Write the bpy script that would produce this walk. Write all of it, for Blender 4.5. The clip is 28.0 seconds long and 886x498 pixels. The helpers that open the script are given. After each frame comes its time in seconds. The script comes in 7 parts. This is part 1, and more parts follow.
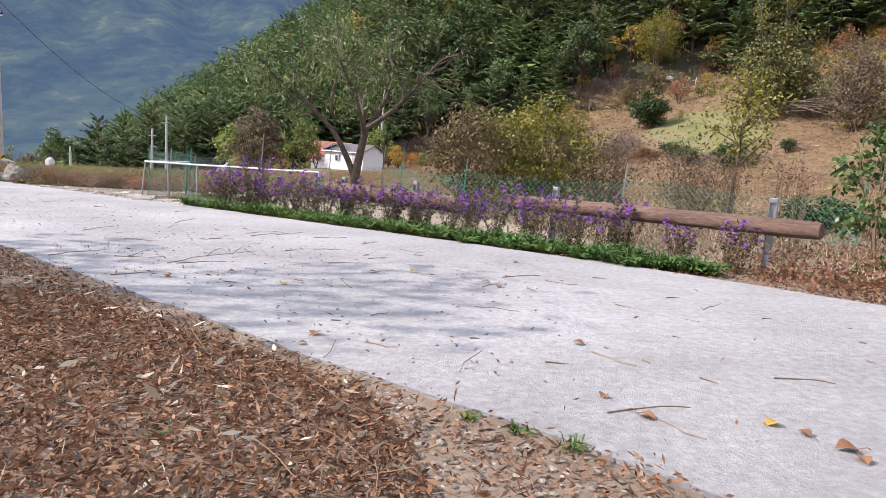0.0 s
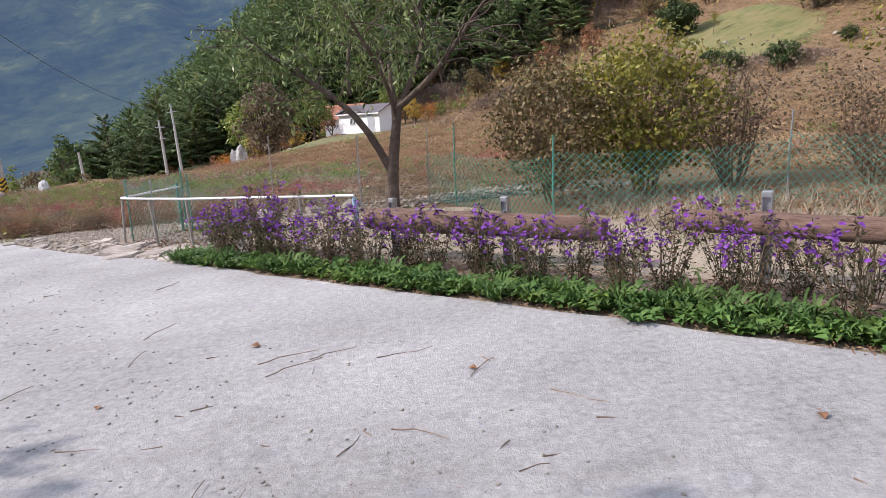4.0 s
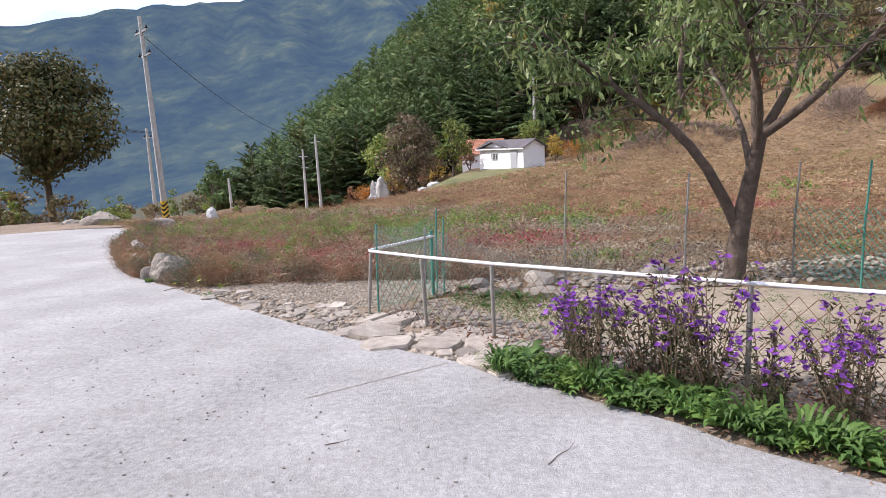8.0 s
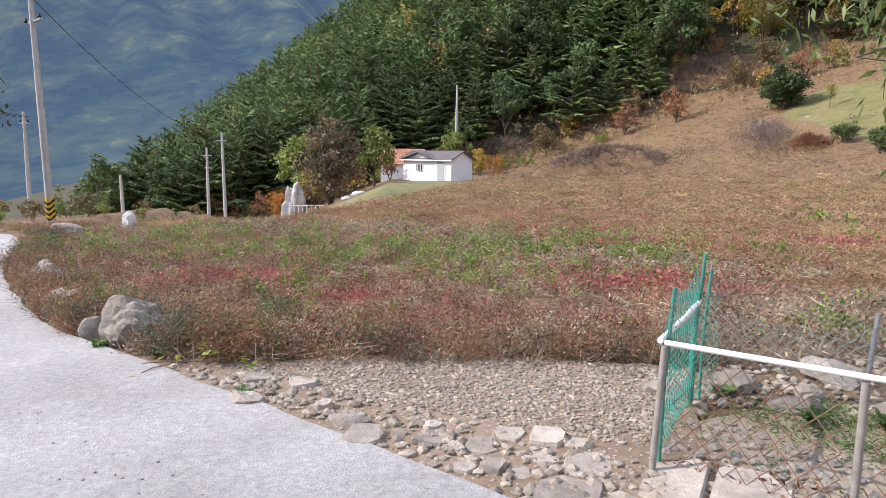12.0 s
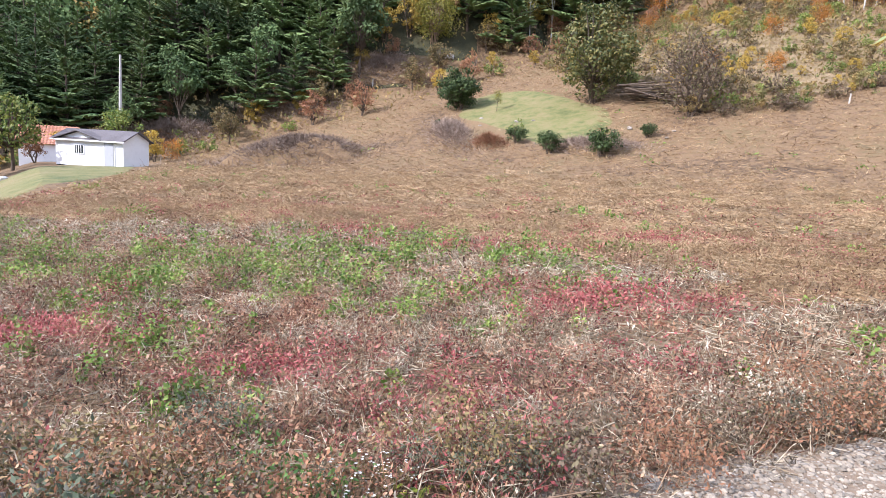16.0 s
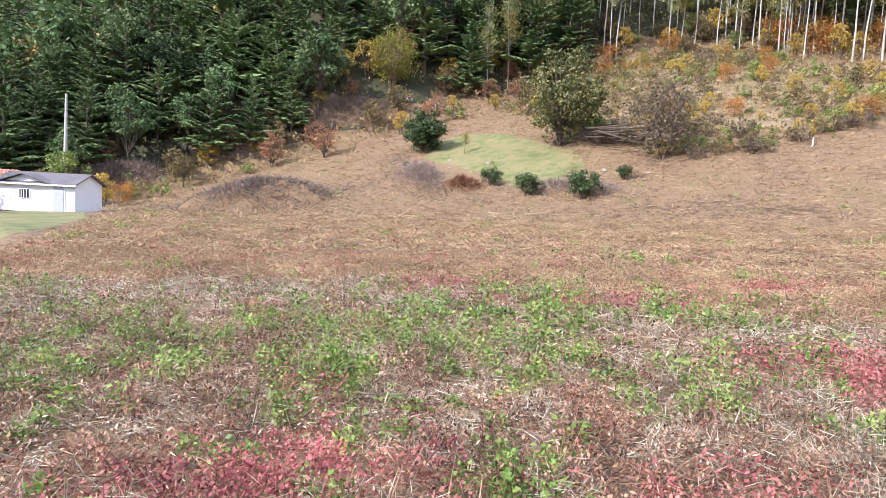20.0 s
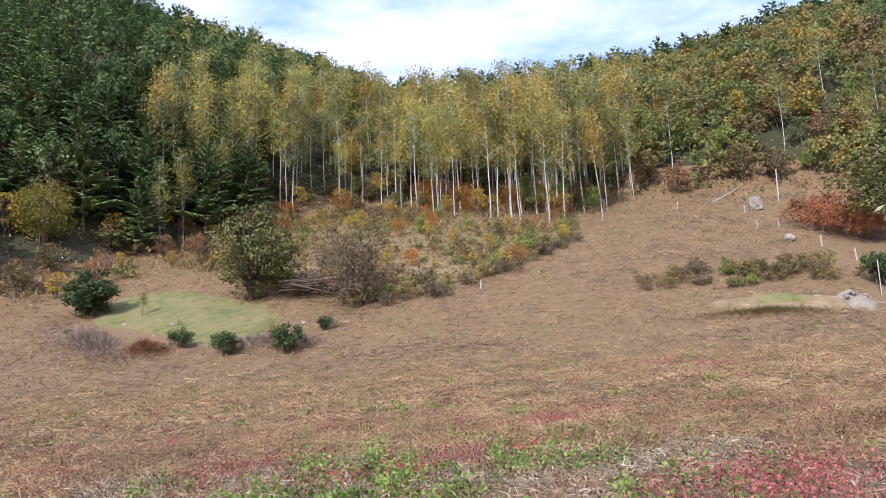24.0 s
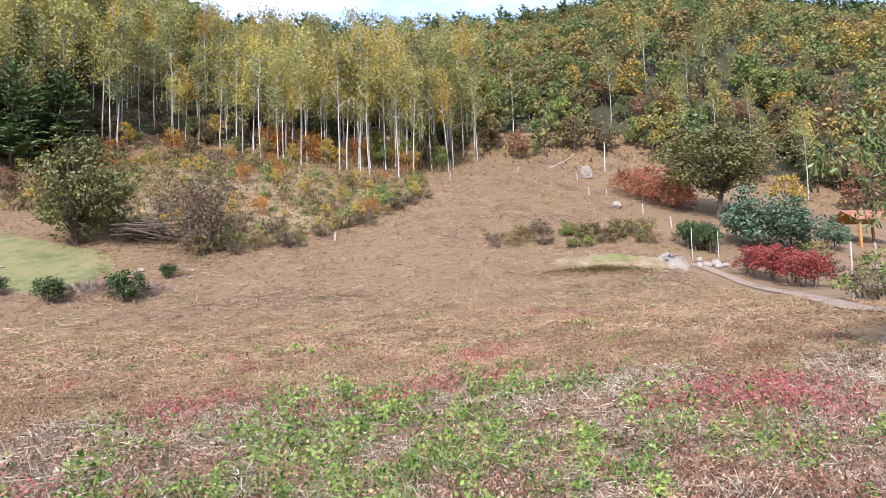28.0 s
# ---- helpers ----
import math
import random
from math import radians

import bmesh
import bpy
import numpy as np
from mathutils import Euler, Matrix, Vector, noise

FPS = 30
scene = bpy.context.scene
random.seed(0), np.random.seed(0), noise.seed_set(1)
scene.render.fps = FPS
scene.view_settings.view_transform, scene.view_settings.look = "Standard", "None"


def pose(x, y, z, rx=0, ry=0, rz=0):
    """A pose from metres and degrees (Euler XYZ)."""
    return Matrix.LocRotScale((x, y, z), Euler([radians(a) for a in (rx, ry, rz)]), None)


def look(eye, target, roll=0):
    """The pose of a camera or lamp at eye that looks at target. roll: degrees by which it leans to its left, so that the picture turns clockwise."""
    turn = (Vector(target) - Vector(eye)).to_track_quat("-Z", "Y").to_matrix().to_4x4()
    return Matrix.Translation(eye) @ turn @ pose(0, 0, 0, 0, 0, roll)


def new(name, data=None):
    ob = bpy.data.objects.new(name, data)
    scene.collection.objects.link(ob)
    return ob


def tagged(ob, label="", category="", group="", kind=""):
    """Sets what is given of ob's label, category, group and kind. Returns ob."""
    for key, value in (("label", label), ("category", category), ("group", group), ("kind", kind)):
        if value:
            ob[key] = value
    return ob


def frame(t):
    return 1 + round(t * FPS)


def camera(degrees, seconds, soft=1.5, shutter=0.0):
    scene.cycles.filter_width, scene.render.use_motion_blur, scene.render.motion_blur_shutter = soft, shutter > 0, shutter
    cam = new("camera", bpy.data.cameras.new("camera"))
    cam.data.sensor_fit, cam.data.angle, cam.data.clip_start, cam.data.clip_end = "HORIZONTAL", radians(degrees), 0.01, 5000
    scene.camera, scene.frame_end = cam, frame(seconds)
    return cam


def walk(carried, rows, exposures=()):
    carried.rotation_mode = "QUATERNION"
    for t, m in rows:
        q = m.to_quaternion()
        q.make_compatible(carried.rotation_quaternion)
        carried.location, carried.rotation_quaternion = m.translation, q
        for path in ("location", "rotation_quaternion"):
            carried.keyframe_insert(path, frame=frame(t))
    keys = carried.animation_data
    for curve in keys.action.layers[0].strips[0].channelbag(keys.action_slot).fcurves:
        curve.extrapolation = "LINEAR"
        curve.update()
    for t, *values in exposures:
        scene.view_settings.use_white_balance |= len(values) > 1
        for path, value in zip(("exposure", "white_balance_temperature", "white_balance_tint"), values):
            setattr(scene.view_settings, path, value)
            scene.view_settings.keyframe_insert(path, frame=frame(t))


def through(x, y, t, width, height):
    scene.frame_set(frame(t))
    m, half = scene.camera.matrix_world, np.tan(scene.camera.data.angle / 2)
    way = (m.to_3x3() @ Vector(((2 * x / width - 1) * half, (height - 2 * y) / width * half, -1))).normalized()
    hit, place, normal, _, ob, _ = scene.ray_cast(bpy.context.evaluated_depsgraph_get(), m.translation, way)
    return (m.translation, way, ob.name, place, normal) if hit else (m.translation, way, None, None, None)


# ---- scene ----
cam = camera(68.29, 28.0, 0.75)
PATH = [
    (0, (4.741, -13.938, 1.288), (4.949, -11.969, 1.009), 4.43),
    (0.5, (4.786, -13.467, 1.421), (5.042, -11.501, 1.155), 5.44),
    (1, (4.835, -13.051, 1.466), (5.048, -11.078, 1.220), 2.43),
    (1.5, (4.781, -12.693, 1.570), (5.103, -10.732, 1.349), 3.38),
    (2, (4.654, -12.317, 1.670), (5.194, -10.406, 1.429), 5.48),
    (2.5, (4.580, -11.898, 1.685), (4.976, -9.971, 1.324), -0.21),
    (3, (4.488, -11.441, 1.699), (4.690, -9.497, 1.275), -4.08),
    (3.5, (4.377, -10.979, 1.783), (4.542, -9.049, 1.285), -4.08),
    (4, (4.290, -10.398, 1.853), (4.406, -8.452, 1.407), -4.41),
    (4.5, (4.009, -9.971, 1.941), (4.041, -7.988, 1.684), -1.93),
    (6.5, (2.695, -8.311, 1.891), (2.676, -6.343, 1.537), -3.76),
    (7, (2.275, -7.887, 1.907), (2.168, -5.907, 1.649), -0.78),
    (7.5, (1.956, -7.452, 1.874), (1.874, -5.475, 1.585), -2.01),
    (8, (1.551, -6.958, 1.858), (1.339, -4.995, 1.539), -2.84),
    (8.5, (1.162, -6.508, 1.845), (0.944, -4.547, 1.516), -0.59),
    (9, (0.736, -5.978, 1.862), (0.398, -4.027, 1.584), -2.06),
    (9.5, (0.313, -5.559, 1.839), (-0.011, -3.607, 1.548), -1.54),
    (10, (-0.073, -5.089, 1.809), (-0.386, -3.143, 1.473), -0.98),
    (10.5, (-0.433, -4.671, 1.788), (-0.607, -2.711, 1.432), 0.44),
    (11, (-0.771, -4.225, 1.767), (-0.820, -2.250, 1.455), -0.26),
    (11.5, (-1.137, -3.820, 1.752), (-1.083, -1.847, 1.428), -0.99),
    (12, (-1.402, -3.338, 1.731), (-1.286, -1.363, 1.439), 0.64),
    (12.5, (-1.658, -2.862, 1.708), (-1.375, -0.895, 1.481), 1.00),
    (14.5, (-3.055, -0.993, 1.546), (-2.386, 0.861, 1.205), 2.40),
    (15, (-3.257, -0.660, 1.548), (-2.430, 1.132, 1.221), 2.76),
    (15.5, (-3.405, -0.268, 1.553), (-2.474, 1.484, 1.303), 3.01),
    (16, (-3.595, 0.088, 1.532), (-2.527, 1.754, 1.245), 3.28),
    (16.5, (-3.761, 0.471, 1.496), (-2.703, 2.132, 1.145), 1.91),
    (17, (-3.988, 0.899, 1.435), (-2.943, 2.543, 0.983), 0.55),
    (17.5, (-4.178, 1.264, 1.390), (-3.112, 2.877, 0.879), -1.03),
    (18, (-4.456, 1.650, 1.366), (-3.414, 3.268, 0.822), -0.26),
    (18.5, (-4.715, 2.026, 1.342), (-3.802, 3.700, 0.735), -2.66),
    (19, (-4.965, 2.464, 1.321), (-4.192, 4.225, 0.773), -2.06),
    (19.5, (-5.131, 2.750, 1.323), (-4.180, 4.431, 0.805), -0.15),
    (20, (-5.195, 3.064, 1.422), (-3.970, 4.638, 1.271), 2.97),
    (20.5, (-5.201, 3.314, 1.569), (-3.709, 4.613, 1.865), 2.55),
    (21, (-5.140, 3.571, 1.575), (-3.512, 4.636, 2.037), 1.36),
    (21.5, (-5.119, 3.829, 1.527), (-3.446, 4.767, 2.093), 1.75),
    (22, (-5.197, 4.081, 1.480), (-3.479, 4.941, 2.036), 0.09),
    (22.5, (-5.216, 4.345, 1.463), (-3.462, 5.165, 1.965), -0.37),
    (24.5, (-5.836, 5.709, 1.397), (-4.029, 6.523, 1.667), -2.68),
    (25, (-5.983, 6.020, 1.348), (-4.174, 6.835, 1.603), -0.50),
    (25.5, (-6.056, 6.361, 1.320), (-4.220, 7.137, 1.492), -1.01),
    (26, (-6.176, 6.603, 1.297), (-4.286, 7.224, 1.506), 1.26),
    (26.5, (-6.139, 6.824, 1.263), (-4.196, 7.247, 1.475), 1.57),
    (27, (-6.199, 7.044, 1.255), (-4.240, 7.369, 1.497), 0.49),
    (27.5, (-6.281, 7.244, 1.232), (-4.327, 7.604, 1.462), -1.51),
    (28, (-6.156, 7.418, 1.186), (-4.190, 7.743, 1.351), -2.16),
]
walk(cam, [(t, look(eye, target, roll)) for t, eye, target, roll in PATH], [(0, 0.35, 6650, 19), (1, 0.38, 6700, 19), (2, 0.45, 6700, 19), (3, 0.18, 6650, 19), (4, 0.1, 6600, 19), (8, 0.25, 6550, 19), (11, 0.25, 6600, 18), (12.5, 0.33, 6500, 18), (14.5, 0.65, 6100, 19), (17, 0.7, 6050, 18), (19, 0.65, 6050, 18), (20, 0.8, 6000, 18), (21, 0.35, 6100, 17), (22, -0.5, 6050, 17), (24.5, 0.4, 6100, 19), (26, 0.6, 6000, 19), (28, 0.55, 6000, 19)])

# ---- light ----
SUN_AZ, SUN_EL = radians(-85), radians(38)
world = bpy.data.worlds.new("world")
scene.world = world
world.use_nodes = True
wt = world.node_tree
sky = wt.nodes.new("ShaderNodeTexSky")
sky.sky_type, sky.sun_disc = "NISHITA", False
sky.sun_elevation, sky.sun_rotation = SUN_EL, SUN_AZ
sky.dust_density = 1.2
w_co = wt.nodes.new("ShaderNodeTexCoord")
w_map = wt.nodes.new("ShaderNodeMapping")
w_map.inputs["Scale"].default_value = (1.0, 1.0, 3.2)
w_noise = wt.nodes.new("ShaderNodeTexNoise")
w_noise.inputs["Scale"].default_value, w_noise.inputs["Detail"].default_value = 1.3, 6.0
w_noise.inputs["Roughness"].default_value = 0.62
w_ramp = wt.nodes.new("ShaderNodeValToRGB")
w_ramp.color_ramp.elements[0].position, w_ramp.color_ramp.elements[1].position = 0.4, 0.66
w_ramp.color_ramp.elements[0].color = (0.02, 0.02, 0.02, 1)
w_mix = wt.nodes.new("ShaderNodeMix")
w_mix.data_type = "RGBA"
w_mix.inputs[7].default_value = (10.5, 10.7, 11.2, 1)
wt.links.new(w_co.outputs["Generated"], w_map.inputs[0])
wt.links.new(w_map.outputs[0], w_noise.inputs["Vector"])
wt.links.new(w_noise.outputs[0], w_ramp.inputs[0])
wt.links.new(w_ramp.outputs[0], w_mix.inputs[0])
w_haze = wt.nodes.new("ShaderNodeMix")
w_haze.data_type = "RGBA"
w_haze.inputs[0].default_value, w_haze.inputs[7].default_value = 0.6, (3.8, 5.9, 9.6, 1)
wt.links.new(sky.outputs[0], w_haze.inputs[6])
wt.links.new(w_haze.outputs[2], w_mix.inputs[6])
wt.links.new(w_mix.outputs[2], wt.nodes["Background"].inputs[0])
wt.nodes["Background"].inputs[1].default_value = 0.14
sun = new("sun", bpy.data.lights.new("sun", "SUN"))
sun.data.energy, sun.data.angle, sun.data.color = 5.0, radians(0.6), (1, 0.955, 0.89)
sun.matrix_world = look((math.sin(SUN_AZ) * 60, math.cos(SUN_AZ) * 60, 60 * math.tan(SUN_EL)), (0, 0, 0))


# ---- the lie of the land ----
AZ = [-180, -90, -60, -40, -27, -20, -13, -6, 10, 26, 38, 51, 57, 70, 85, 98, 115, 140, 180]
FOOT = [200, 200, 150, 90, 80, 75, 78, 80, 80, 80, 88, 98, 100, 98, 96, 96, 92, 100, 200]
RIDGE = [500, 500, 400, 160, 160, 170, 180, 190, 220, 235, 240, 235, 220, 225, 240, 250, 260, 300, 500]
TOP = [40, 30, -60, -45, -20, -4, 12, 30, 70, 104, 111, 100, 83, 86, 94, 104, 84, 50, 40]


def plain(x, y):
    return 0.025 * np.clip(x, -20, 60) - 0.0176 * np.clip(y, -40, 90)


def height(x, y):
    """The near plain, the field that climbs away from the road, the hills around and the mountains across the valley."""
    x, y = np.asarray(x, float), np.asarray(y, float)
    r, az = np.hypot(x, y), np.degrees(np.arctan2(x, y))
    s = 0.92 * x + 0.38 * y
    climb = 0.4 * 3 * np.logaddexp(0, (np.minimum(s, 104) - 37.5) / 3)
    z = plain(x, y) + climb * np.clip((140 - np.abs(az)) / 40, 0, 1)
    z = z + 2.0 * np.exp(-(((x - 63) / 11) ** 2 + ((y - 43) / 13) ** 2))
    foot, ridge, top = (sum(np.interp((az + d + 180) % 360 - 180, AZ, t) for d in (-3, 0, 3)) / 3 for t in (FOOT, RIDGE, TOP))
    k = np.clip((r - foot) / (ridge - foot), 0, 1)
    k = k * (1.5 - 0.5 * k)
    z = z * (1 - k) + top * k
    drop = np.clip((-x - 16) / 60, 0, 1) * np.clip((r - 34) / 80, 0, 1)
    z = z - 25 * drop * (1 - k)
    beyond = -4.5 + 0.27 * (y - 21) - x
    rim = np.minimum(0.25 * np.maximum(beyond, 0), 3.2 * np.clip((-x - 3) / 9, 0, 1)) * np.clip((y - 17) / 5, 0, 1) * np.clip((x + 16) / 4, 0, 1)
    z = z - np.maximum(rim, 3.2 * np.clip((-x - 4) / 9, 0, 1) * np.clip((y - 36) / 16, 0, 1)) * (1 - k)
    z = z - 0.8 * np.clip((-x - 12) / 6, 0, 1) * np.clip((y - 18) / 8, 0, 1) * (1 - k)
    far = np.clip((r - 500) / 900, 0, 1)
    crest = 1400 * np.tan(np.radians(np.interp(az, [-180, -60, -38, -30, -24, -13, -6, 20, 60, 120, 180], [9, 9, 9.6, 11, 11.8, 12.4, 11.6, 10, 10, 9, 9])))
    rough = np.sin(x * 0.011 + 1) * np.cos(y * 0.013) * 40 + np.sin(x * 0.027 + y * 0.019) * 18
    spur = np.abs(np.sin(np.radians(az) * 21 + r * 0.0021)) + 0.5 * np.abs(np.sin(np.radians(az) * 47 - r * 0.004 + 1))
    return z * (1 - far) + (crest + (rough + 42 * (spur - 0.9)) * 3 * far * (1 - far)) * far * far * (3 - 2 * far)


# ---- materials ----
def nodes_of(name):
    m = bpy.data.materials.new(name)
    m.use_nodes = True
    return m, m.node_tree, m.node_tree.nodes["Principled BSDF"]


def ramp_node(nt, colours):
    r = nt.nodes.new("ShaderNodeValToRGB")
    e = r.color_ramp.elements
    while len(e) < len(colours):
        e.new(0.5)
    for k, c in enumerate(colours):
        e[k].position = k / (len(colours) - 1)
        e[k].color = (*c, 1)
    return r


def noise_node(nt, scale, detail=5, rough=0.6, where=None):
    n = nt.nodes.new("ShaderNodeTexNoise")
    n.inputs["Scale"].default_value, n.inputs["Detail"].default_value, n.inputs["Roughness"].default_value = scale, detail, rough
    if where is not None:
        nt.links.new(where, n.inputs["Vector"])
    return n


def spread(nt, socket, lo, hi):
    m = nt.nodes.new("ShaderNodeMapRange")
    m.inputs["From Min"].default_value, m.inputs["From Max"].default_value = lo, hi
    nt.links.new(socket, m.inputs["Value"])
    return m.outputs[0]


def surface(name, colours, scale=6.0, large=0.5, rough=0.9, bump=0.4, grain=60.0, metal=0.0, each=0.0, stretch=None, specks=None, island=0.0):
    """Stone, soil, wood or paint: colours mixed by fine noise, shifted by a larger one, with grain in relief. each: how much single objects differ."""
    m, nt, b = nodes_of(name)
    co = nt.nodes.new("ShaderNodeTexCoord").outputs["Object"] if stretch else nt.nodes.new("ShaderNodeNewGeometry").outputs["Position"]
    if stretch:
        mp = nt.nodes.new("ShaderNodeMapping")
        mp.inputs["Scale"].default_value = stretch
        nt.links.new(co, mp.inputs[0])
        co = mp.outputs[0]
    fine = spread(nt, noise_node(nt, scale, 8, 0.68, co).outputs[0], 0.28, 0.72)
    wide = spread(nt, noise_node(nt, large, 4, 0.55, co).outputs[0], 0.3, 0.7)
    mix = nt.nodes.new("ShaderNodeMath")
    mix.operation = "MULTIPLY_ADD"
    mix.inputs[1].default_value = 0.62
    nt.links.new(fine, mix.inputs[0])
    part2 = nt.nodes.new("ShaderNodeMath")
    part2.operation = "MULTIPLY"
    part2.inputs[1].default_value = 0.38
    nt.links.new(wide, part2.inputs[0])
    nt.links.new(part2.outputs[0], mix.inputs[2])
    ramp = ramp_node(nt, colours)
    nt.links.new(mix.outputs[0], ramp.inputs[0])
    colour = ramp.outputs[0]
    if specks:
        sp_colour, sp_scale, sp_cut = specks
        sp = nt.nodes.new("ShaderNodeTexVoronoi")
        sp.inputs["Scale"].default_value = sp_scale
        nt.links.new(co, sp.inputs["Vector"])
        cut = spread(nt, sp.outputs["Distance"], sp_cut, sp_cut * 0.5)
        mx = nt.nodes.new("ShaderNodeMix")
        mx.data_type = "RGBA"
        mx.inputs[7].default_value = (*sp_colour, 1)
        nt.links.new(cut, mx.inputs[0])
        nt.links.new(colour, mx.inputs[6])
        colour = mx.outputs[2]
    if each or island:
        hs = nt.nodes.new("ShaderNodeHueSaturation")
        info = nt.nodes.new("ShaderNodeObjectInfo")
        mr = nt.nodes.new("ShaderNodeMapRange")
        mr.inputs["To Min"].default_value, mr.inputs["To Max"].default_value = 1 - max(each, island), 1 + max(each, island)
        nt.links.new(nt.nodes.new("ShaderNodeNewGeometry").outputs["Random Per Island"] if island else info.outputs["Random"], mr.inputs["Value"])
        nt.links.new(mr.outputs[0], hs.inputs["Value"])
        nt.links.new(colour, hs.inputs["Color"])
        colour = hs.outputs[0]
    nt.links.new(colour, b.inputs["Base Color"])
    b.inputs["Roughness"].default_value, b.inputs["Metallic"].default_value = rough, metal
    if bump:
        bp = nt.nodes.new("ShaderNodeBump")
        bp.inputs["Strength"].default_value, bp.inputs["Distance"].default_value = bump, 0.6 / grain
        nt.links.new(noise_node(nt, grain, 6, 0.7, co).outputs[0], bp.inputs["Height"])
        nt.links.new(bp.outputs[0], b.inputs["Normal"])
    return m


def foliage(name, colours, rough=0.55, through=0.3, each=0.2, patch=0.0, amount=0.3):
    """Leaves, needles and grass: every leaf takes its own colour, every plant its own tone, and light comes through."""
    m, nt, b = nodes_of(name)
    geo = nt.nodes.new("ShaderNodeNewGeometry")
    ramp = ramp_node(nt, colours)
    pick = geo.outputs["Random Per Island"]
    if patch:
        stand = nt.nodes.new("ShaderNodeMath")
        stand.operation, stand.inputs[1].default_value = "MULTIPLY", 0.45 if patch > 0.4 else 0.8
        nt.links.new(spread(nt, noise_node(nt, patch * 1.3, 3, 0.6, geo.outputs["Position"]).outputs[0], 0.3, 0.7), stand.inputs[0])
        single = nt.nodes.new("ShaderNodeMath")
        single.operation, single.inputs[1].default_value = "MULTIPLY_ADD", 0.65 if patch > 0.4 else 0.2
        nt.links.new(pick, single.inputs[0])
        nt.links.new(stand.outputs[0], single.inputs[2])
        pick = single.outputs[0]
    nt.links.new(pick, ramp.inputs[0])
    hs = nt.nodes.new("ShaderNodeHueSaturation")
    info = nt.nodes.new("ShaderNodeObjectInfo")
    mr = nt.nodes.new("ShaderNodeMapRange")
    mr.inputs["To Min"].default_value, mr.inputs["To Max"].default_value = 1 - each, 1 + each
    nt.links.new(info.outputs["Random"], mr.inputs["Value"])
    nt.links.new(mr.outputs[0], hs.inputs["Value"])
    nt.links.new(ramp.outputs[0], hs.inputs["Color"])
    if patch:
        tone = spread(nt, noise_node(nt, patch, 3, 0.6, geo.outputs["Position"]).outputs[0], 0.32, 0.68)
        both = nt.nodes.new("ShaderNodeMath")
        both.operation = "MULTIPLY"
        shift = nt.nodes.new("ShaderNodeMapRange")
        shift.inputs["To Min"].default_value, shift.inputs["To Max"].default_value = 1 - amount, 1 + amount
        nt.links.new(tone, shift.inputs["Value"])
        nt.links.new(shift.outputs[0], both.inputs[0])
        nt.links.new(mr.outputs[0], both.inputs[1])
        nt.links.new(both.outputs[0], hs.inputs["Value"])
    nt.links.new(hs.outputs[0], b.inputs["Base Color"])
    b.inputs["Roughness"].default_value = rough
    b.inputs["Specular IOR Level"].default_value = 0.3
    tr = nt.nodes.new("ShaderNodeBsdfTranslucent")
    nt.links.new(hs.outputs[0], tr.inputs["Color"])
    ms = nt.nodes.new("ShaderNodeMixShader")
    ms.inputs[0].default_value = through
    out = nt.nodes["Material Output"]
    nt.links.new(b.outputs[0], ms.inputs[1])
    nt.links.new(tr.outputs[0], ms.inputs[2])
    nt.links.new(ms.outputs[0], out.inputs["Surface"])
    return m


M_field = surface("dry_field_soil", [(0.03, 0.018, 0.01), (0.09, 0.055, 0.028), (0.2, 0.125, 0.064), (0.14, 0.1, 0.045), (0.33, 0.225, 0.125)], 1.9, 0.16, 0.95, 1.0, 6)
# floor tones deepened to stand in for shade beneath the trees
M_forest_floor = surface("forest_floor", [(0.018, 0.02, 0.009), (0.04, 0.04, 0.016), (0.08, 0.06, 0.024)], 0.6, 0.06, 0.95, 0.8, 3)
M_road = surface("worn_concrete", [(0.14, 0.135, 0.13), (0.265, 0.258, 0.252), (0.36, 0.352, 0.344), (0.5, 0.49, 0.48)], 22, 0.6, 0.92, 1.0, 60, specks=((0.16, 0.15, 0.145), 55, 0.17))
r_nt = M_road.node_tree
r_b = r_nt.nodes["Principled BSDF"]
r_co = r_nt.nodes.new("ShaderNodeNewGeometry").outputs["Position"]
r_map = r_nt.nodes.new("ShaderNodeMapping")
r_map.inputs["Rotation"].default_value, r_map.inputs["Scale"].default_value = (0, 0, radians(43)), (0.5, 1.5, 1)
r_nt.links.new(r_co, r_map.inputs[0])
r_streak = spread(r_nt, noise_node(r_nt, 1.6, 7, 0.7, r_map.outputs[0]).outputs[0], 0.5, 0.72)
r_stain = r_nt.nodes.new("ShaderNodeMix")
r_stain.data_type = "RGBA"
r_stain.inputs[7].default_value = (0.19, 0.175, 0.155, 1)
r_half = r_nt.nodes.new("ShaderNodeMath")
r_half.operation = "MULTIPLY"
r_half.inputs[1].default_value = 0.42
r_nt.links.new(r_streak, r_half.inputs[0])
r_nt.links.new(r_half.outputs[0], r_stain.inputs[0])
r_nt.links.new(r_b.inputs["Base Color"].links[0].from_socket, r_stain.inputs[6])
r_warp = r_nt.nodes.new("ShaderNodeMix")
r_warp.data_type = "VECTOR"
r_warp.inputs[0].default_value = 0.35
r_nt.links.new(r_co, r_warp.inputs[4])
r_nt.links.new(noise_node(r_nt, 1.3, 6, 0.7, r_co).outputs["Color"], r_warp.inputs[5])
r_cell = r_nt.nodes.new("ShaderNodeTexVoronoi")
r_cell.feature = "DISTANCE_TO_EDGE"
r_cell.inputs["Scale"].default_value = 0.55
r_nt.links.new(r_warp.outputs[1], r_cell.inputs["Vector"])
r_crack = spread(r_nt, r_cell.outputs["Distance"], 0.0035, 0.0015)
r_mask = spread(r_nt, noise_node(r_nt, 0.45, 3, 0.5, r_co).outputs[0], 0.57, 0.68)
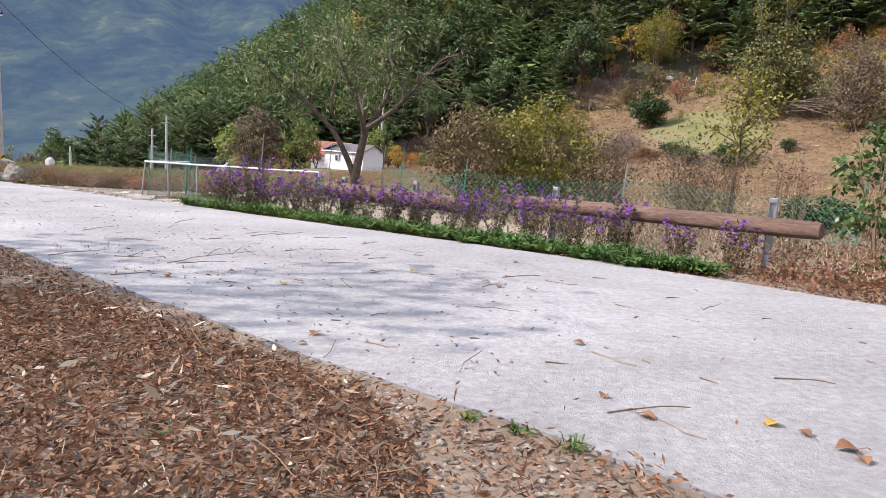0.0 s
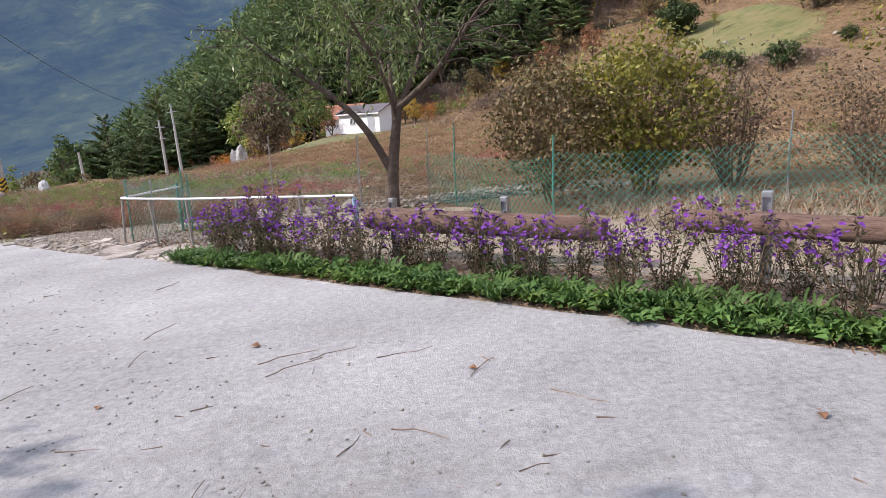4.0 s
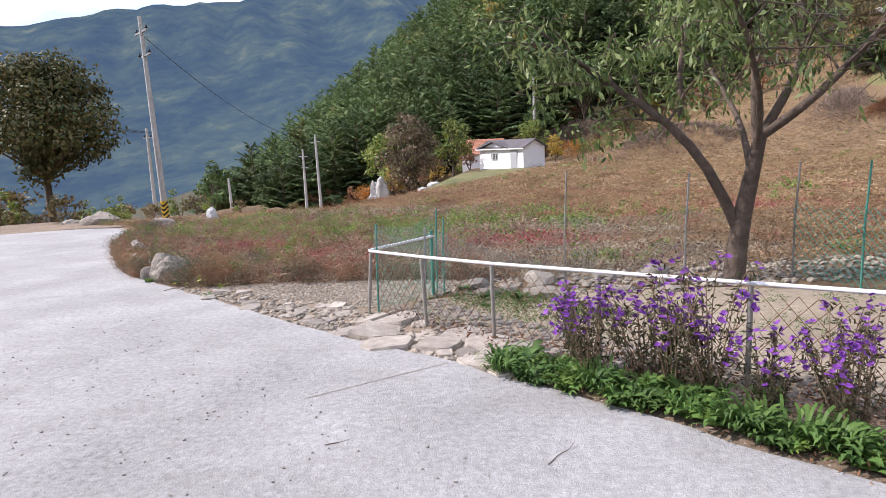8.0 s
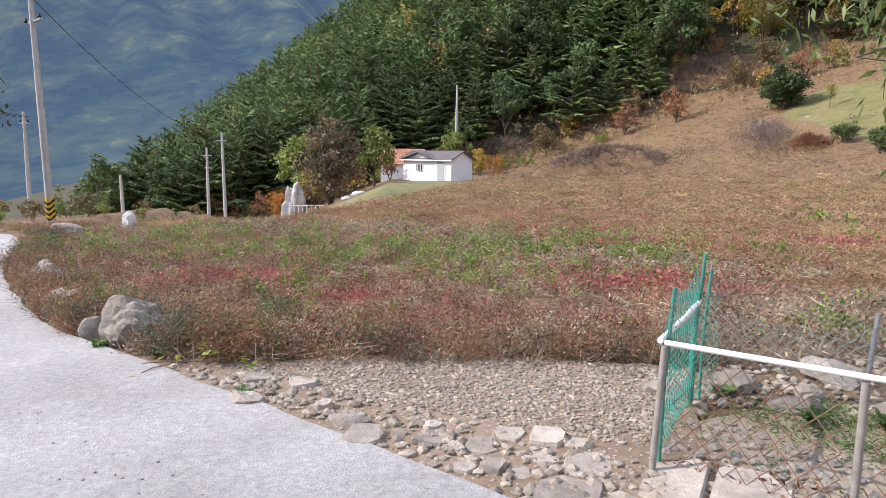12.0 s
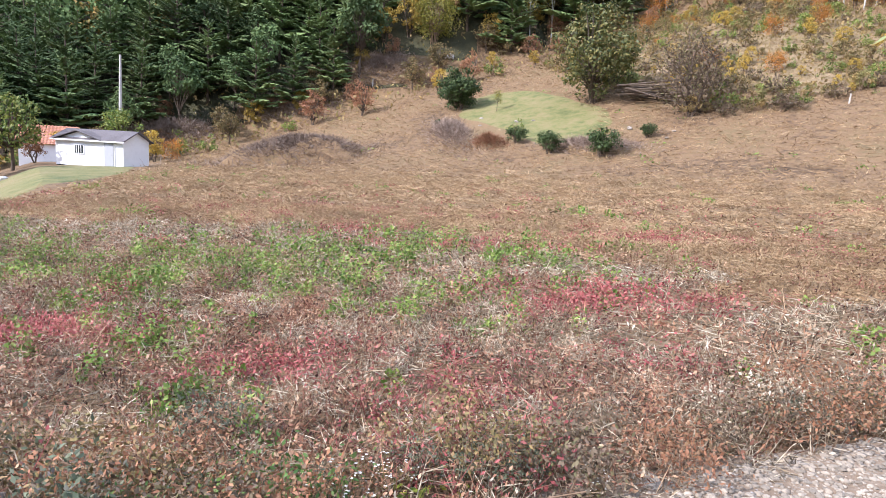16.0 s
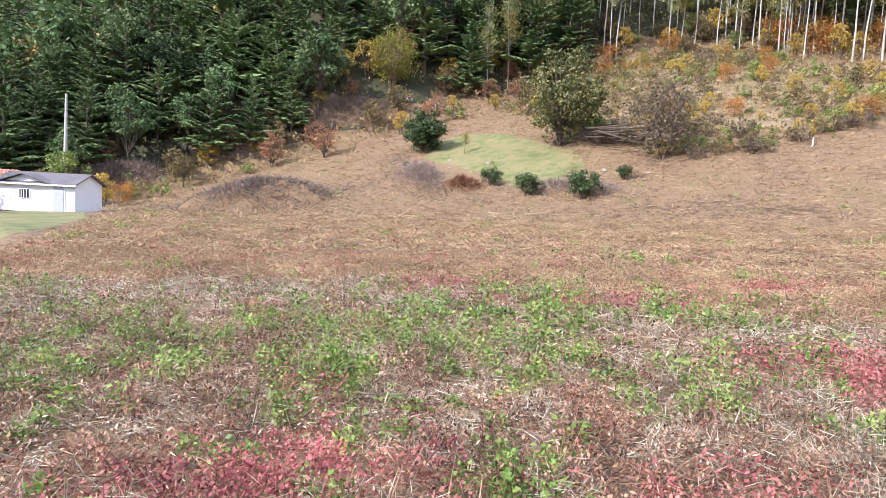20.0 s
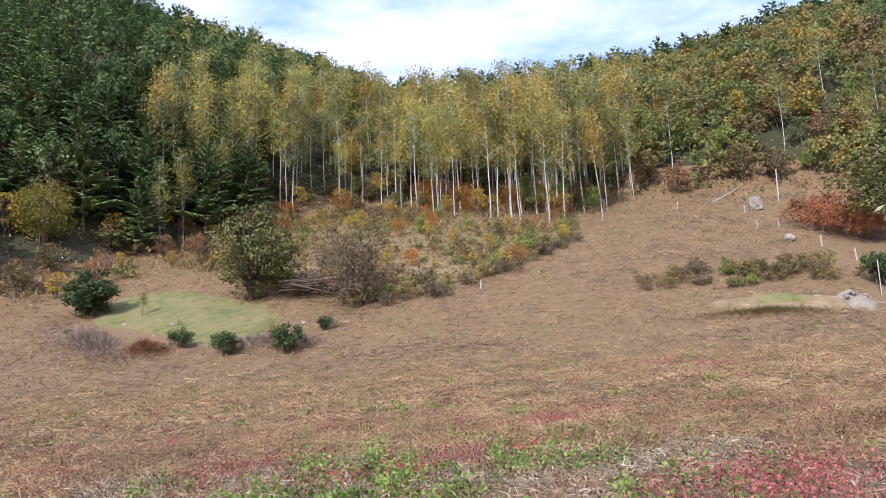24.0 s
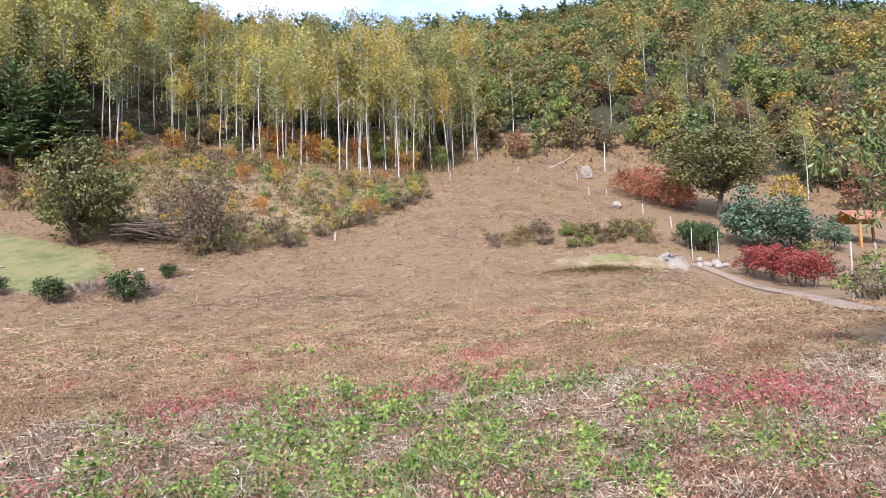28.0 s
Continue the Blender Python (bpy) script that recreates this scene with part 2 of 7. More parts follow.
r_both = r_nt.nodes.new("ShaderNodeMath")
r_both.operation = "MULTIPLY"
r_nt.links.new(r_crack, r_both.inputs[0])
r_nt.links.new(r_mask, r_both.inputs[1])
r_dark = r_nt.nodes.new("ShaderNodeMix")
r_dark.data_type = "RGBA"
r_dark.inputs[7].default_value = (0.15, 0.14, 0.13, 1)
r_nt.links.new(r_both.outputs[0], r_dark.inputs[0])
r_nt.links.new(r_stain.outputs[2], r_dark.inputs[6])
r_nt.links.new(r_dark.outputs[2], r_b.inputs["Base Color"])
M_sand = surface("coarse_sand", [(0.16, 0.125, 0.085), (0.27, 0.22, 0.16), (0.38, 0.32, 0.24)], 14, 0.8, 0.95, 0.9, 60, specks=((0.5, 0.45, 0.38), 26, 0.2))
M_dirt = surface("stony_dirt", [(0.104, 0.072, 0.048), (0.208, 0.152, 0.104), (0.296, 0.24, 0.184)], 16, 0.9, 0.95, 0.9, 60, specks=((0.45, 0.42, 0.38), 22, 0.22))
M_lawn = surface("cut_lawn", [(0.045, 0.06, 0.018), (0.085, 0.1, 0.03), (0.15, 0.145, 0.05), (0.2, 0.16, 0.075), (0.1, 0.12, 0.035)], 1.1, 0.3, 0.95, 0.8, 14)
M_bank = surface("overgrown_bank_soil", [(0.08, 0.06, 0.025), (0.15, 0.11, 0.05), (0.24, 0.175, 0.1), (0.4, 0.31, 0.22)], 0.9, 0.22, 0.95, 0.9, 9)
M_pebble = surface("buff_grey_pebble", [(0.135, 0.11, 0.084), (0.26, 0.22, 0.172), (0.39, 0.345, 0.285)], 9, 2.5, 0.85, 0.4, 60, island=0.35)
M_flag = surface("buff_flagstone", [(0.19, 0.165, 0.14), (0.34, 0.295, 0.25), (0.5, 0.45, 0.39)], 9, 2.2, 0.88, 0.9, 30, each=0.28)
M_boulder = surface("weathered_boulder", [(0.14, 0.122, 0.1), (0.27, 0.237, 0.2), (0.4, 0.36, 0.31)], 5, 1.2, 0.88, 0.9, 28, each=0.15)
M_pale_rock = surface("pale_granite", [(0.11, 0.095, 0.08), (0.23, 0.2, 0.165), (0.36, 0.32, 0.27)], 7, 1.6, 0.9, 1.0, 22)
M_white_rock = surface("white_quartz_rock", [(0.26, 0.25, 0.235), (0.5, 0.49, 0.465), (0.66, 0.65, 0.63)], 2.5, 0.6, 0.8, 0.8, 9, each=0.1)
M_log = surface("peeled_log", [(0.05, 0.029, 0.021), (0.14, 0.08, 0.057), (0.23, 0.143, 0.104), (0.38, 0.275, 0.205)], 7, 1.6, 0.85, 1.0, 26, stretch=(1, 7, 7))
M_bark = surface("grey_bark", [(0.035, 0.026, 0.02), (0.1, 0.072, 0.054), (0.19, 0.15, 0.118)], 9, 2, 0.9, 0.9, 30)
M_bark_dark = surface("dark_bark", [(0.04, 0.03, 0.022), (0.09, 0.065, 0.045), (0.15, 0.11, 0.08)], 6, 1, 0.92, 0.8, 18)
M_birch_bark = surface("white_bark", [(0.16, 0.15, 0.13), (0.4, 0.385, 0.35), (0.56, 0.54, 0.5)], 2.2, 0.5, 0.85, 0.3, 10)
M_twig = surface("dry_twig", [(0.1, 0.065, 0.04), (0.2, 0.13, 0.08), (0.3, 0.22, 0.15)], 20, 3, 0.9, 0.4, 90)
M_steel = surface("galvanised_steel", [(0.24, 0.25, 0.26), (0.35, 0.36, 0.37), (0.46, 0.47, 0.48)], 12, 2, 0.45, 0.15, 50, metal=0.75)
M_old_pipe = surface("dull_pipe", [(0.16, 0.14, 0.12), (0.27, 0.25, 0.22), (0.36, 0.34, 0.31)], 14, 3, 0.7, 0.3, 60, metal=0.2)
M_white_pipe = surface("white_painted_pipe", [(0.62, 0.62, 0.61), (0.76, 0.76, 0.75), (0.82, 0.82, 0.81)], 12, 3, 0.45, 0.1, 60)
M_green_pole = surface("green_coated_pole", [(0.03, 0.13, 0.1), (0.05, 0.22, 0.17), (0.08, 0.28, 0.22)], 14, 3, 0.5, 0.2, 60)
M_rust = surface("rusty_wire", [(0.1, 0.05, 0.03), (0.2, 0.1, 0.06), (0.28, 0.18, 0.12)], 20, 3, 0.8, 0.2, 80, metal=0.3)
M_green_net = surface("green_plastic_net", [(0.02, 0.2, 0.15), (0.035, 0.3, 0.225), (0.05, 0.38, 0.29)], 12, 2, 0.5, 0.0)
M_grey_net = surface("thin_grey_net", [(0.14, 0.18, 0.17), (0.22, 0.27, 0.25)], 12, 2, 0.6, 0.0)
M_tape = surface("pale_blue_tape", [(0.2, 0.33, 0.42), (0.36, 0.5, 0.6)], 12, 3, 0.5, 0.2, 60)
M_concrete_pole = surface("pole_concrete", [(0.33, 0.32, 0.3), (0.45, 0.44, 0.42), (0.53, 0.52, 0.5)], 4, 0.7, 0.85, 0.3, 40)
M_yellow = surface("warning_yellow", [(0.6, 0.36, 0.02), (0.75, 0.47, 0.03)], 6, 1, 0.5, 0.1, 40)
M_black = surface("dull_black", [(0.008, 0.008, 0.009), (0.016, 0.016, 0.018)], 6, 1, 0.7, 0.3, 20)
M_tarp_green = surface("green_tarpaulin", [(0.015, 0.08, 0.05), (0.03, 0.13, 0.08)], 4, 1, 0.6, 0.3, 10)
M_white_wall = surface("white_siding", [(0.72, 0.72, 0.73), (0.79, 0.79, 0.8), (0.82, 0.82, 0.83)], 3, 0.4, 0.6, 0.1, 30)
M_grey_door = surface("grey_door", [(0.36, 0.37, 0.4), (0.43, 0.44, 0.47)], 3, 0.6, 0.5, 0.1, 30)
M_shingle = surface("dark_shingle", [(0.06, 0.052, 0.056), (0.11, 0.098, 0.104), (0.15, 0.138, 0.142)], 9, 0.7, 0.9, 0.6, 25)
M_tile = surface("orange_roof_tile", [(0.3, 0.12, 0.07), (0.5, 0.22, 0.14), (0.6, 0.32, 0.22)], 5, 0.8, 0.8, 0.4, 20, each=0.12)
M_pallet = surface("turquoise_pallet", [(0.03, 0.33, 0.3), (0.06, 0.46, 0.42)], 8, 2, 0.5, 0.1, 40)
M_honey_wood = surface("honey_wood", [(0.3, 0.15, 0.04), (0.46, 0.25, 0.07)], 6, 1, 0.6, 0.3, 30)
M_wire = surface("black_cable", [(0.02, 0.02, 0.02), (0.03, 0.03, 0.03)], 6, 1, 0.6, 0.0)
M_pale_post = surface("whitened_stake", [(0.34, 0.31, 0.27), (0.5, 0.47, 0.42)], 6, 1, 0.8, 0.3, 30)
M_glass, g_nt, g_b = nodes_of("window_glass")
g_b.inputs["Base Color"].default_value, g_b.inputs["Roughness"].default_value = (0.03, 0.04, 0.045, 1), 0.06

F_pine = foliage("pine_needles", [(0.045, 0.077, 0.03), (0.075, 0.12, 0.043), (0.115, 0.165, 0.058), (0.165, 0.195, 0.074)], 0.8, 0.16, 0.25, 0.13, 0.4)
F_birch = foliage("birch_leaves", [(0.13, 0.155, 0.065), (0.2, 0.22, 0.085), (0.28, 0.275, 0.085), (0.4, 0.32, 0.07), (0.18, 0.22, 0.1)], 0.55, 0.25, 0.38, 0.2, 0.25)
F_gold = foliage("golden_leaves", [(0.3, 0.22, 0.045), (0.42, 0.28, 0.045), (0.5, 0.34, 0.07), (0.34, 0.28, 0.075)], 0.55, 0.28, 0.2)
F_orange = foliage("orange_leaves", [(0.306, 0.102, 0.0204), (0.428, 0.163, 0.0306), (0.459, 0.224, 0.0408), (0.286, 0.153, 0.051)], 0.55, 0.3, 0.2)
F_rust = foliage("russet_leaves", [(0.187, 0.0864, 0.0432), (0.288, 0.13, 0.072), (0.374, 0.187, 0.101), (0.202, 0.144, 0.072)], 0.6, 0.25, 0.25)
F_green = foliage("autumn_green_leaves", [(0.075, 0.128, 0.03), (0.135, 0.195, 0.045), (0.225, 0.27, 0.06), (0.3, 0.3, 0.09)], 0.55, 0.3, 0.25)
F_olive = foliage("olive_brown_leaves", [(0.07, 0.058, 0.026), (0.14, 0.115, 0.044), (0.22, 0.17, 0.068), (0.27, 0.17, 0.085)], 0.55, 0.22, 0.2)
F_yellowgreen = foliage("yellow_green_leaves", [(0.11, 0.12, 0.02), (0.2, 0.195, 0.03), (0.31, 0.27, 0.05), (0.12, 0.14, 0.032)], 0.5, 0.3, 0.2)
F_dark = foliage("dark_evergreen_leaves", [(0.022, 0.042, 0.013), (0.045, 0.075, 0.02), (0.075, 0.11, 0.032)], 0.6, 0.1, 0.15)
F_peach = foliage("grey_green_leaves", [(0.05, 0.085, 0.026), (0.1, 0.155, 0.042), (0.17, 0.23, 0.075), (0.26, 0.3, 0.13)], 0.45, 0.3, 0.1)
F_red = foliage("red_leaves", [(0.16, 0.03, 0.025), (0.26, 0.05, 0.04), (0.33, 0.09, 0.06)], 0.5, 0.25, 0.2)
F_brush = foliage("grey_brush", [(0.13, 0.095, 0.075), (0.23, 0.172, 0.135), (0.33, 0.26, 0.205), (0.19, 0.12, 0.09)], 0.9, 0.1, 0.2)
# darkest straw tones stand in for shade between the blades
F_straw = foliage("straw_blades", [(0.028, 0.019, 0.012), (0.085, 0.062, 0.038), (0.28, 0.22, 0.145), (0.47, 0.4, 0.29), (0.6, 0.54, 0.43)], 0.8, 0.12, 0.1, 1.6, 0.35)
F_stubble = foliage("stubble_blades", [(0.12, 0.07, 0.034), (0.26, 0.165, 0.088), (0.39, 0.27, 0.15), (0.5, 0.385, 0.235)], 0.85, 0.18, 0.1, 0.5, 0.3)
# near-black tones here imitate the shaded gaps among the weeds
F_redweed = foliage("reddish_weed_leaves", [(0.024, 0.013, 0.01), (0.08, 0.036, 0.026), (0.23, 0.105, 0.066), (0.36, 0.215, 0.13), (0.46, 0.35, 0.23)], 0.75, 0.15, 0.1, 1.3, 0.35)
F_crimson = foliage("crimson_weed_leaves", [(0.06, 0.018, 0.018), (0.25, 0.058, 0.058), (0.44, 0.14, 0.13), (0.44, 0.21, 0.16)], 0.7, 0.2, 0.1, 1.3, 0.3)
# dark end of the greens carries shade inside the plants
F_greenweed = foliage("green_weed_leaves", [(0.035, 0.07, 0.015), (0.095, 0.165, 0.03), (0.19, 0.275, 0.055), (0.31, 0.36, 0.1)], 0.55, 0.28, 0.1, 1.3, 0.3)
F_border = foliage("lush_weed_leaves", [(0.03, 0.075, 0.018), (0.065, 0.135, 0.03), (0.115, 0.2, 0.045), (0.19, 0.26, 0.08)], 0.6, 0.25, 0.25, 3.0, 0.25)
F_aster_leaf = foliage("aster_leaves", [(0.03, 0.03, 0.018), (0.06, 0.055, 0.03), (0.1, 0.08, 0.045), (0.07, 0.09, 0.03)], 0.7, 0.2, 0.15)
F_purple = foliage("aster_petals", [(0.12, 0.028, 0.22), (0.21, 0.052, 0.36), (0.3, 0.09, 0.46), (0.18, 0.036, 0.27)], 0.5, 0.3, 0.12)
F_litter = foliage("dry_leaf_litter", [(0.072, 0.036, 0.0216), (0.168, 0.078, 0.042), (0.276, 0.138, 0.072), (0.36, 0.228, 0.132)], 0.8, 0.15, 0.15)
F_bush = foliage("olive_bush_leaves", [(0.05, 0.07, 0.022), (0.1, 0.115, 0.035), (0.17, 0.165, 0.05), (0.24, 0.2, 0.065)], 0.55, 0.2, 0.15)
F_gloss = foliage("glossy_green_leaves", [(0.025, 0.055, 0.018), (0.055, 0.1, 0.03), (0.1, 0.155, 0.045), (0.2, 0.25, 0.08)], 0.35, 0.25, 0.1)
F_sage = foliage("sage_grey_leaves", [(0.05, 0.065, 0.04), (0.09, 0.11, 0.065), (0.14, 0.16, 0.1), (0.12, 0.1, 0.09)], 0.7, 0.2, 0.15)
F_slope = foliage("mixed_autumn_leaves", [(0.05, 0.095, 0.034), (0.085, 0.135, 0.042), (0.14, 0.18, 0.058), (0.21, 0.22, 0.07), (0.31, 0.25, 0.075), (0.36, 0.23, 0.07), (0.18, 0.16, 0.07)], 0.6, 0.25, 0.1, 0.1, 0.2)
F_dark_bronze = foliage("dark_bronze_leaves", [(0.035, 0.052, 0.018), (0.07, 0.088, 0.028), (0.14, 0.11, 0.042), (0.055, 0.09, 0.027)], 0.6, 0.18, 0.1, 0.5, 0.3)
F_shrub_red = foliage("copper_shrub_leaves", [(0.22, 0.07, 0.03), (0.32, 0.11, 0.05), (0.36, 0.16, 0.08), (0.26, 0.12, 0.06)], 0.6, 0.25, 0.15)
F_dull = foliage("dull_brown_leaves", [(0.09, 0.07, 0.045), (0.15, 0.11, 0.07), (0.2, 0.14, 0.1), (0.15, 0.15, 0.06)], 0.65, 0.25, 0.15)
F_undergrowth = foliage("undergrowth_leaves", [(0.13, 0.12, 0.045), (0.22, 0.17, 0.07), (0.32, 0.22, 0.09), (0.17, 0.18, 0.06), (0.36, 0.24, 0.12)], 0.6, 0.25, 0.1, 0.3, 0.3)
F_daisy = foliage("white_daisy_petals", [(0.6, 0.58, 0.5), (0.75, 0.74, 0.68)], 0.6, 0.25, 0.05)
F_vine = foliage("yellowing_vine_leaves", [(0.12, 0.2, 0.03), (0.23, 0.29, 0.045), (0.38, 0.35, 0.06)], 0.5, 0.35, 0.1)
M_mountain, m_nt, m_b = nodes_of("hazy_forest")
m_co = m_nt.nodes.new("ShaderNodeNewGeometry").outputs["Position"]
m_ramp = ramp_node(m_nt, [(0.004, 0.008, 0.007), (0.012, 0.022, 0.014), (0.036, 0.05, 0.024), (0.11, 0.115, 0.042)])
m_crowns = m_nt.nodes.new("ShaderNodeTexVoronoi")
m_crowns.inputs["Scale"].default_value = 0.075
m_nt.links.new(m_co, m_crowns.inputs["Vector"])
m_grey = m_nt.nodes.new("ShaderNodeRGBToBW")
m_nt.links.new(m_crowns.outputs["Color"], m_grey.inputs[0])
m_mul = m_nt.nodes.new("ShaderNodeMath")
m_mul.operation = "MULTIPLY_ADD"
m_mul.inputs[1].default_value = 0.22
m_nt.links.new(m_grey.outputs[0], m_mul.inputs[0])
m_half = m_nt.nodes.new("ShaderNodeMath")
m_half.operation = "MULTIPLY"
m_half.inputs[1].default_value = 0.8
m_nt.links.new(spread(m_nt, noise_node(m_nt, 0.011, 9, 0.72, m_co).outputs[0], 0.32, 0.7), m_half.inputs[0])
m_nt.links.new(m_half.outputs[0], m_mul.inputs[2])
m_nt.links.new(m_mul.outputs[0], m_ramp.inputs[0])
m_nt.links.new(m_ramp.outputs[0], m_b.inputs["Base Color"])
m_b.inputs["Roughness"].default_value, m_b.inputs["Specular IOR Level"].default_value = 1.0, 0.0
m_bump = m_nt.nodes.new("ShaderNodeBump")
m_bump.inputs["Strength"].default_value, m_bump.inputs["Distance"].default_value = 0.05, 4.0
m_bump.invert = True
m_nt.links.new(m_crowns.outputs["Distance"], m_bump.inputs["Height"])
m_nt.links.new(m_bump.outputs[0], m_b.inputs["Normal"])
# valley haze put into the material as emission: the distant backdrop glows faintly blue
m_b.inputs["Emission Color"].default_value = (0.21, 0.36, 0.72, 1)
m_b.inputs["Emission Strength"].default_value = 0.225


# ---- mesh building ----
class Soup:
    """Vertices and faces gathered as arrays, turned into one mesh at the end."""

    def __init__(self):
        self.v, self.f, self.n = [], [], 0

    def add(self, verts, faces):
        verts, faces = np.asarray(verts, float).reshape(-1, 3), np.asarray(faces, int)
        self.v.append(verts)
        self.f.append(faces + self.n)
        self.n += len(verts)
        return self

    def leaves(self, pos, way, length, width, turn=None):
        """One pointed four-cornered leaf for each place, along its way."""
        pos, way = np.asarray(pos, float), np.asarray(way, float)
        way = way / np.maximum(np.linalg.norm(way, axis=1, keepdims=True), 1e-6)
        side = np.cross(way, turn if turn is not None else RNG.normal(size=way.shape))
        side /= np.maximum(np.linalg.norm(side, axis=1, keepdims=True), 1e-6)
        length, width = np.broadcast_to(length, len(pos))[:, None], np.broadcast_to(width, len(pos))[:, None]
        mid = pos + way * length * 0.45
        quads = np.stack([pos, mid + side * width / 2, pos + way * length, mid - side * width / 2], 1)
        return self.add(quads, np.arange(4 * len(pos)).reshape(-1, 4))

    def tube(self, points, radii, sides=6):
        points = np.asarray(points, float)
        radii = np.broadcast_to(radii, len(points))
        along = np.gradient(points, axis=0)
        along /= np.maximum(np.linalg.norm(along, axis=1, keepdims=True), 1e-9)
        ref = np.array([0.0, 0, 1]) if abs(along[0, 2]) < 0.9 else np.array([1.0, 0, 0])
        a = np.cross(along, ref)
        a /= np.linalg.norm(a, axis=1, keepdims=True)
        b = np.cross(along, a)
        w = np.linspace(0, 2 * np.pi, sides, endpoint=False)
        ring = points[:, None] + radii[:, None, None] * (np.cos(w)[None, :, None] * a[:, None] + np.sin(w)[None, :, None] * b[:, None])
        k = len(points)
        i, j = np.meshgrid(np.arange(k - 1), np.arange(sides), indexing="ij")
        quads = np.stack([i * sides + j, i * sides + (j + 1) % sides, (i + 1) * sides + (j + 1) % sides, (i + 1) * sides + j], -1).reshape(-1, 4)
        self.add(ring, quads)
        if sides > 4 and radii[0] > 0.004:
            self.add(ring[0], [list(range(sides))])
            self.add(ring[-1], [list(range(sides))[::-1]])
        return self

    def block(self, x0, x1, y0, y1, z0, z1):
        v = [(x, y, z) for x in (x0, x1) for y in (y0, y1) for z in (z0, z1)]
        return self.add(v, [(0, 1, 3, 2), (4, 6, 7, 5), (0, 4, 5, 1), (2, 3, 7, 6), (0, 2, 6, 4), (1, 5, 7, 3)])

    def mesh(self, name, mat, smooth=False):
        me = bpy.data.meshes.new(name)
        verts = np.concatenate(self.v)
        sizes = np.concatenate([np.full(len(f), f.shape[1]) for f in self.f])
        loops = np.concatenate([f.ravel() for f in self.f])
        me.vertices.add(len(verts))
        me.vertices.foreach_set("co", verts.ravel())
        me.loops.add(len(loops))
        me.loops.foreach_set("vertex_index", loops)
        me.polygons.add(len(sizes))
        me.polygons.foreach_set("loop_start", np.concatenate([[0], np.cumsum(sizes)[:-1]]))
        me.polygons.foreach_set("use_smooth", np.full(len(sizes), smooth))
        me.materials.append(mat)
        me.update(calc_edges=True)
        return me


RNG = np.random.default_rng(7)


def at(x, y, dz=0.0):
    return (x, y, float(height(x, y)) + dz)


def part(name, data, parent, label="", m=None):
    """One mesh object under a thing or a part. data: a mesh."""
    ob = new(name, data)
    ob.parent = parent
    if m is not None:
        ob.matrix_basis = m
    return tagged(ob, label)


def thing(name, label, category, m, group="", data=None, kind=""):
    ob = new(name, data)
    ob.matrix_basis = m
    return tagged(ob, label, category, group, kind)


def bm_mesh(name, bm, mat, smooth=False):
    me = bpy.data.meshes.new(name)
    bm.to_mesh(me)
    bm.free()
    me.materials.append(mat)
    for p in me.polygons:
        p.use_smooth = smooth
    return me


def bevelled_box(name, sx, sy, sz, mat, bevel=0.01, origin=(0, 0, 0)):
    """A box with rounded edges that stands on its origin."""
    bm = bmesh.new()
    bmesh.ops.create_cube(bm, size=1)
    bmesh.ops.scale(bm, vec=(sx, sy, sz), verts=bm.verts)
    bmesh.ops.translate(bm, vec=(origin[0], origin[1], origin[2] + sz / 2), verts=bm.verts)
    bmesh.ops.bevel(bm, geom=bm.edges[:], offset=bevel, segments=2, affect="EDGES", profile=0.6)
    return bm_mesh(name, bm, mat)


def rock_mesh(name, rx, ry, rz, mat, seed, level=3, jag=0.35):
    """A weathered stone with facets, flattened where it sits in the ground."""
    bm = bmesh.new()
    bmesh.ops.create_icosphere(bm, subdivisions=level, radius=1)
    off = Vector((seed * 3.7, seed * 1.9, seed * 5.3))
    for v in bm.verts:
        d = 1 + jag * noise.noise(v.co * 1.1 + off) + jag * 0.45 * noise.noise(v.co * 2.7 + off) + jag * 0.2 * noise.noise(v.co * 6 + off)
        c = noise.cell(v.co * 1.4 + off)
        v.co = v.co * (d + 0.06 * c)
        v.co.z = max(v.co.z, -0.45)
    bmesh.ops.scale(bm, vec=(rx, ry, rz), verts=bm.verts)
    return bm_mesh(name, bm, mat)


def bent(start, way, length, steps, wander, lift=0.0):
    """Points of a limb that wanders from its start."""
    pts, p, w = [np.array(start, float)], np.array(start, float), np.array(way, float)
    for _ in range(steps):
        w = w + RNG.normal(size=3) * wander + np.array([0, 0, lift])
        w = w / np.linalg.norm(w)
        p = p + w * length / steps
        pts.append(p)
    return np.array(pts)


def cluster(soup, centres, count, spread_r, length, width, outward=0.5, droop=0.2, flat=1.0, face=0.8):
    """Leaves round each centre, turned outward, their faces to the light, hanging a little."""
    c = np.repeat(np.asarray(centres, float), count, axis=0)
    off = RNG.normal(size=c.shape) * spread_r * np.array([1, 1, flat])
    way = off / max(spread_r, 1e-6) * outward + RNG.normal(size=c.shape) * 0.7
    way[:, 2] -= droop
    k = RNG.uniform(0.65, 1.3, len(c))
    soup.leaves(c + off, way, length * k, width * k, off / max(spread_r, 1e-6) * face + [0, 0, face] + RNG.normal(size=c.shape) * 0.7)


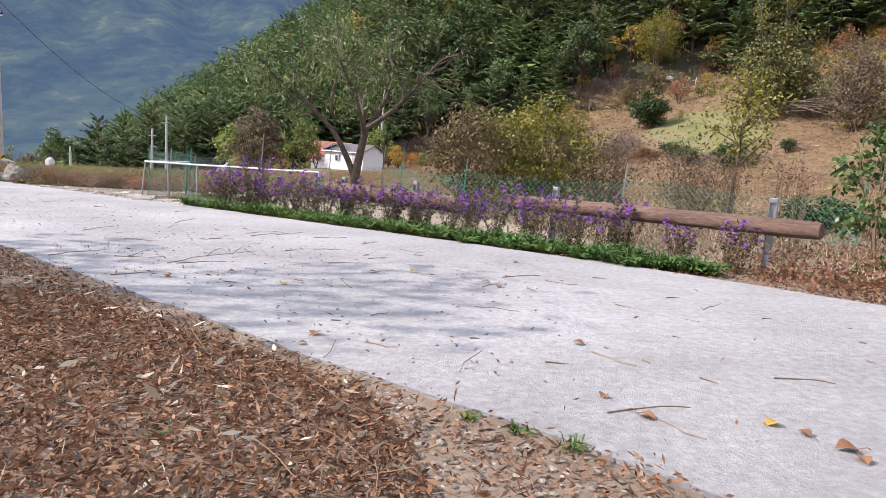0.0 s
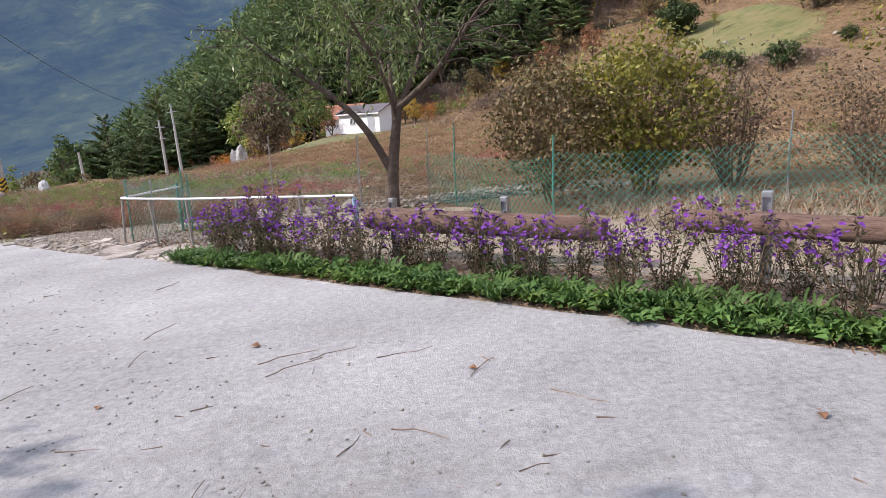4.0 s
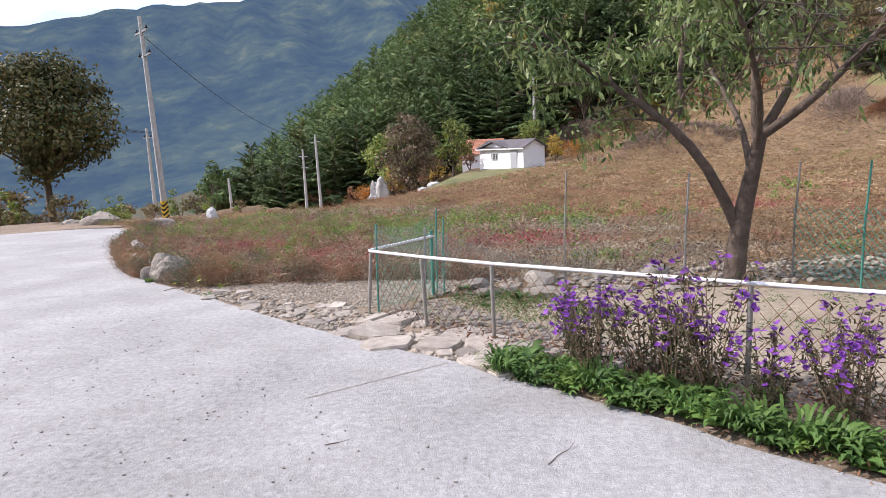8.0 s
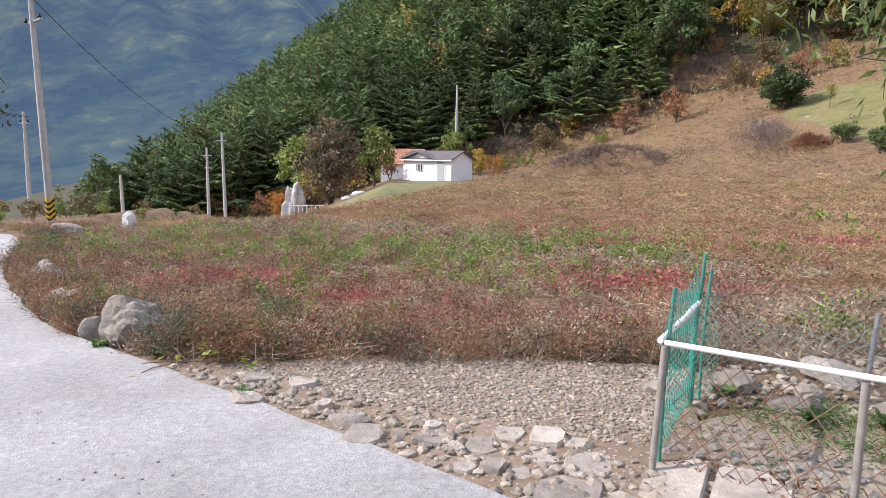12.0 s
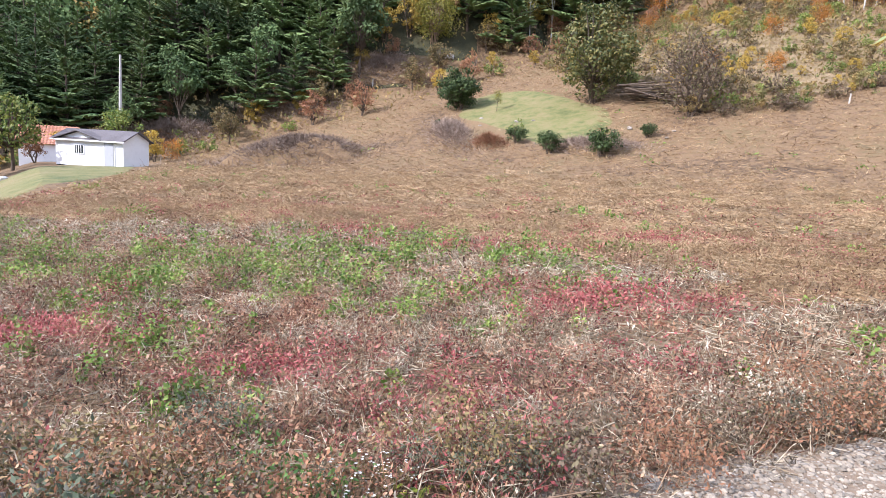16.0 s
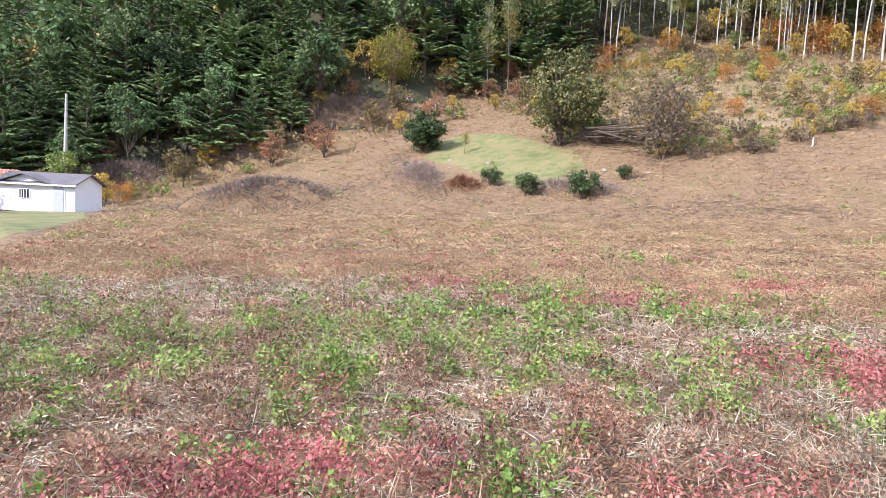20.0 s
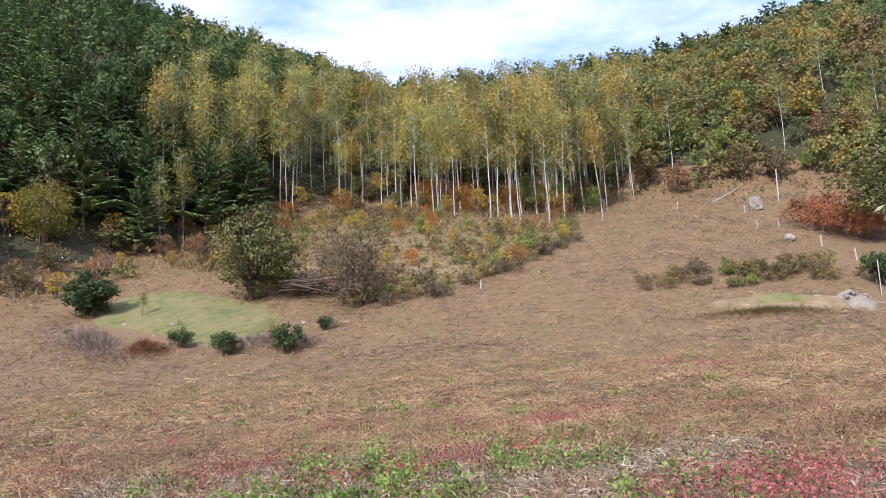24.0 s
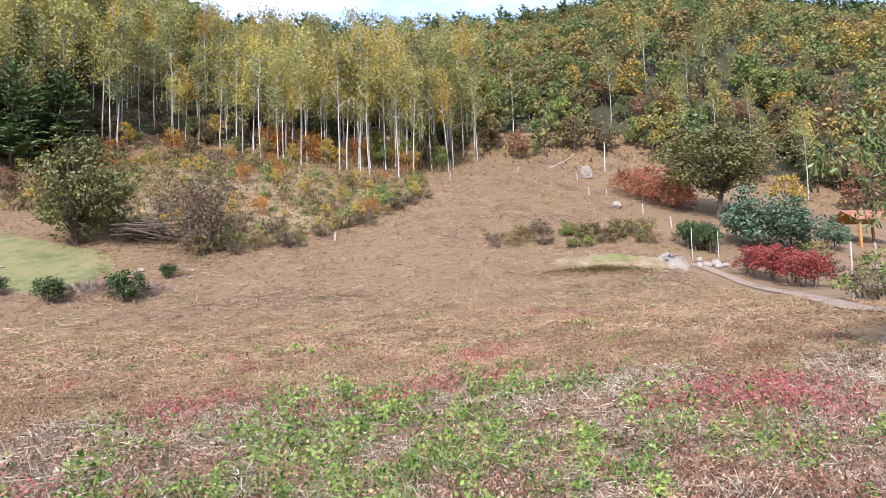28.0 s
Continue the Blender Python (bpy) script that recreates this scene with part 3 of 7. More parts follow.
def needle_spray(soup, c, out, side, size, points):
    """A spray of needles: a ragged star that lies level, raised in the middle, its points hanging."""
    w = np.linspace(0, 6.283, 2 * points, endpoint=False) + RNG.uniform(0, 6.28)
    r = size * np.where(np.arange(2 * points) % 2, RNG.uniform(0.35, 0.6, 2 * points), RNG.uniform(0.85, 1.35, 2 * points))
    rim = c + (np.cos(w) * r * 1.25)[:, None] * out + (np.sin(w) * r)[:, None] * side + np.array([0, 0, 1]) * (RNG.normal(size=2 * points) * 0.12 * size - 0.12 * size)[:, None]
    k = np.arange(2 * points)
    soup.add(np.concatenate([[c + [0, 0, 0.22 * size]], rim]), np.stack([np.zeros(2 * points, int), 1 + k, 1 + (k + 1) % (2 * points)], 1))


def pine_kind(h, layers, tufts, seed_lean, limbs=True):
    """A pine: trunk and whorls of level branches, each a row of flat ragged sprays with gaps between the tiers."""
    wood, green = Soup(), Soup()
    top = np.array([seed_lean * h * 0.06, 0, h])
    line = np.linspace(0, 1, 6)[:, None] * top + np.stack([np.sin(np.linspace(0, 3, 6)) * 0.12, np.zeros(6), np.zeros(6)], 1)
    wood.tube(line, np.linspace(h * 0.017, h * 0.004, 6), 6 if limbs else 4)
    for u in np.linspace(0.2, 0.96, layers):
        reach0 = h * (0.3 * (1 - u) ** 0.7 + 0.05)
        n = 6 if limbs else 5
        for a in RNG.uniform(0, 6.28) + np.arange(n) * 6.283 / n + RNG.normal(size=n) * 0.3:
            reach = reach0 * RNG.uniform(0.6, 1.2)
            base = line[0] + top * (u + RNG.normal() * 0.012)
            out, side = np.array([np.cos(a), np.sin(a), 0.12 + 0.6 * u * u]), np.array([-np.sin(a), np.cos(a), 0])
            tip = base + reach * out
            if limbs and u < 0.75:
                wood.tube(np.array([base, (base + tip) / 2 - [0, 0, 0.05 * reach], tip]), [0.05, 0.035, 0.015], 3)
            for f in np.linspace(0.38, 0.92, tufts):
                needle_spray(green, base + (tip - base) * f + [0, 0, reach * 0.06 * f ** 3] + RNG.normal(size=3) * reach * 0.05, out, side, reach * RNG.uniform(0.2, 0.32), 9 if limbs else 7)
    cluster(green, [top], 8, h * 0.02, h * 0.06, h * 0.02, 0.3, -0.9)
    return wood, green


def lumpy_kind(h, r, low, reach, lumps, per, leaf, egg=0.3, stems=1, bare=True):
    """A full-grown broadleaved tree: a trunk, limbs that end in lumps of leaves, and hollows between the lumps."""
    wood, green = Soup(), Soup()
    mid, half = h * (low + 1) / 2, h * (1 - low) / 2
    trunks = []
    for k in range(stems):
        a = RNG.uniform(0, 6.28)
        trunk = bent((0.12 * np.cos(a) * (stems > 1), 0.12 * np.sin(a) * (stems > 1), 0), (0.25 * np.cos(a) * (stems > 1), 0.25 * np.sin(a) * (stems > 1), 1), h * 0.8, 6, 0.06, 0.1)
        wood.tube(trunk, np.linspace(r, r * 0.2, 7), 7 if bare else 4)
        trunks.append(trunk)
    for k in range(lumps):
        d = RNG.normal(size=3)
        d /= np.linalg.norm(d)
        p = d * RNG.uniform(0.3, 1.0) ** 0.6 * np.array([reach, reach, half]) * RNG.uniform(0.8, 1.12)
        p[:2] *= 1 - egg * p[2] / half
        c = p * 0.86 + [0, 0, mid]
        q = reach * RNG.uniform(0.17, 0.32)
        if bare:
            trunk = trunks[k % stems]
            root = trunk[min(5, max(1 + (stems == 1), int(c[2] / h * 4.5)))]
            wood.tube(np.array([root, (root + c) / 2 + [0, 0, 0.06 * reach] + RNG.normal(size=3) * 0.06 * reach, c]), [r * 0.36, r * 0.22, r * 0.08], 4)
        e = RNG.normal(size=(per, 3))
        e /= np.linalg.norm(e, axis=1, keepdims=True)
        size = RNG.uniform(0.7, 1.3, per) * leaf
        green.leaves(c + e * q * RNG.uniform(0.45, 1.1, (per, 1)) * [1.1, 1.1, 0.75], np.cross(e, RNG.normal(size=(per, 3))) + e * 0.35 - [0, 0, 0.25], size, size * 0.6, e + [0, 0, 0.25] + RNG.normal(size=(per, 3)) * 0.35)
    return wood, green


def leafy_kind(h, trunk_r, crown_low, crown_r, limbs, clumps, per, leaf, stems=1, lean=0.0, loose=0.5, tall=1.0):
    """A broadleaved tree or bush: stems, limbs and clumps of leaves with gaps between."""
    wood, green = Soup(), Soup()
    centres = []
    for s in range(stems):
        a0 = RNG.uniform(0, 6.28)
        tip = 0.03 if tall > 1.2 else 0.12 + 0.28 * (stems > 1)
        way = np.array([np.cos(a0) * tip + lean, np.sin(a0) * tip, 1])
        stem = bent((np.cos(a0) * 0.1 * (stems > 1), np.sin(a0) * 0.1 * (stems > 1), 0), way, h * 0.86, 6, 0.03 if tall > 1.2 else 0.09, 0.12)
        wood.tube(stem, np.linspace(trunk_r, trunk_r * 0.18, 7), 6)
        for _ in range(max(2, limbs // stems)):
            u = RNG.uniform(crown_low, 0.92)
            f = u * 6
            base = stem[int(f)] * (1 - f % 1) + stem[min(int(f) + 1, 6)] * (f % 1)
            a = RNG.uniform(0, 6.28)
            reach = crown_r * RNG.uniform(0.55, 1.0) * (1.15 - 0.65 * abs(u - 0.5) * 2 * (u > 0.5))
            limb = bent(base, (np.cos(a), np.sin(a), 0.55 * tall), reach, 4, 0.16, 0.06)
            wood.tube(limb, np.linspace(trunk_r * 0.42, trunk_r * 0.08, 5), 4)
            for q in limb[2:]:
                centres.append(q)
        centres.append(stem[-1])
        centres.append(stem[-2])
    centres = np.array(centres)
    pick = centres[RNG.integers(0, len(centres), clumps)] + RNG.normal(size=(clumps, 3)) * crown_r * 0.2 * loose * np.array([1, 1, 0.8])
    pick[:, 2] = np.maximum(pick[:, 2], h * crown_low * 0.55)
    cluster(green, pick, per, crown_r * 0.15 * loose + leaf * 0.6, leaf, leaf * 0.5, 0.5, 0.25)
    return wood, green


def kinds(prefix, soups, wood_mat, leaf_mats):
    """Meshes of trunk and crown for each grown kind."""
    return [(w.mesh(prefix + "_trunk", wood_mat, True), g.mesh(prefix + "_crown", leaf_mats[k % len(leaf_mats)])) for k, (w, g) in enumerate(soups)]


def plant(name, label, category, kind, x, y, size=1.0, turn=None, group="", sink=0.03, wood_part="trunk", leaf_part="crown", squash=1.0):
    turn = RNG.uniform(0, 360) if turn is None else turn
    m = pose(*at(x, y, -sink), 0, 0, turn) @ Matrix.Diagonal((size, size, size * squash, 1))
    ob = thing(name, label, category, m, group)
    wood_ob = part(wood_part, kind[0], ob)
    if wood_part == "stem":
        wood_ob["kind"] = "stuff"
    part(leaf_part, kind[1], ob)
    return ob


def woods(name, label, kind_soups, spots, sizes, wood_mat, leaf_mat):
    """Many trees of a far wood as one object."""
    wood, green = Soup(), Soup()
    for (x, y), s in zip(spots, sizes):
        w, g = kind_soups[RNG.integers(0, len(kind_soups))]
        a = RNG.uniform(0, 6.28)
        rot = np.array([[np.cos(a), -np.sin(a), 0], [np.sin(a), np.cos(a), 0], [0, 0, 1]]).T * s
        base = np.array(at(x, y, -0.2))
        for src, dst in ((w, wood), (g, green)):
            n0 = dst.n
            dst.v.extend(v @ rot + base for v in src.v)
            dst.f.extend(f + n0 for f in src.f)
            dst.n += src.n
    ob = thing(name, label, "forest", Matrix.Identity(4), "", green.mesh(name, leaf_mat), "stuff")
    part("trunk", wood.mesh(name + "_trunks", wood_mat), ob)
    ob.children[0]["kind"] = "stuff"
    return ob


def inside(x, y, poly):
    """Whether points lie in a polygon."""
    x, y = np.asarray(x), np.asarray(y)
    hit = np.zeros(x.shape, bool)
    for (x0, y0), (x1, y1) in zip(poly, poly[1:] + poly[:1]):
        cross = ((y0 > y) != (y1 > y)) & (x < (x1 - x0) * (y - y0) / ((y1 - y0) or 1e-9) + x0)
        hit ^= cross
    return hit


def spots_in(poly, n):
    """Random places in a polygon."""
    p = np.array(poly)
    lo, hi = p.min(0), p.max(0)
    got = np.zeros((0, 2))
    while len(got) < n:
        q = RNG.uniform(lo, hi, (n * 2, 2))
        got = np.concatenate([got, q[inside(q[:, 0], q[:, 1], poly)]])
    return got[:n]


def apart_spots(poly, n, gap):
    """Places in a polygon that keep their distance."""
    out = []
    for q in spots_in(poly, n * 12):
        if all((q[0] - o[0]) ** 2 + (q[1] - o[1]) ** 2 > gap * gap for o in out):
            out.append(q)
            if len(out) == n:
                break
    return np.array(out)


def smooth_line(points, n):
    """Points along a curve through the given ones."""
    p = np.array(points, float)
    t = np.concatenate([[0], np.cumsum(np.linalg.norm(np.diff(p, axis=0), axis=1))])
    u = np.linspace(0, t[-1], n)
    q = np.stack([np.interp(u, t, p[:, k]) for k in range(p.shape[1])], 1)
    for _ in range(6):
        q[1:-1] = (q[:-2] + 2 * q[1:-1] + q[2:]) / 4
    return q


def ground_patch(name, cx, cy, rx, ry, rot, dz, mat, wobble=0.12, rings=14, n=64):
    """A patch of ground cover that follows the land."""
    w = np.linspace(0, 2 * np.pi, n, endpoint=False)
    edge = 1 + wobble * (np.sin(3 * w + cx) * 0.5 + np.sin(5 * w + cy) * 0.3 + np.sin(11 * w) * 0.2)
    u = np.linspace(0, 1, rings + 1)[1:]
    c, s = np.cos(radians(rot)), np.sin(radians(rot))
    lx, ly = np.outer(u, edge * np.cos(w) * rx), np.outer(u, edge * np.sin(w) * ry)
    x, y = cx + lx * c - ly * s, cy + lx * s + ly * c
    z = height(x, y) + dz - 0.03 * (u[:, None] > 0.97)
    v = np.concatenate([[[cx, cy, float(height(cx, cy)) + dz]], np.stack([x, y, z], -1).reshape(-1, 3)])
    i, j = np.meshgrid(np.arange(rings - 1), np.arange(n), indexing="ij")
    quads = 1 + np.stack([i * n + j, (i + 1) * n + j, (i + 1) * n + (j + 1) % n, i * n + (j + 1) % n], -1).reshape(-1, 4)
    tris = np.stack([np.zeros(n, int), 1 + np.arange(n), 1 + (np.arange(n) + 1) % n], 1)
    s2 = Soup().add(v, quads)
    s2.f.append(tris)
    return tagged(new(name, s2.mesh(name, mat)), kind="structure")


# ---- ground and road ----
radii = np.concatenate([[0.01], 0.8 * 1.045 ** np.arange(0, 196)])
NTH = 420
th = np.linspace(-np.pi, np.pi, NTH, endpoint=False)
gr, gt = np.meshgrid(radii, th, indexing="ij")
gx, gy = gr * np.sin(gt), gr * np.cos(gt)
gi, gj = np.meshgrid(np.arange(len(radii) - 1), np.arange(NTH), indexing="ij")
land = Soup().add(np.stack([gx, gy, height(gx, gy)], -1), np.stack([gi * NTH + gj, (gi + 1) * NTH + gj, (gi + 1) * NTH + (gj + 1) % NTH, gi * NTH + (gj + 1) % NTH], -1).reshape(-1, 4))
land_me = land.mesh("ground", M_field, True)
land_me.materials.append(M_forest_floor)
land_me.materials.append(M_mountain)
ring_r = np.repeat(radii[:-1], NTH)
ring_az = np.tile(np.degrees(th), len(radii) - 1)
foot_r = np.interp(ring_az, AZ, FOOT)
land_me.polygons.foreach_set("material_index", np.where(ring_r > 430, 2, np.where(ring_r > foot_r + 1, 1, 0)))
tagged(new("ground", land_me), kind="structure")

RIGHT_EDGE = [(16, -18.5), (10.5, -11.6), (8.6, -9.4), (7.4, -7.9), (6.0, -6.5), (4.6, -5.2), (3.07, -3.8), (1.4, -2.2), (-0.8, -0.4), (-2.1, 0.85), (-3.9, 2.5), (-5.3, 3.75), (-7.3, 6.5), (-8.7, 8.8), (-10.2, 12), (-11.6, 14.2), (-13.9, 15.2), (-17.5, 14.9), (-27, 12)]
LEFT_EDGE = [(11.5, -19.5), (7.2, -14), (5.7, -12.2), (4.75, -11.3), (3.2, -9.7), (1.4, -7.8), (-0.1, -6.4), (-1.8, -4.9), (-3.6, -3.2), (-5.2, -1.7), (-7.1, 0.3), (-8.9, 2.1), (-11.0, 4.3), (-13.2, 6.2), (-15.6, 7.8), (-18.0, 8.6), (-20.0, 8.6), (-22.0, 8.0), (-26, 6.4)]
NR, NC = 260, 14
redge, ledge = smooth_line(RIGHT_EDGE, NR), smooth_line(LEFT_EDGE, NR)
across = np.linspace(0, 1, NC)[None, :, None]
rp = redge[:, None] * (1 - across) + ledge[:, None] * across
ragged = np.array([0.05 * noise.noise(Vector((k * 0.35, 0, 0))) + 0.025 * noise.noise(Vector((k * 1.3, 4, 0))) for k in range(NR)])
rp[:, 0] += ragged[:, None] * np.array([0.7, 0.7])
rp[:, -1] -= ragged[::-1, None] * np.array([0.8, 0.8])
rz = plain(rp[..., 0], rp[..., 1]) + 0.045
top_v = np.concatenate([rp, rz[..., None]], -1)
skirt_r, skirt_l = top_v[:, 0] - [0, 0, 0.12], top_v[:, -1] - [0, 0, 0.12]
i, j = np.meshgrid(np.arange(NR - 1), np.arange(NC - 1), indexing="ij")
rq = np.stack([i * NC + j, (i + 1) * NC + j, (i + 1) * NC + j + 1, i * NC + j + 1], -1).reshape(-1, 4)
k = np.arange(NR - 1)
road = Soup().add(np.concatenate([top_v.reshape(-1, 3), skirt_r, skirt_l]), rq)
n0 = NR * NC
road.f.append(np.stack([n0 + k, n0 + k + 1, (k + 1) * NC, k * NC], 1))
road.f.append(np.stack([n0 + NR + k + 1, n0 + NR + k, k * NC + NC - 1, (k + 1) * NC + NC - 1], 1))
tagged(new("road", road.mesh("road", M_road)), kind="structure")


ja, jb = np.array([1.0, -1.92]), np.array([0.05, -2.6])
jn = np.array([0.58, -0.82]) * 0.004
jl = np.linspace(0, 1, 24)[:, None]
jp = ja + (jb - ja) * jl + np.array([[0.012 * noise.noise(Vector((k * 0.9, 2, 0)))] * 2 for k in range(24)])
jv = np.concatenate([jp - jn, jp + jn])
tagged(new("road_joint", Soup().add(np.column_stack([jv, plain(jv[:, 0], jv[:, 1]) + 0.049]), [(k, k + 1, k + 25, k + 24) for k in range(23)]).mesh("road_joint", M_dirt)), kind="structure")


def flat_patch(name, corners, dz, mat, rough_edge=0.12):
    """A flat cover of ground with an uneven outline on the near plain."""
    p = smooth_line([*corners, corners[0]], 90)[:-1]
    c = p.mean(0)
    ring = p + (p - c) / np.linalg.norm(p - c, axis=1, keepdims=True) * np.array([rough_edge * noise.noise(Vector((q[0] * 1.7, q[1] * 1.7, 0))) for q in p])[:, None]
    v = [(c[0], c[1], float(plain(*c)) + dz)] + [(x, y, float(plain(x, y)) + dz) for x, y in ring]
    n = len(ring)
    s = Soup().add(v, [(0, 1 + a, 1 + (a + 1) % n) for a in range(n)])
    return tagged(new(name, s.mesh(name, mat)), kind="structure")


PEN = [(0.0, 0.0), (0.6, 0.95), (2.15, 0.8), (5.2, 0.2), (6.3, -1.95), (9.0, -2.8), (11, -6), (9.2, -8.6), (7.0, -5.8), (3.8, -3.1)]
GRAVEL = [(-4.2, 3.0), (-3.0, 2.15), (-1.4, 2.35), (0.2, 1.9), (1.2, 1.55), (0.4, 0.6), (0.2, -0.2), (2.4, -2.0), (1.6, -2.5), (0.0, -1.2), (-0.9, -0.45), (-2.2, 0.8), (-3.6, 2.1)]
flat_patch("gravel_apron", GRAVEL, 0.022, M_dirt)
flat_patch("pen_floor", PEN, 0.014, M_sand, 0.2)
flat_patch("verge", [(1.3, -2.3), (2.4, -1.9), (4.2, -3.5), (7.4, -6.1), (9.2, -8.4), (12.5, -12.4), (11.0, -12.4), (8.6, -9.6), (6, -6.7), (3.07, -4.0)], 0.026, M_dirt, 0.06)
flat_patch("roadside_dirt", [(1.2, -7.6), (3.1, -9.6), (4.7, -11.2), (5.7, -12.1), (8.0, -15.2), (6.0, -17.5), (1.0, -15.5), (-2.5, -11.5), (-1.5, -8)], 0.03, M_dirt, 0.1)
flat_patch("far_shoulder", [(-12.5, 15.2), (-14.2, 15.8), (-17, 15), (-24, 12), (-26, 17), (-20, 21), (-13, 18.5)], 0.02, M_dirt, 0.3)
ground_patch("lawn", 35.5, 48.5, 5.5, 10.5, -12, 0.04, M_lawn)
ground_patch("house_lawn", -2.7, 45.0, 4.0, 21.0, -15, 0.03, M_lawn, 0.1, 30)
ground_patch("bank_soil", 60.0, 43.5, 12.5, 21.0, -14, 0.04, M_bank, 0.15, 20)
ground_patch("terrace_edge", 29.8, 45.0, 2.2, 10.0, -10, 0.05, M_field, 0.2)

# ---- the fence along the road ----
def wire_net(length, low, high, cell, wire, mat, name, hexed=True, sag=0.0):
    """Netting in the plane x, z: zigzag wires that meet, as thin tubes."""
    s = Soup()
    if hexed:
        step = cell * 0.55
        rows = int((high - low) / step)
        x = np.linspace(0, length, 2 * max(2, int(length / cell)) + 1)
        swing = np.where(np.arange(len(x)) % 2, 0.46, -0.46) * step
        for r in range(rows + 1):
            z = low + r * (high - low) / rows + swing * (1 - 2 * (r % 2))
            z = z - sag * np.sin(np.pi * x / length) * r / rows + 0.012 * np.sin(x * 5 + r)
            s.tube(np.stack([x, 0.02 * np.sin(x * 2.1 + r * 0.4), z], 1), wire, 3)
        return s.mesh(name, mat)
    n = int(length / cell)
    rows = int((high - low) / cell)
    for k in range(n + 1):
        for flip in (-1, 1):
            u = np.arange(rows + 1) * 2
            x = k * cell + flip * (u - rows) * cell * 0.5
            ok = (x > 0) & (x < length)
            if ok.sum() < 2:
                continue
            u, x = u[ok], x[ok]
            z = low + (high - low) * u / (rows * 2)
            z = z + 0.015 * np.sin(x * 5) * (z > low)
            s.tube(np.stack([x, 0.02 * np.sin(x * 2.1 + z * 3) + flip * 0.002, z], 1), wire, 3)
    return s.mesh(name, mat)


def along(a, b, z=None):
    """The pose at a with x towards b on the ground."""
    return pose(a[0], a[1], float(plain(*a)) if z is None else z, 0, 0, math.degrees(math.atan2(b[1] - a[1], b[0] - a[0])))


def pipe(name, pts, r, mat, parent, label="", sides=10):
    return part(name, Soup().tube(np.array(pts, float), r, sides).mesh(name, mat, True), parent, label)


RAIL = [(0.0, 0.0), (0.65, -0.66), (1.36, -1.25), (2.2, -1.93), (3.1, -2.58), (3.78, -3.12)]
fence = thing("rail_fence", "low pipe fence with white top rail and rusty chain-link below", "fence", Matrix.Identity(4))
LEAN = [-0.06, 0.02, 0.0, 0.01, -0.01, 0.0]
for (x, y), d in zip(RAIL, LEAN):
    g = float(plain(x, y))
    pipe("post", [(x + d, y + d, g - 0.1), (x, y, g + 0.71)], 0.019, M_old_pipe, fence)
rz0 = [float(plain(*p)) + 0.73 for p in RAIL]
pipe("rail", [(x, y, z + 0.006 * (k % 2)) for k, ((x, y), z) in enumerate(zip(RAIL, rz0))], 0.0155, M_white_pipe, fence, "white painted top rail")
pipe("return_rail", [(-0.02, 0.02, 0.735), (0.33, 0.5, 0.745), (0.6, 0.9, 0.75)], 0.017, M_white_pipe, fence, "short white rail turning into the pen")
for a, b in zip(RAIL, RAIL[1:]):
    d = math.dist(a, b)
    part("chain_link", wire_net(d, 0.0, 0.66, 0.115, 0.0028, M_rust, "chain_link", False), fence, "rusty diamond wire mesh", along(a, b))
part("tape", Soup().tube([(3.77, -3.11, 0.56), (3.785, -3.125, 0.7), (3.78, -3.12, 0.86)], [0.026, 0.034, 0.026], 7).mesh("tape", M_tape), fence, "pale blue tape wrapped round the end")

net_fence = thing("net_fence", "green plastic net on thin tall poles round the pen", "fence", Matrix.Identity(4))
POLES = [((0.03, 0.06), 1.02, M_green_pole), ((0.6, 0.93), 1.07, M_green_pole), ((0.68, 0.98), 0.95, M_green_pole), ((0.66, -0.64), 1.02, M_steel), ((2.15, 0.76), 1.43, M_old_pipe), ((3.6, 1.02), 1.3, M_steel), ((4.8, 0.92), 1.35, M_old_pipe), ((5.2, 0.2), 1.35, M_green_pole), ((6.3, -1.95), 1.1, M_green_pole), ((9.0, -2.8), 1.15, M_steel), ((11, -6), 1.2, M_green_pole)]
for (x, y), h, mt in POLES:
    g = float(plain(x, y))
    pipe("pole", [(x, y, g - 0.1), (x + 0.012 * h, y + 0.02, g + h * 0.5), (x + 0.035 * h, y + 0.01, g + h)], 0.0115, mt, net_fence, sides=6)
NET = [((0.03, 0.06), (0.6, 0.93), 0.0, 0.98, M_green_net), ((0.6, 0.93), (2.15, 0.76), 0.05, 0.92, M_grey_net), ((2.15, 0.76), (3.6, 1.02), 0.05, 0.9, M_grey_net), ((3.6, 1.02), (4.8, 0.92), 0.05, 0.88, M_grey_net), ((4.8, 0.92), (5.2, 0.2), 0.05, 0.88, M_green_net), ((5.2, 0.2), (6.3, -1.95), 0.02, 0.85, M_green_net), ((6.3, -1.95), (9.0, -2.8), 0.02, 0.86, M_green_net), ((9.0, -2.8), (11, -6), 0.02, 0.86, M_green_net), ((0.02, 0.02), (0.66, -0.64), 0.72, 0.98, M_grey_net), ((0.66, -0.64), (2.2, -1.9), 0.72, 0.96, M_grey_net)]
for a, b, lo, hi, mt in NET:
    part("netting", wire_net(math.dist(a, b), lo, hi, 0.1 if a[0] > 4 else 0.065, 0.0042 if a[0] > 4 else 0.0022, mt, "netting", True, 0.06), net_fence, "", along(a, b))
brace = thing("gate_pole_bundle", "two green poles tied with netting beside the pen corner", "fence", Matrix.Identity(4))
pipe("pole", [(0.56, 0.86, -0.05), (0.57, 0.87, 0.82)], 0.02, M_green_pole, brace)
part("netting", wire_net(0.3, 0.02, 0.8, 0.06, 0.003, M_green_net, "bundle_netting"), brace, "", pose(0.5, 0.82, 0, 0, 0, 25))


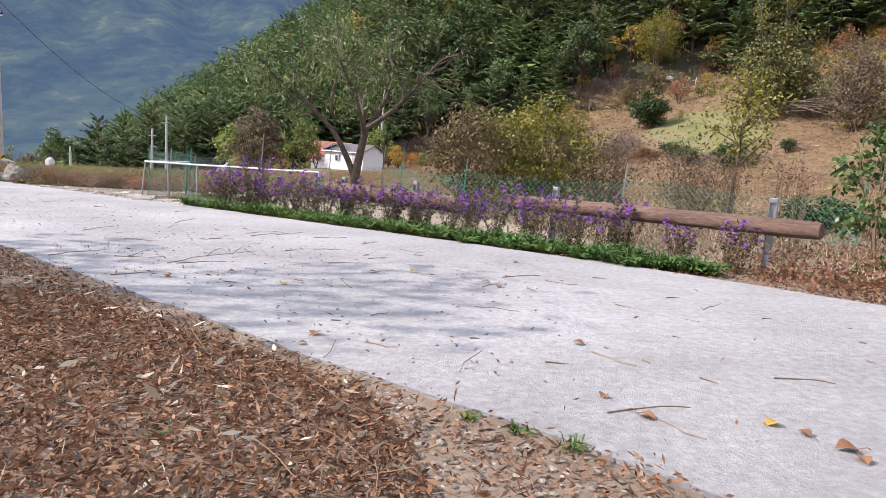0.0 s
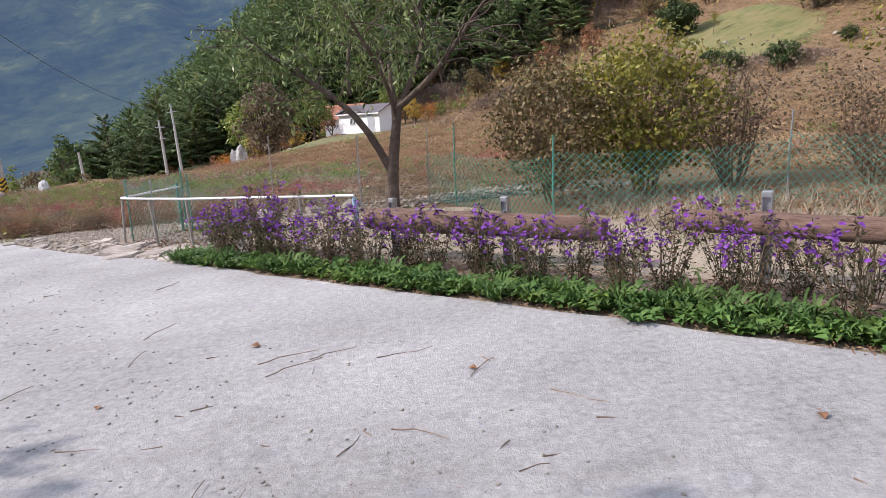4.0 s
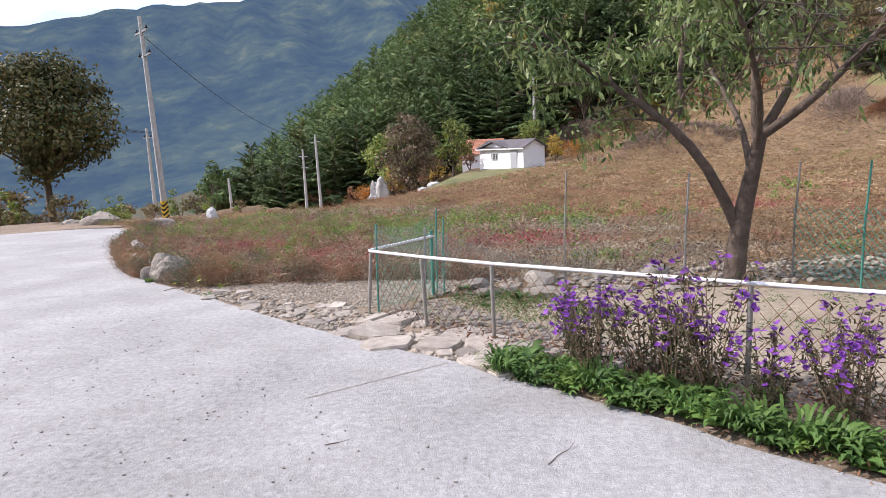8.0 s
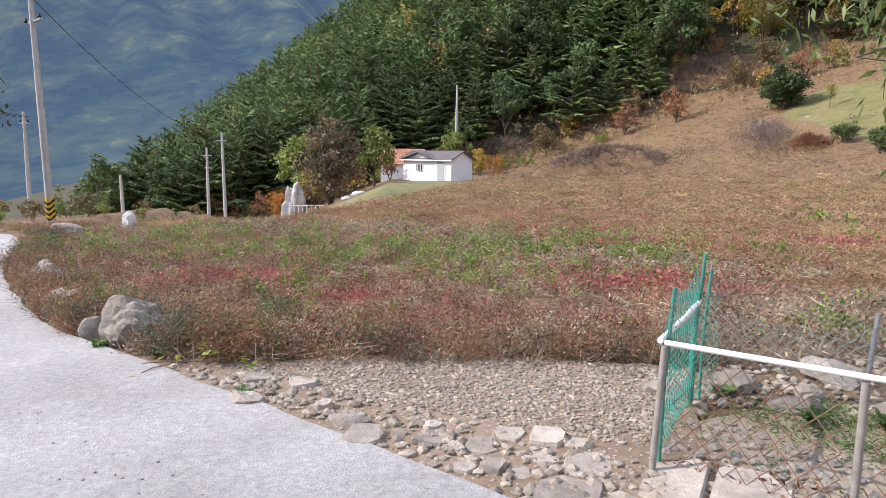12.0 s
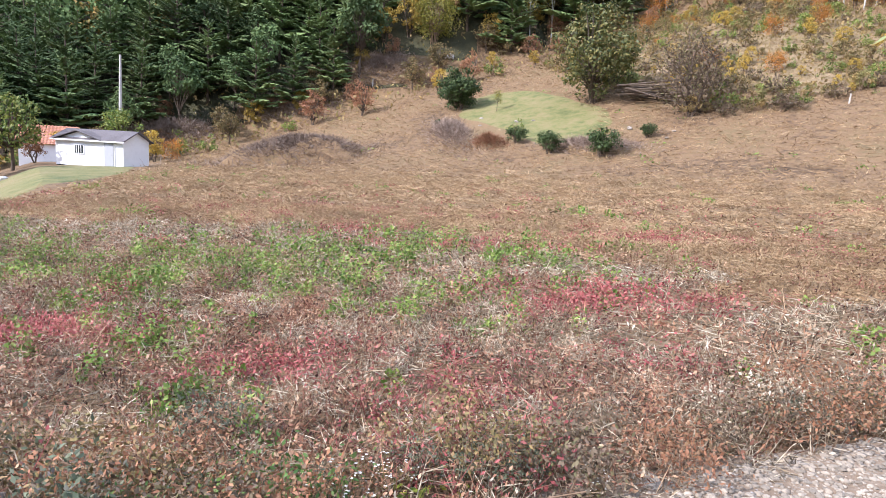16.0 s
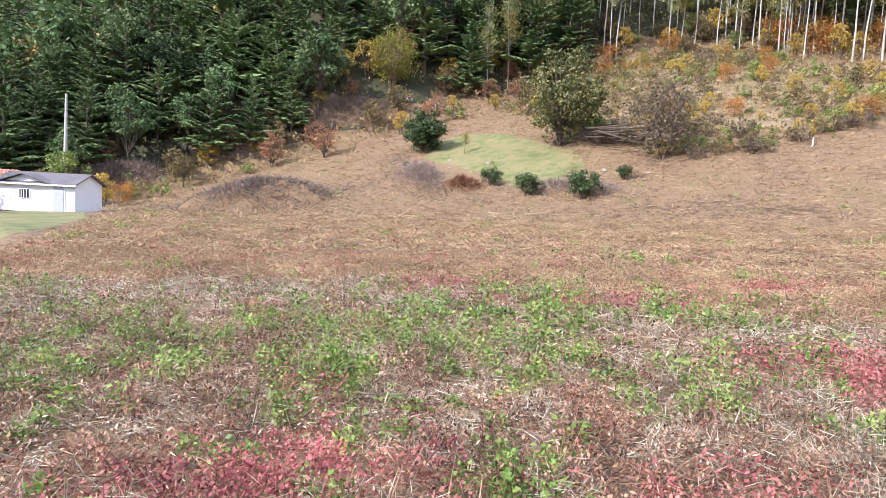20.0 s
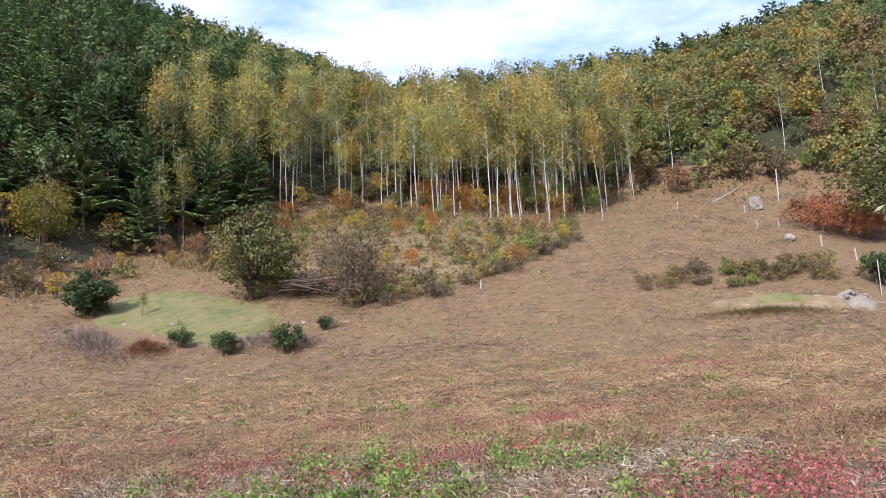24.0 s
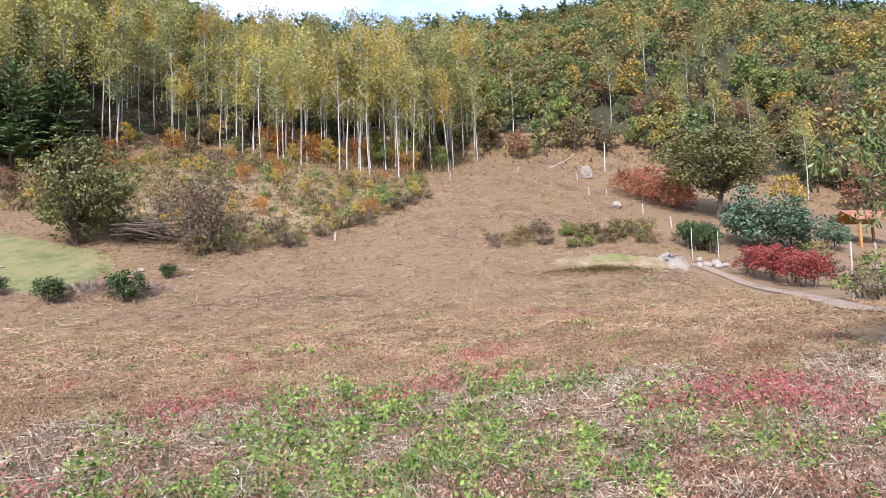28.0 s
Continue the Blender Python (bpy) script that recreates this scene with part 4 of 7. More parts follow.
def guard_log(a, b, r, seed):
    """A peeled log held level between steel posts."""
    a, b = Vector(a), Vector(b)
    n, sides = 26, 18
    axis = (b - a).normalized()
    s = Soup()
    d = (b - a).length
    ring = []
    for k in range(n):
        u = k / (n - 1)
        w = np.linspace(0, 2 * np.pi, sides, endpoint=False)
        rr = r * (1.0 - 0.1 * u) * np.array([1 + 0.09 * noise.noise(Vector((u * 9, math.cos(q) * 1.2 + seed, math.sin(q) * 1.2))) + 0.05 * noise.noise(Vector((u * 26, math.cos(q) * 3 + seed, math.sin(q) * 3))) for q in w])
        if k in (0, n - 1):
            rr = rr * 0.93
        bow = 0.025 * math.sin(u * 3.1 + seed)
        ring.append(np.stack([np.full(sides, u * d), rr * np.cos(w) + bow, rr * np.sin(w)], 1))
    v = np.array(ring)
    i, j = np.meshgrid(np.arange(n - 1), np.arange(sides), indexing="ij")
    s.add(v, np.stack([i * sides + j, i * sides + (j + 1) % sides, (i + 1) * sides + (j + 1) % sides, (i + 1) * sides + j], -1).reshape(-1, 4))
    s.add(v[0], [list(range(sides))])
    s.add(v[-1], [list(range(sides))[::-1]])
    ob = thing("guard_log", "peeled reddish-brown log bolted between steel posts beside the road", "guard rail", Matrix.Translation(a) @ axis.to_track_quat("X", "Z").to_matrix().to_4x4(), "log guard rails", s.mesh("guard_log", M_log, True))
    return ob


def steel_post(x, y, h):
    g = float(plain(x, y))
    ob = thing("guard_post", "galvanised steel post with open top holding a log", "post", pose(x, y, g, 0, 0, -40), "guard posts")
    s = Soup().block(-0.036, 0.036, -0.006, 0.006, -0.15, h).block(-0.036, -0.029, -0.032, 0.032, -0.15, h).block(0.029, 0.036, -0.032, 0.032, -0.15, h)
    part("channel", s.mesh("channel", M_steel), ob)
    part("cap", bevelled_box("cap", 0.076, 0.068, 0.05, M_steel, 0.008, (0, 0, h - 0.045)), ob, "bright steel cap")
    for z in (0.42, 0.54):
        part("bolt", Soup().tube([(0, -0.06, z), (0, 0.06, z)], 0.012, 6).mesh("bolt", M_steel), ob)


guard_log((6.55, -5.42, 0.77), (8.77, -8.4, 0.883), 0.092, 1)
guard_log((3.95, -3.2, 0.63), (6.05, -4.85, 0.62), 0.125, 5)
for x, y, h in ((6.98, -5.82, 0.74), (8.55, -7.95, 0.78), (4.2, -3.32, 0.68), (5.3, -4.16, 0.68)):
    steel_post(x, y, h)

# ---- flagstones, gravel, rocks ----
STRIP = [(-3.6, 2.3), (-2.2, 1.0), (-0.9, -0.25), (0.0, -0.95), (1.5, -2.25), (2.3, -2.15), (1.4, -1.35), (0.4, -0.35), (-0.4, 0.35), (-1.2, 0.85), (-2.2, 1.6)]


def cell_stone(seed_pt, others, reach):
    """The cell of one stone among its neighbours, cut by the halfway lines."""
    w = np.linspace(0, 2 * np.pi, 9, endpoint=False)
    poly = [seed_pt + reach * RNG.uniform(0.72, 1.12) * np.array([np.cos(a), np.sin(a)]) for a in w]
    for o in others:
        mid, nrm = (seed_pt + o) / 2, o - seed_pt
        out = []
        for p, q in zip(poly, poly[1:] + poly[:1]):
            dp, dq = (p - mid) @ nrm, (q - mid) @ nrm
            if dp <= 0:
                out.append(p)
            if dp * dq < 0:
                out.append(p + (q - p) * dp / (dp - dq))
        poly = out
        if len(poly) < 3:
            return None
    return np.array(poly)


edging = thing("stone_edging", "irregular buff flagstones laid between road and fence", "paving", Matrix.Identity(4))
SLABS = [(-1.0, -0.2), (0.0, -0.95), (1.5, -2.25), (2.3, -2.15), (1.4, -1.35), (0.4, -0.35), (-0.35, 0.1)]
seeds = list(apart_spots(SLABS, 20, 0.36))
ranks = [RNG.uniform(0.16, 0.28) for _ in seeds]
for p in apart_spots(STRIP, 400, 0.13):
    r = RNG.uniform(0.06, 0.12)
    if p[0] < -0.8 and RNG.random() < 0.85:
        continue
    if all(np.linalg.norm(p - o) > (r + q) * 0.86 for o, q in zip(seeds, ranks)):
        seeds.append(p)
        ranks.append(r)
for k, p in enumerate(seeds):
    near = [p + (o - p) * 2 * ranks[k] / (ranks[k] + ranks[m_]) for m_, o in enumerate(seeds) if m_ != k and np.linalg.norm(o - p) < 0.8]
    poly = cell_stone(p, near, ranks[k] * 1.25)
    if poly is None:
        continue
    c = poly.mean(0)
    shrink, hgt = RNG.uniform(0.9, 0.97), RNG.uniform(0.025, 0.07)
    tilt = RNG.normal(size=2) * 0.05
    g = float(plain(*c))
    rel = (poly - c) * shrink * RNG.uniform(0.94, 1.04, (len(poly), 1))
    n = len(rel)
    low = np.column_stack([rel * 1.03, np.full(n, -0.05)])
    mid = np.column_stack([rel, hgt * 0.7 + rel @ tilt])
    topv = np.column_stack([rel * 0.95, hgt + rel @ tilt + RNG.normal(size=n) * 0.005])
    st = Soup().add(np.concatenate([low, mid, topv]), [(a, (a + 1) % n, n + (a + 1) % n, n + a) for a in range(n)] + [(n + a, n + (a + 1) % n, 2 * n + (a + 1) % n, 2 * n + a) for a in range(n)])
    st.f.append(np.array([[2 * n + a for a in range(n)]]))
    part("stone", st.mesh("stone", M_flag), edging, "", pose(c[0], c[1], g))


def pebbles(name, label, spots, sizes, mat, dz=0.02, flat=0.6):
    """Loose stones lying on the ground, each a small faceted lump."""
    shapes = []
    for k in range(6):
        bm = bmesh.new()
        bmesh.ops.create_icosphere(bm, subdivisions=1, radius=1)
        shapes.append((np.array([v.co[:] for v in bm.verts]) * (1 + RNG.normal(size=(12 if len(bm.verts) == 12 else len(bm.verts), 1)) * 0.16), np.array([[v.index for v in f.verts] for f in bm.faces])))
        bm.free()
    s = Soup()
    for (x, y), r in zip(spots, sizes):
        v, f = shapes[RNG.integers(0, 6)]
        a = RNG.uniform(0, 6.28)
        v = v * np.array([RNG.uniform(0.8, 1.3), RNG.uniform(0.7, 1.1), flat * RNG.uniform(0.7, 1.2)]) * r
        rot = np.array([[np.cos(a), -np.sin(a), 0], [np.sin(a), np.cos(a), 0], [0, 0, 1]])
        s.add(v @ rot.T + np.array([x, y, float(plain(x, y)) + dz + r * flat * 0.35]), f)
    return thing(name, label, "stones", Matrix.Identity(4), "", s.mesh(name, mat), "stuff")


apron = [(-3.9, 2.7), (-3.0, 2.15), (-1.4, 2.1), (0.2, 1.9), (1.3, 1.6), (0.7, 1.0), (0.0, 0.25), (-0.7, 0.6), (-2.1, 1.5), (-3.4, 2.4)]
pebbles("gravel", "grey-brown pebbles spread over bare soil", spots_in(apron, 8500), 0.006 + 0.02 * RNG.random(8500) ** 2.6, M_pebble, 0.02)
pebbles("pen_gravel", "grey rubble and pebbles along the pen's back edge", spots_in([(0.5, 0.9), (0.4, 1.5), (2.4, 1.9), (5, 2.1), (7.5, 2.2), (8.5, 0.2), (6.0, 0.6), (4, 0.6), (2.1, 0.3)], 1800), 0.012 + 0.04 * RNG.random(1800) ** 2, M_pebble, 0.01)
pebbles("fence_rubble", "small stones gathered along the fence foot", spots_in([(0.05, 0.1), (0.6, 0.8), (0.9, 0.2), (2.4, -1.5), (3.9, -2.8), (3.7, -3.1), (2.1, -1.95), (0.6, -0.62)], 700), RNG.uniform(0.015, 0.05, 700), M_boulder, 0.01)
pebbles("roadside_gravel", "small grey stones at the road's broken edge", spots_in([(3.4, -10.1), (4.9, -11.6), (5.9, -12.5), (6.8, -14.2), (5.6, -14), (4.6, -12.6), (3.6, -11.2)], 1600), 0.005 + 0.016 * RNG.random(1600) ** 2, M_pebble, 0.03)
pebbles("flagstone_rubble", "broken buff stones between the flagstones", spots_in(STRIP, 1500), 0.01 + 0.04 * RNG.random(1500) ** 2.4, M_pebble, 0.02)
pebbles("road_grit", "grit scattered over the concrete", spots_in([(5.2, -11.4), (6.6, -9.4), (3.2, -5.6), (-1.2, -1.0), (-4.4, 1.6), (-6, 0), (-1, -4.6), (3.5, -9.6)], 900), RNG.uniform(0.004, 0.011, 900), M_boulder, 0.046)


def rock(x, y, rx, ry, rz, seed, label, mat=None, turn=0.0, name="boulder", level=3, jag=0.35):
    return thing(name, label, "rock", pose(*at(x, y, rz * 0.3), 0, 0, turn), "", rock_mesh(name, rx, ry, rz, mat or M_boulder, seed, level, jag))


boulder = rock(-4.03, 3.1, 0.33, 0.26, 0.32, 3.1, "pale peaked boulder among weeds at the field's edge", M_pale_rock, 8, level=4, jag=0.5)
for v in boulder.data.vertices:
    v.co.z *= 1 - 0.8 * v.co.x
rock(-4.52, 3.25, 0.15, 0.11, 0.17, 5.2, "small pale stone half hidden in weeds")
rock(-5.35, 4.35, 0.24, 0.2, 0.26, 8.4, "grey stone beside the concrete road")
rock(-6.84, 6.69, 0.3, 0.2, 0.24, 9.9, "grey stone in the road verge")
rock(-10.0, 13.4, 0.45, 0.35, 0.3, 4.4, "broad pale stone where the road bends")
rock(-9.2, 15.6, 0.2, 0.2, 0.34, 2.2, "pointed white stone in the field corner", M_white_rock)
rock(-14.8, 17.6, 1.15, 0.5, 0.42, 6.1, "long grey rock lying beyond the road bend", turn=-25)
rock(-17.2, 19.0, 0.4, 0.3, 0.2, 7.7, "flat pale rock on the shoulder")
for x, y, r, sd in ((1.1, 1.25, 0.2, 1), (1.9, 1.35, 0.26, 2), (2.7, 1.4, 0.18, 3), (0.5, 1.15, 0.16, 4), (3.4, 1.6, 0.2, 5), (1.5, 1.0, 0.13, 6), (-1.0, 2.1, 0.1, 7), (-2.55, 1.25, 0.16, 8), (-1.75, 0.75, 0.14, 9)):
    rock(x, y, r, r * 0.75, r * 0.5, sd + 0.5, "grey-buff stone lying on the gravel", turn=sd * 40, name="loose_stone", level=2)

# ---- the tree in the pen ----
wood, green = Soup(), Soup()
main_tree = thing("fruit_tree", "young fruit tree with forked grey trunk and drooping narrow leaves", "tree", pose(4.15, 0.95, float(plain(4.15, 0.95))))
ACROSS = np.array([0.95, -0.31, 0.0])


def limb_line(points, depth):
    """A limb through places given across and up, running off to one side of that plane."""
    p = smooth_line(points, 9)
    return p[:, :1] * ACROSS + np.column_stack([np.linspace(0, depth, 9) * 0.31, np.linspace(0, depth, 9) * 0.95, p[:, 1]])


wood.tube(limb_line([(0, -0.1), (0.0, 0.2), (0.02, 0.5), (0.05, 0.72), (0.14, 1.1), (0.22, 1.44), (0.25, 1.72)], 0.0), np.linspace(0.13, 0.07, 9), 10)
part("trunk", wood.mesh("trunk", M_bark, True), main_tree)
tips = []
MAIN_LIMBS = [
    ([(0.03, 0.62), (-0.14, 1.15), (-0.29, 1.51), (-0.65, 1.98), (-1.37, 2.25), (-1.95, 2.8)], -0.3, 0.07, 1),
    ([(0.25, 1.68), (0.62, 1.87), (1.15, 2.45), (1.65, 3.1)], 0.2, 0.06, 1),
    ([(0.25, 1.68), (0.55, 2.2), (0.8, 2.73), (0.55, 3.4)], 0.5, 0.06, 1),
    ([(0.2, 1.66), (0.17, 2.05), (0.17, 2.45)], 0.0, 0.05, 0),
    ([(-0.6, 1.94), (-0.7, 2.5), (-0.5, 3.1), (-0.6, 3.6)], 0.5, 0.045, 1),
    ([(0.2, 1.5), (0.3, 2.0), (0.1, 2.6), (-0.1, 3.2)], -1.2, 0.045, 1),
    ([(0.15, 1.3), (0.1, 1.9), (-0.3, 2.4), (-0.5, 2.9)], 1.3, 0.045, 1),
]
for places, depth, r, leafy in MAIN_LIMBS:
    lw = Soup()
    main = limb_line(places, depth)
    lw.tube(main, np.linspace(r, r * (0.4 if leafy else 0.75), 9), 8)
    for u in range(4, 9):
        for _ in range(3 * leafy):
            w = (main[u] - main[u - 2]) * 1.5 + RNG.normal(size=3) * 0.6
            w[2] = abs(w[2]) * 0.8
            sub = bent(main[u], w / np.linalg.norm(w), RNG.uniform(0.5, 1.2), 5, 0.18, -0.05)
            lw.tube(sub, np.linspace(r * 0.3, 0.005, 6), 5)
            for q in sub[2:]:
                tips.append(q)
                tw = bent(q, RNG.normal(size=3) * [1, 1, 0.5] - [0, 0, 0.25], RNG.uniform(0.25, 0.5), 3, 0.2, -0.14)
                lw.tube(tw, np.linspace(0.006, 0.0025, 4), 3)
                tips.extend(tw[1:])
    part("limb", lw.mesh("limb", M_bark, True), main_tree)
tips = np.array(tips)
tips = tips[tips[:, 2] > 1.3]
holes = RNG.uniform([-1.8, -1.8, 1.2], [1.9, 1.8, 3.4], (16, 3))
gap = np.linalg.norm(tips[:, None] - holes[None], axis=2).min(1) < 0.36
side = tips @ ACROSS
keep = RNG.random(len(tips)) < np.clip(0.66 - 0.42 * side, 0.06, 0.8)
cluster(green, tips[keep & ~gap], 6, 0.08, 0.13, 0.036, 0.3, 0.85)
part("crown", green.mesh("crown", F_peach), main_tree)

# tree beyond the view, added to dapple the start of the road with shade
K_shade_tree = kinds("roadside_tree", [lumpy_kind(9.0, 0.16, 0.42, 2.9, 26, 46, 0.2, 0.1)], M_bark, [F_olive])
plant("roadside_tree", "thinly leaved unseen tree across the road, shading it and shedding leaves", "tree", K_shade_tree[0], -5.4, -9.1, 1.0, 20)

# ---- bushes and saplings behind the pen ----
K_brown = kinds("brown_bush", [lumpy_kind(2.35, 0.018, 0.0, 1.15, 120, 60, 0.062, 0.1, 9)], M_twig, [F_olive])
K_yellow = kinds("yellow_bush", [lumpy_kind(2.55, 0.018, 0.0, 1.2, 120, 62, 0.07, 0.0, 10)], M_twig, [F_yellowgreen])
K_bare = kinds("bare_bush", [leafy_kind(2.0, 0.017, 0.1, 0.95, 130, 520, 6, 0.06, 12, 0, 0.7)], M_twig, [F_dull])
K_sapling = kinds("sapling", [leafy_kind(3.6, 0.045, 0.25, 0.9, 22, 260, 5, 0.1, 1, 0, 0.7, 1.6)], M_bark, [F_yellowgreen])
K_shoots = kinds("shoots", [leafy_kind(1.7, 0.012, 0.3, 0.35, 20, 30, 3, 0.06, 10, 0, 0.5, 2.0)], M_twig, [F_redweed])
K_glossy = kinds("glossy_shrub", [lumpy_kind(2.5, 0.014, 0.0, 0.85, 46, 60, 0.088, 0.1, 7)], M_twig, [F_gloss])
plant("brown_bush", "dense bush with brown curling leaves on many stems", "bush", K_brown[0], 6.65, -0.65, 1.05, 30, wood_part="stem", leaf_part="foliage")
plant("yellow_bush", "dense bush turning yellow-green in autumn", "bush", K_yellow[0], 8.0, -0.75, 1.08, 80, wood_part="stem", leaf_part="foliage")
plant("bare_bush", "half-bare twiggy bush with a few brown leaves", "bush", K_bare[0], 9.3, -0.95, 1.05, 10, wood_part="stem", leaf_part="foliage")
plant("bare_bush", "half-bare twiggy bush with a few brown leaves", "bush", K_bare[0], 10.7, -2.0, 0.85, 140, wood_part="stem", leaf_part="foliage")
plant("sapling", "thin young tree with sparse yellowing leaves", "tree", K_sapling[0], 11.5, -1.9, 0.95, 40)
for x, y, s in ((11.2, -2.4, 0.85), (12.2, -2.8, 0.9), (12.4, -2.1, 0.9), (11.1, -1.3, 0.8), (11.9, -3.4, 0.8), (12.6, -4.2, 0.8)):
    plant("leafless_shoots", "clump of tall leafless reddish shoots", "shrub", K_shoots[0], x, y, s, wood_part="stem", leaf_part="foliage", group="leafless shoots")
plant("glossy_shrub", "shrub with large glossy green leaves beside the log's end", "bush", K_glossy[0], 9.85, -7.95, 0.85, 60, wood_part="stem", leaf_part="foliage")

DRY_PATCH = [(6.6, -1.2), (7.2, -0.6), (9.2, -2.4), (12.5, -3.5), (14, -9), (10.6, -9.8), (9.6, -8.6), (8.2, -6.6), (7.2, -4.2)]
tuft = Soup()
q = np.repeat(spots_in(DRY_PATCH, 2600), 9, 0)
q = q + RNG.normal(size=q.shape) * 0.05
tuft.leaves(np.column_stack([q, plain(q[:, 0], q[:, 1]) + 0.01]), RNG.normal(size=(len(q), 3)) * [0.7, 0.7, 0.1] + [0, 0, 0.8], RNG.uniform(0.08, 0.3, len(q)), 0.007)
thing("dry_grass", "yellowing dry grass behind the log rail", "grass", Matrix.Identity(4), "", tuft.mesh("dry_grass", F_straw), "stuff")
tuft = Soup()
q = np.repeat(np.concatenate([spots_in(DRY_PATCH, 420), spots_in([(8.0, -7.6), (9.2, -8.2), (11.2, -11.4), (10.4, -11.4), (8.4, -9.1)], 420)]), 14, 0)
q = q + RNG.normal(size=q.shape) * 0.07
tuft.leaves(np.column_stack([q, plain(q[:, 0], q[:, 1]) + np.abs(RNG.normal(size=len(q))) * 0.16]), RNG.normal(size=(len(q), 3)), RNG.uniform(0.03, 0.07, len(q)), 0.022)
thing("russet_weeds", "low russet dying weeds under the log's end", "weeds", Matrix.Identity(4), "", tuft.mesh("russet_weeds", F_rust), "stuff")

# ---- asters and weeds beside the road ----
def aster_kind(h, stems):
    """A purple aster: many wiry stems, dry dark leaves, flower heads of many petals."""
    st, lf, fl = Soup(), Soup(), Soup()
    for _ in range(stems):
        a = RNG.uniform(0, 6.28)
        tilt = RNG.uniform(0.05, 0.5)
        line = bent((0.05 * np.cos(a), 0.05 * np.sin(a), 0), (np.cos(a) * tilt, np.sin(a) * tilt, 1), h * RNG.uniform(0.6, 1.0), 6, 0.07, 0.02)
        st.tube(line, np.linspace(0.006, 0.003, 7), 3)
        q = line[RNG.integers(1, 7, 26)] + RNG.normal(size=(26, 3)) * 0.02
        way = RNG.normal(size=(26, 3)) - [0, 0, 0.5]
        lf.leaves(q, way, RNG.uniform(0.035, 0.08, 26), 0.015)
        lf.leaves(q - [0, 0, 0.05], -way, RNG.uniform(0.03, 0.06, 26), 0.013)
        heads = []
        for _ in range(RNG.integers(0, 3)):
            tw = bent(line[RNG.integers(3, 6)], (np.cos(a) * 0.5 + RNG.normal() * 0.4, np.sin(a) * 0.5 + RNG.normal() * 0.4, 0.8), RNG.uniform(0.1, 0.22), 3, 0.12)
            st.tube(tw, 0.0025, 3)
            heads.append(tw[-1])
        heads.append(line[-1])
        for c in heads:
            for _ in range(RNG.integers(2, 7) if RNG.random() < 0.7 else 0):
                cc = c + RNG.normal(size=3) * 0.032
                nrm = np.array([RNG.normal() * 0.5, RNG.normal() * 0.5, 1.0])
                nrm /= np.linalg.norm(nrm)
                e1 = np.cross(nrm, [1, 0.2, 0])
                e1 /= np.linalg.norm(e1)
                e2 = np.cross(nrm, e1)
                w = np.linspace(0, 6.28, 12, endpoint=False)
                petal = np.cos(w)[:, None] * e1 + np.sin(w)[:, None] * e2 + nrm * RNG.uniform(0.1, 0.6)
                fl.leaves(np.repeat(cc[None], 12, 0), petal, RNG.uniform(0.022, 0.031), 0.013, np.repeat(nrm[None], 12, 0))
    return st.mesh("aster_stems", M_twig), lf.mesh("aster_leaves", F_aster_leaf), fl.mesh("aster_heads", F_purple)


ASTERS = [aster_kind(h, n) for h, n in ((0.85, 15), (0.7, 13), (0.95, 16), (0.6, 11))]
bed_a, bed_b = np.array([1.85, -1.95]), np.array([7.6, -6.75])
for k in range(26):
    u = (k + RNG.uniform(0.2, 0.8)) / 26
    q = bed_a + (bed_b - bed_a) * u + np.array([0.66, 0.75]) * RNG.normal() * 0.16
    kind = ASTERS[RNG.integers(0, 4)]
    big = 1.0 if u < 0.7 else 0.8
    ob = thing("aster", "purple aster clump in flower with dry dark stems", "flower", pose(q[0], q[1], float(plain(*q)), 0, 0, RNG.uniform(0, 360)) @ Matrix.Scale(RNG.uniform(0.8, 1.12) * big, 4), "asters along the road")
    for nm, me in zip(("stem", "foliage", "blossom"), kind):
        part(nm, me, ob)


for k in range(9):
    q = np.array([7.35, -6.4]) + np.array([1.3, -1.75]) * (k + RNG.random()) / 9 + RNG.normal(size=2) * 0.1
    ob = thing("aster", "mostly faded aster clump with bare dark stems", "flower", pose(q[0], q[1], float(plain(*q)), 0, 0, RNG.uniform(0, 360)) @ Matrix.Scale(RNG.uniform(0.75, 1.05), 4), "asters along the road")
    for nm, me in zip(("stem", "foliage", "blossom") if k in (1, 4, 7) else ("stem",), ASTERS[3]):
        part(nm, me, ob)


def rosette(n, size, upright, width):
    """A leafy weed: broad blades from one crown."""
    verts, quads, tris = [np.zeros((1, 3))], [], []
    for j in range(n):
        a = RNG.uniform(0, 6.28)
        ln, w = size * RNG.uniform(0.6, 1.1), width * RNG.uniform(0.7, 1.2)
        d = np.array([np.cos(a), np.sin(a), 0])
        sd = np.array([-np.sin(a), np.cos(a), 0])
        up = upright * RNG.uniform(0.5, 1.3)
        k = np.linspace(0, 1, 5)[1:]
        mid = d * (k * ln)[:, None] + np.array([0, 0, 1]) * (np.sin(k * 2.2) * ln * up)[:, None] + RNG.normal(size=3) * 0.03 * [1, 1, 0]
        wid = np.array([0.7, 1, 0.75, 0.05]) * w / 2
        verts.append(np.concatenate([mid - sd * wid[:, None], mid + sd * wid[:, None] + np.array([0, 0, 0.25 * w])]))
        o = 1 + 8 * j
        tris.append((0, o, o + 4))
        quads += [(o + q, o + q + 1, o + q + 5, o + q + 4) for q in range(3)]
    s = Soup().add(np.concatenate(verts), quads)
    s.f.append(np.array(tris))
    return s


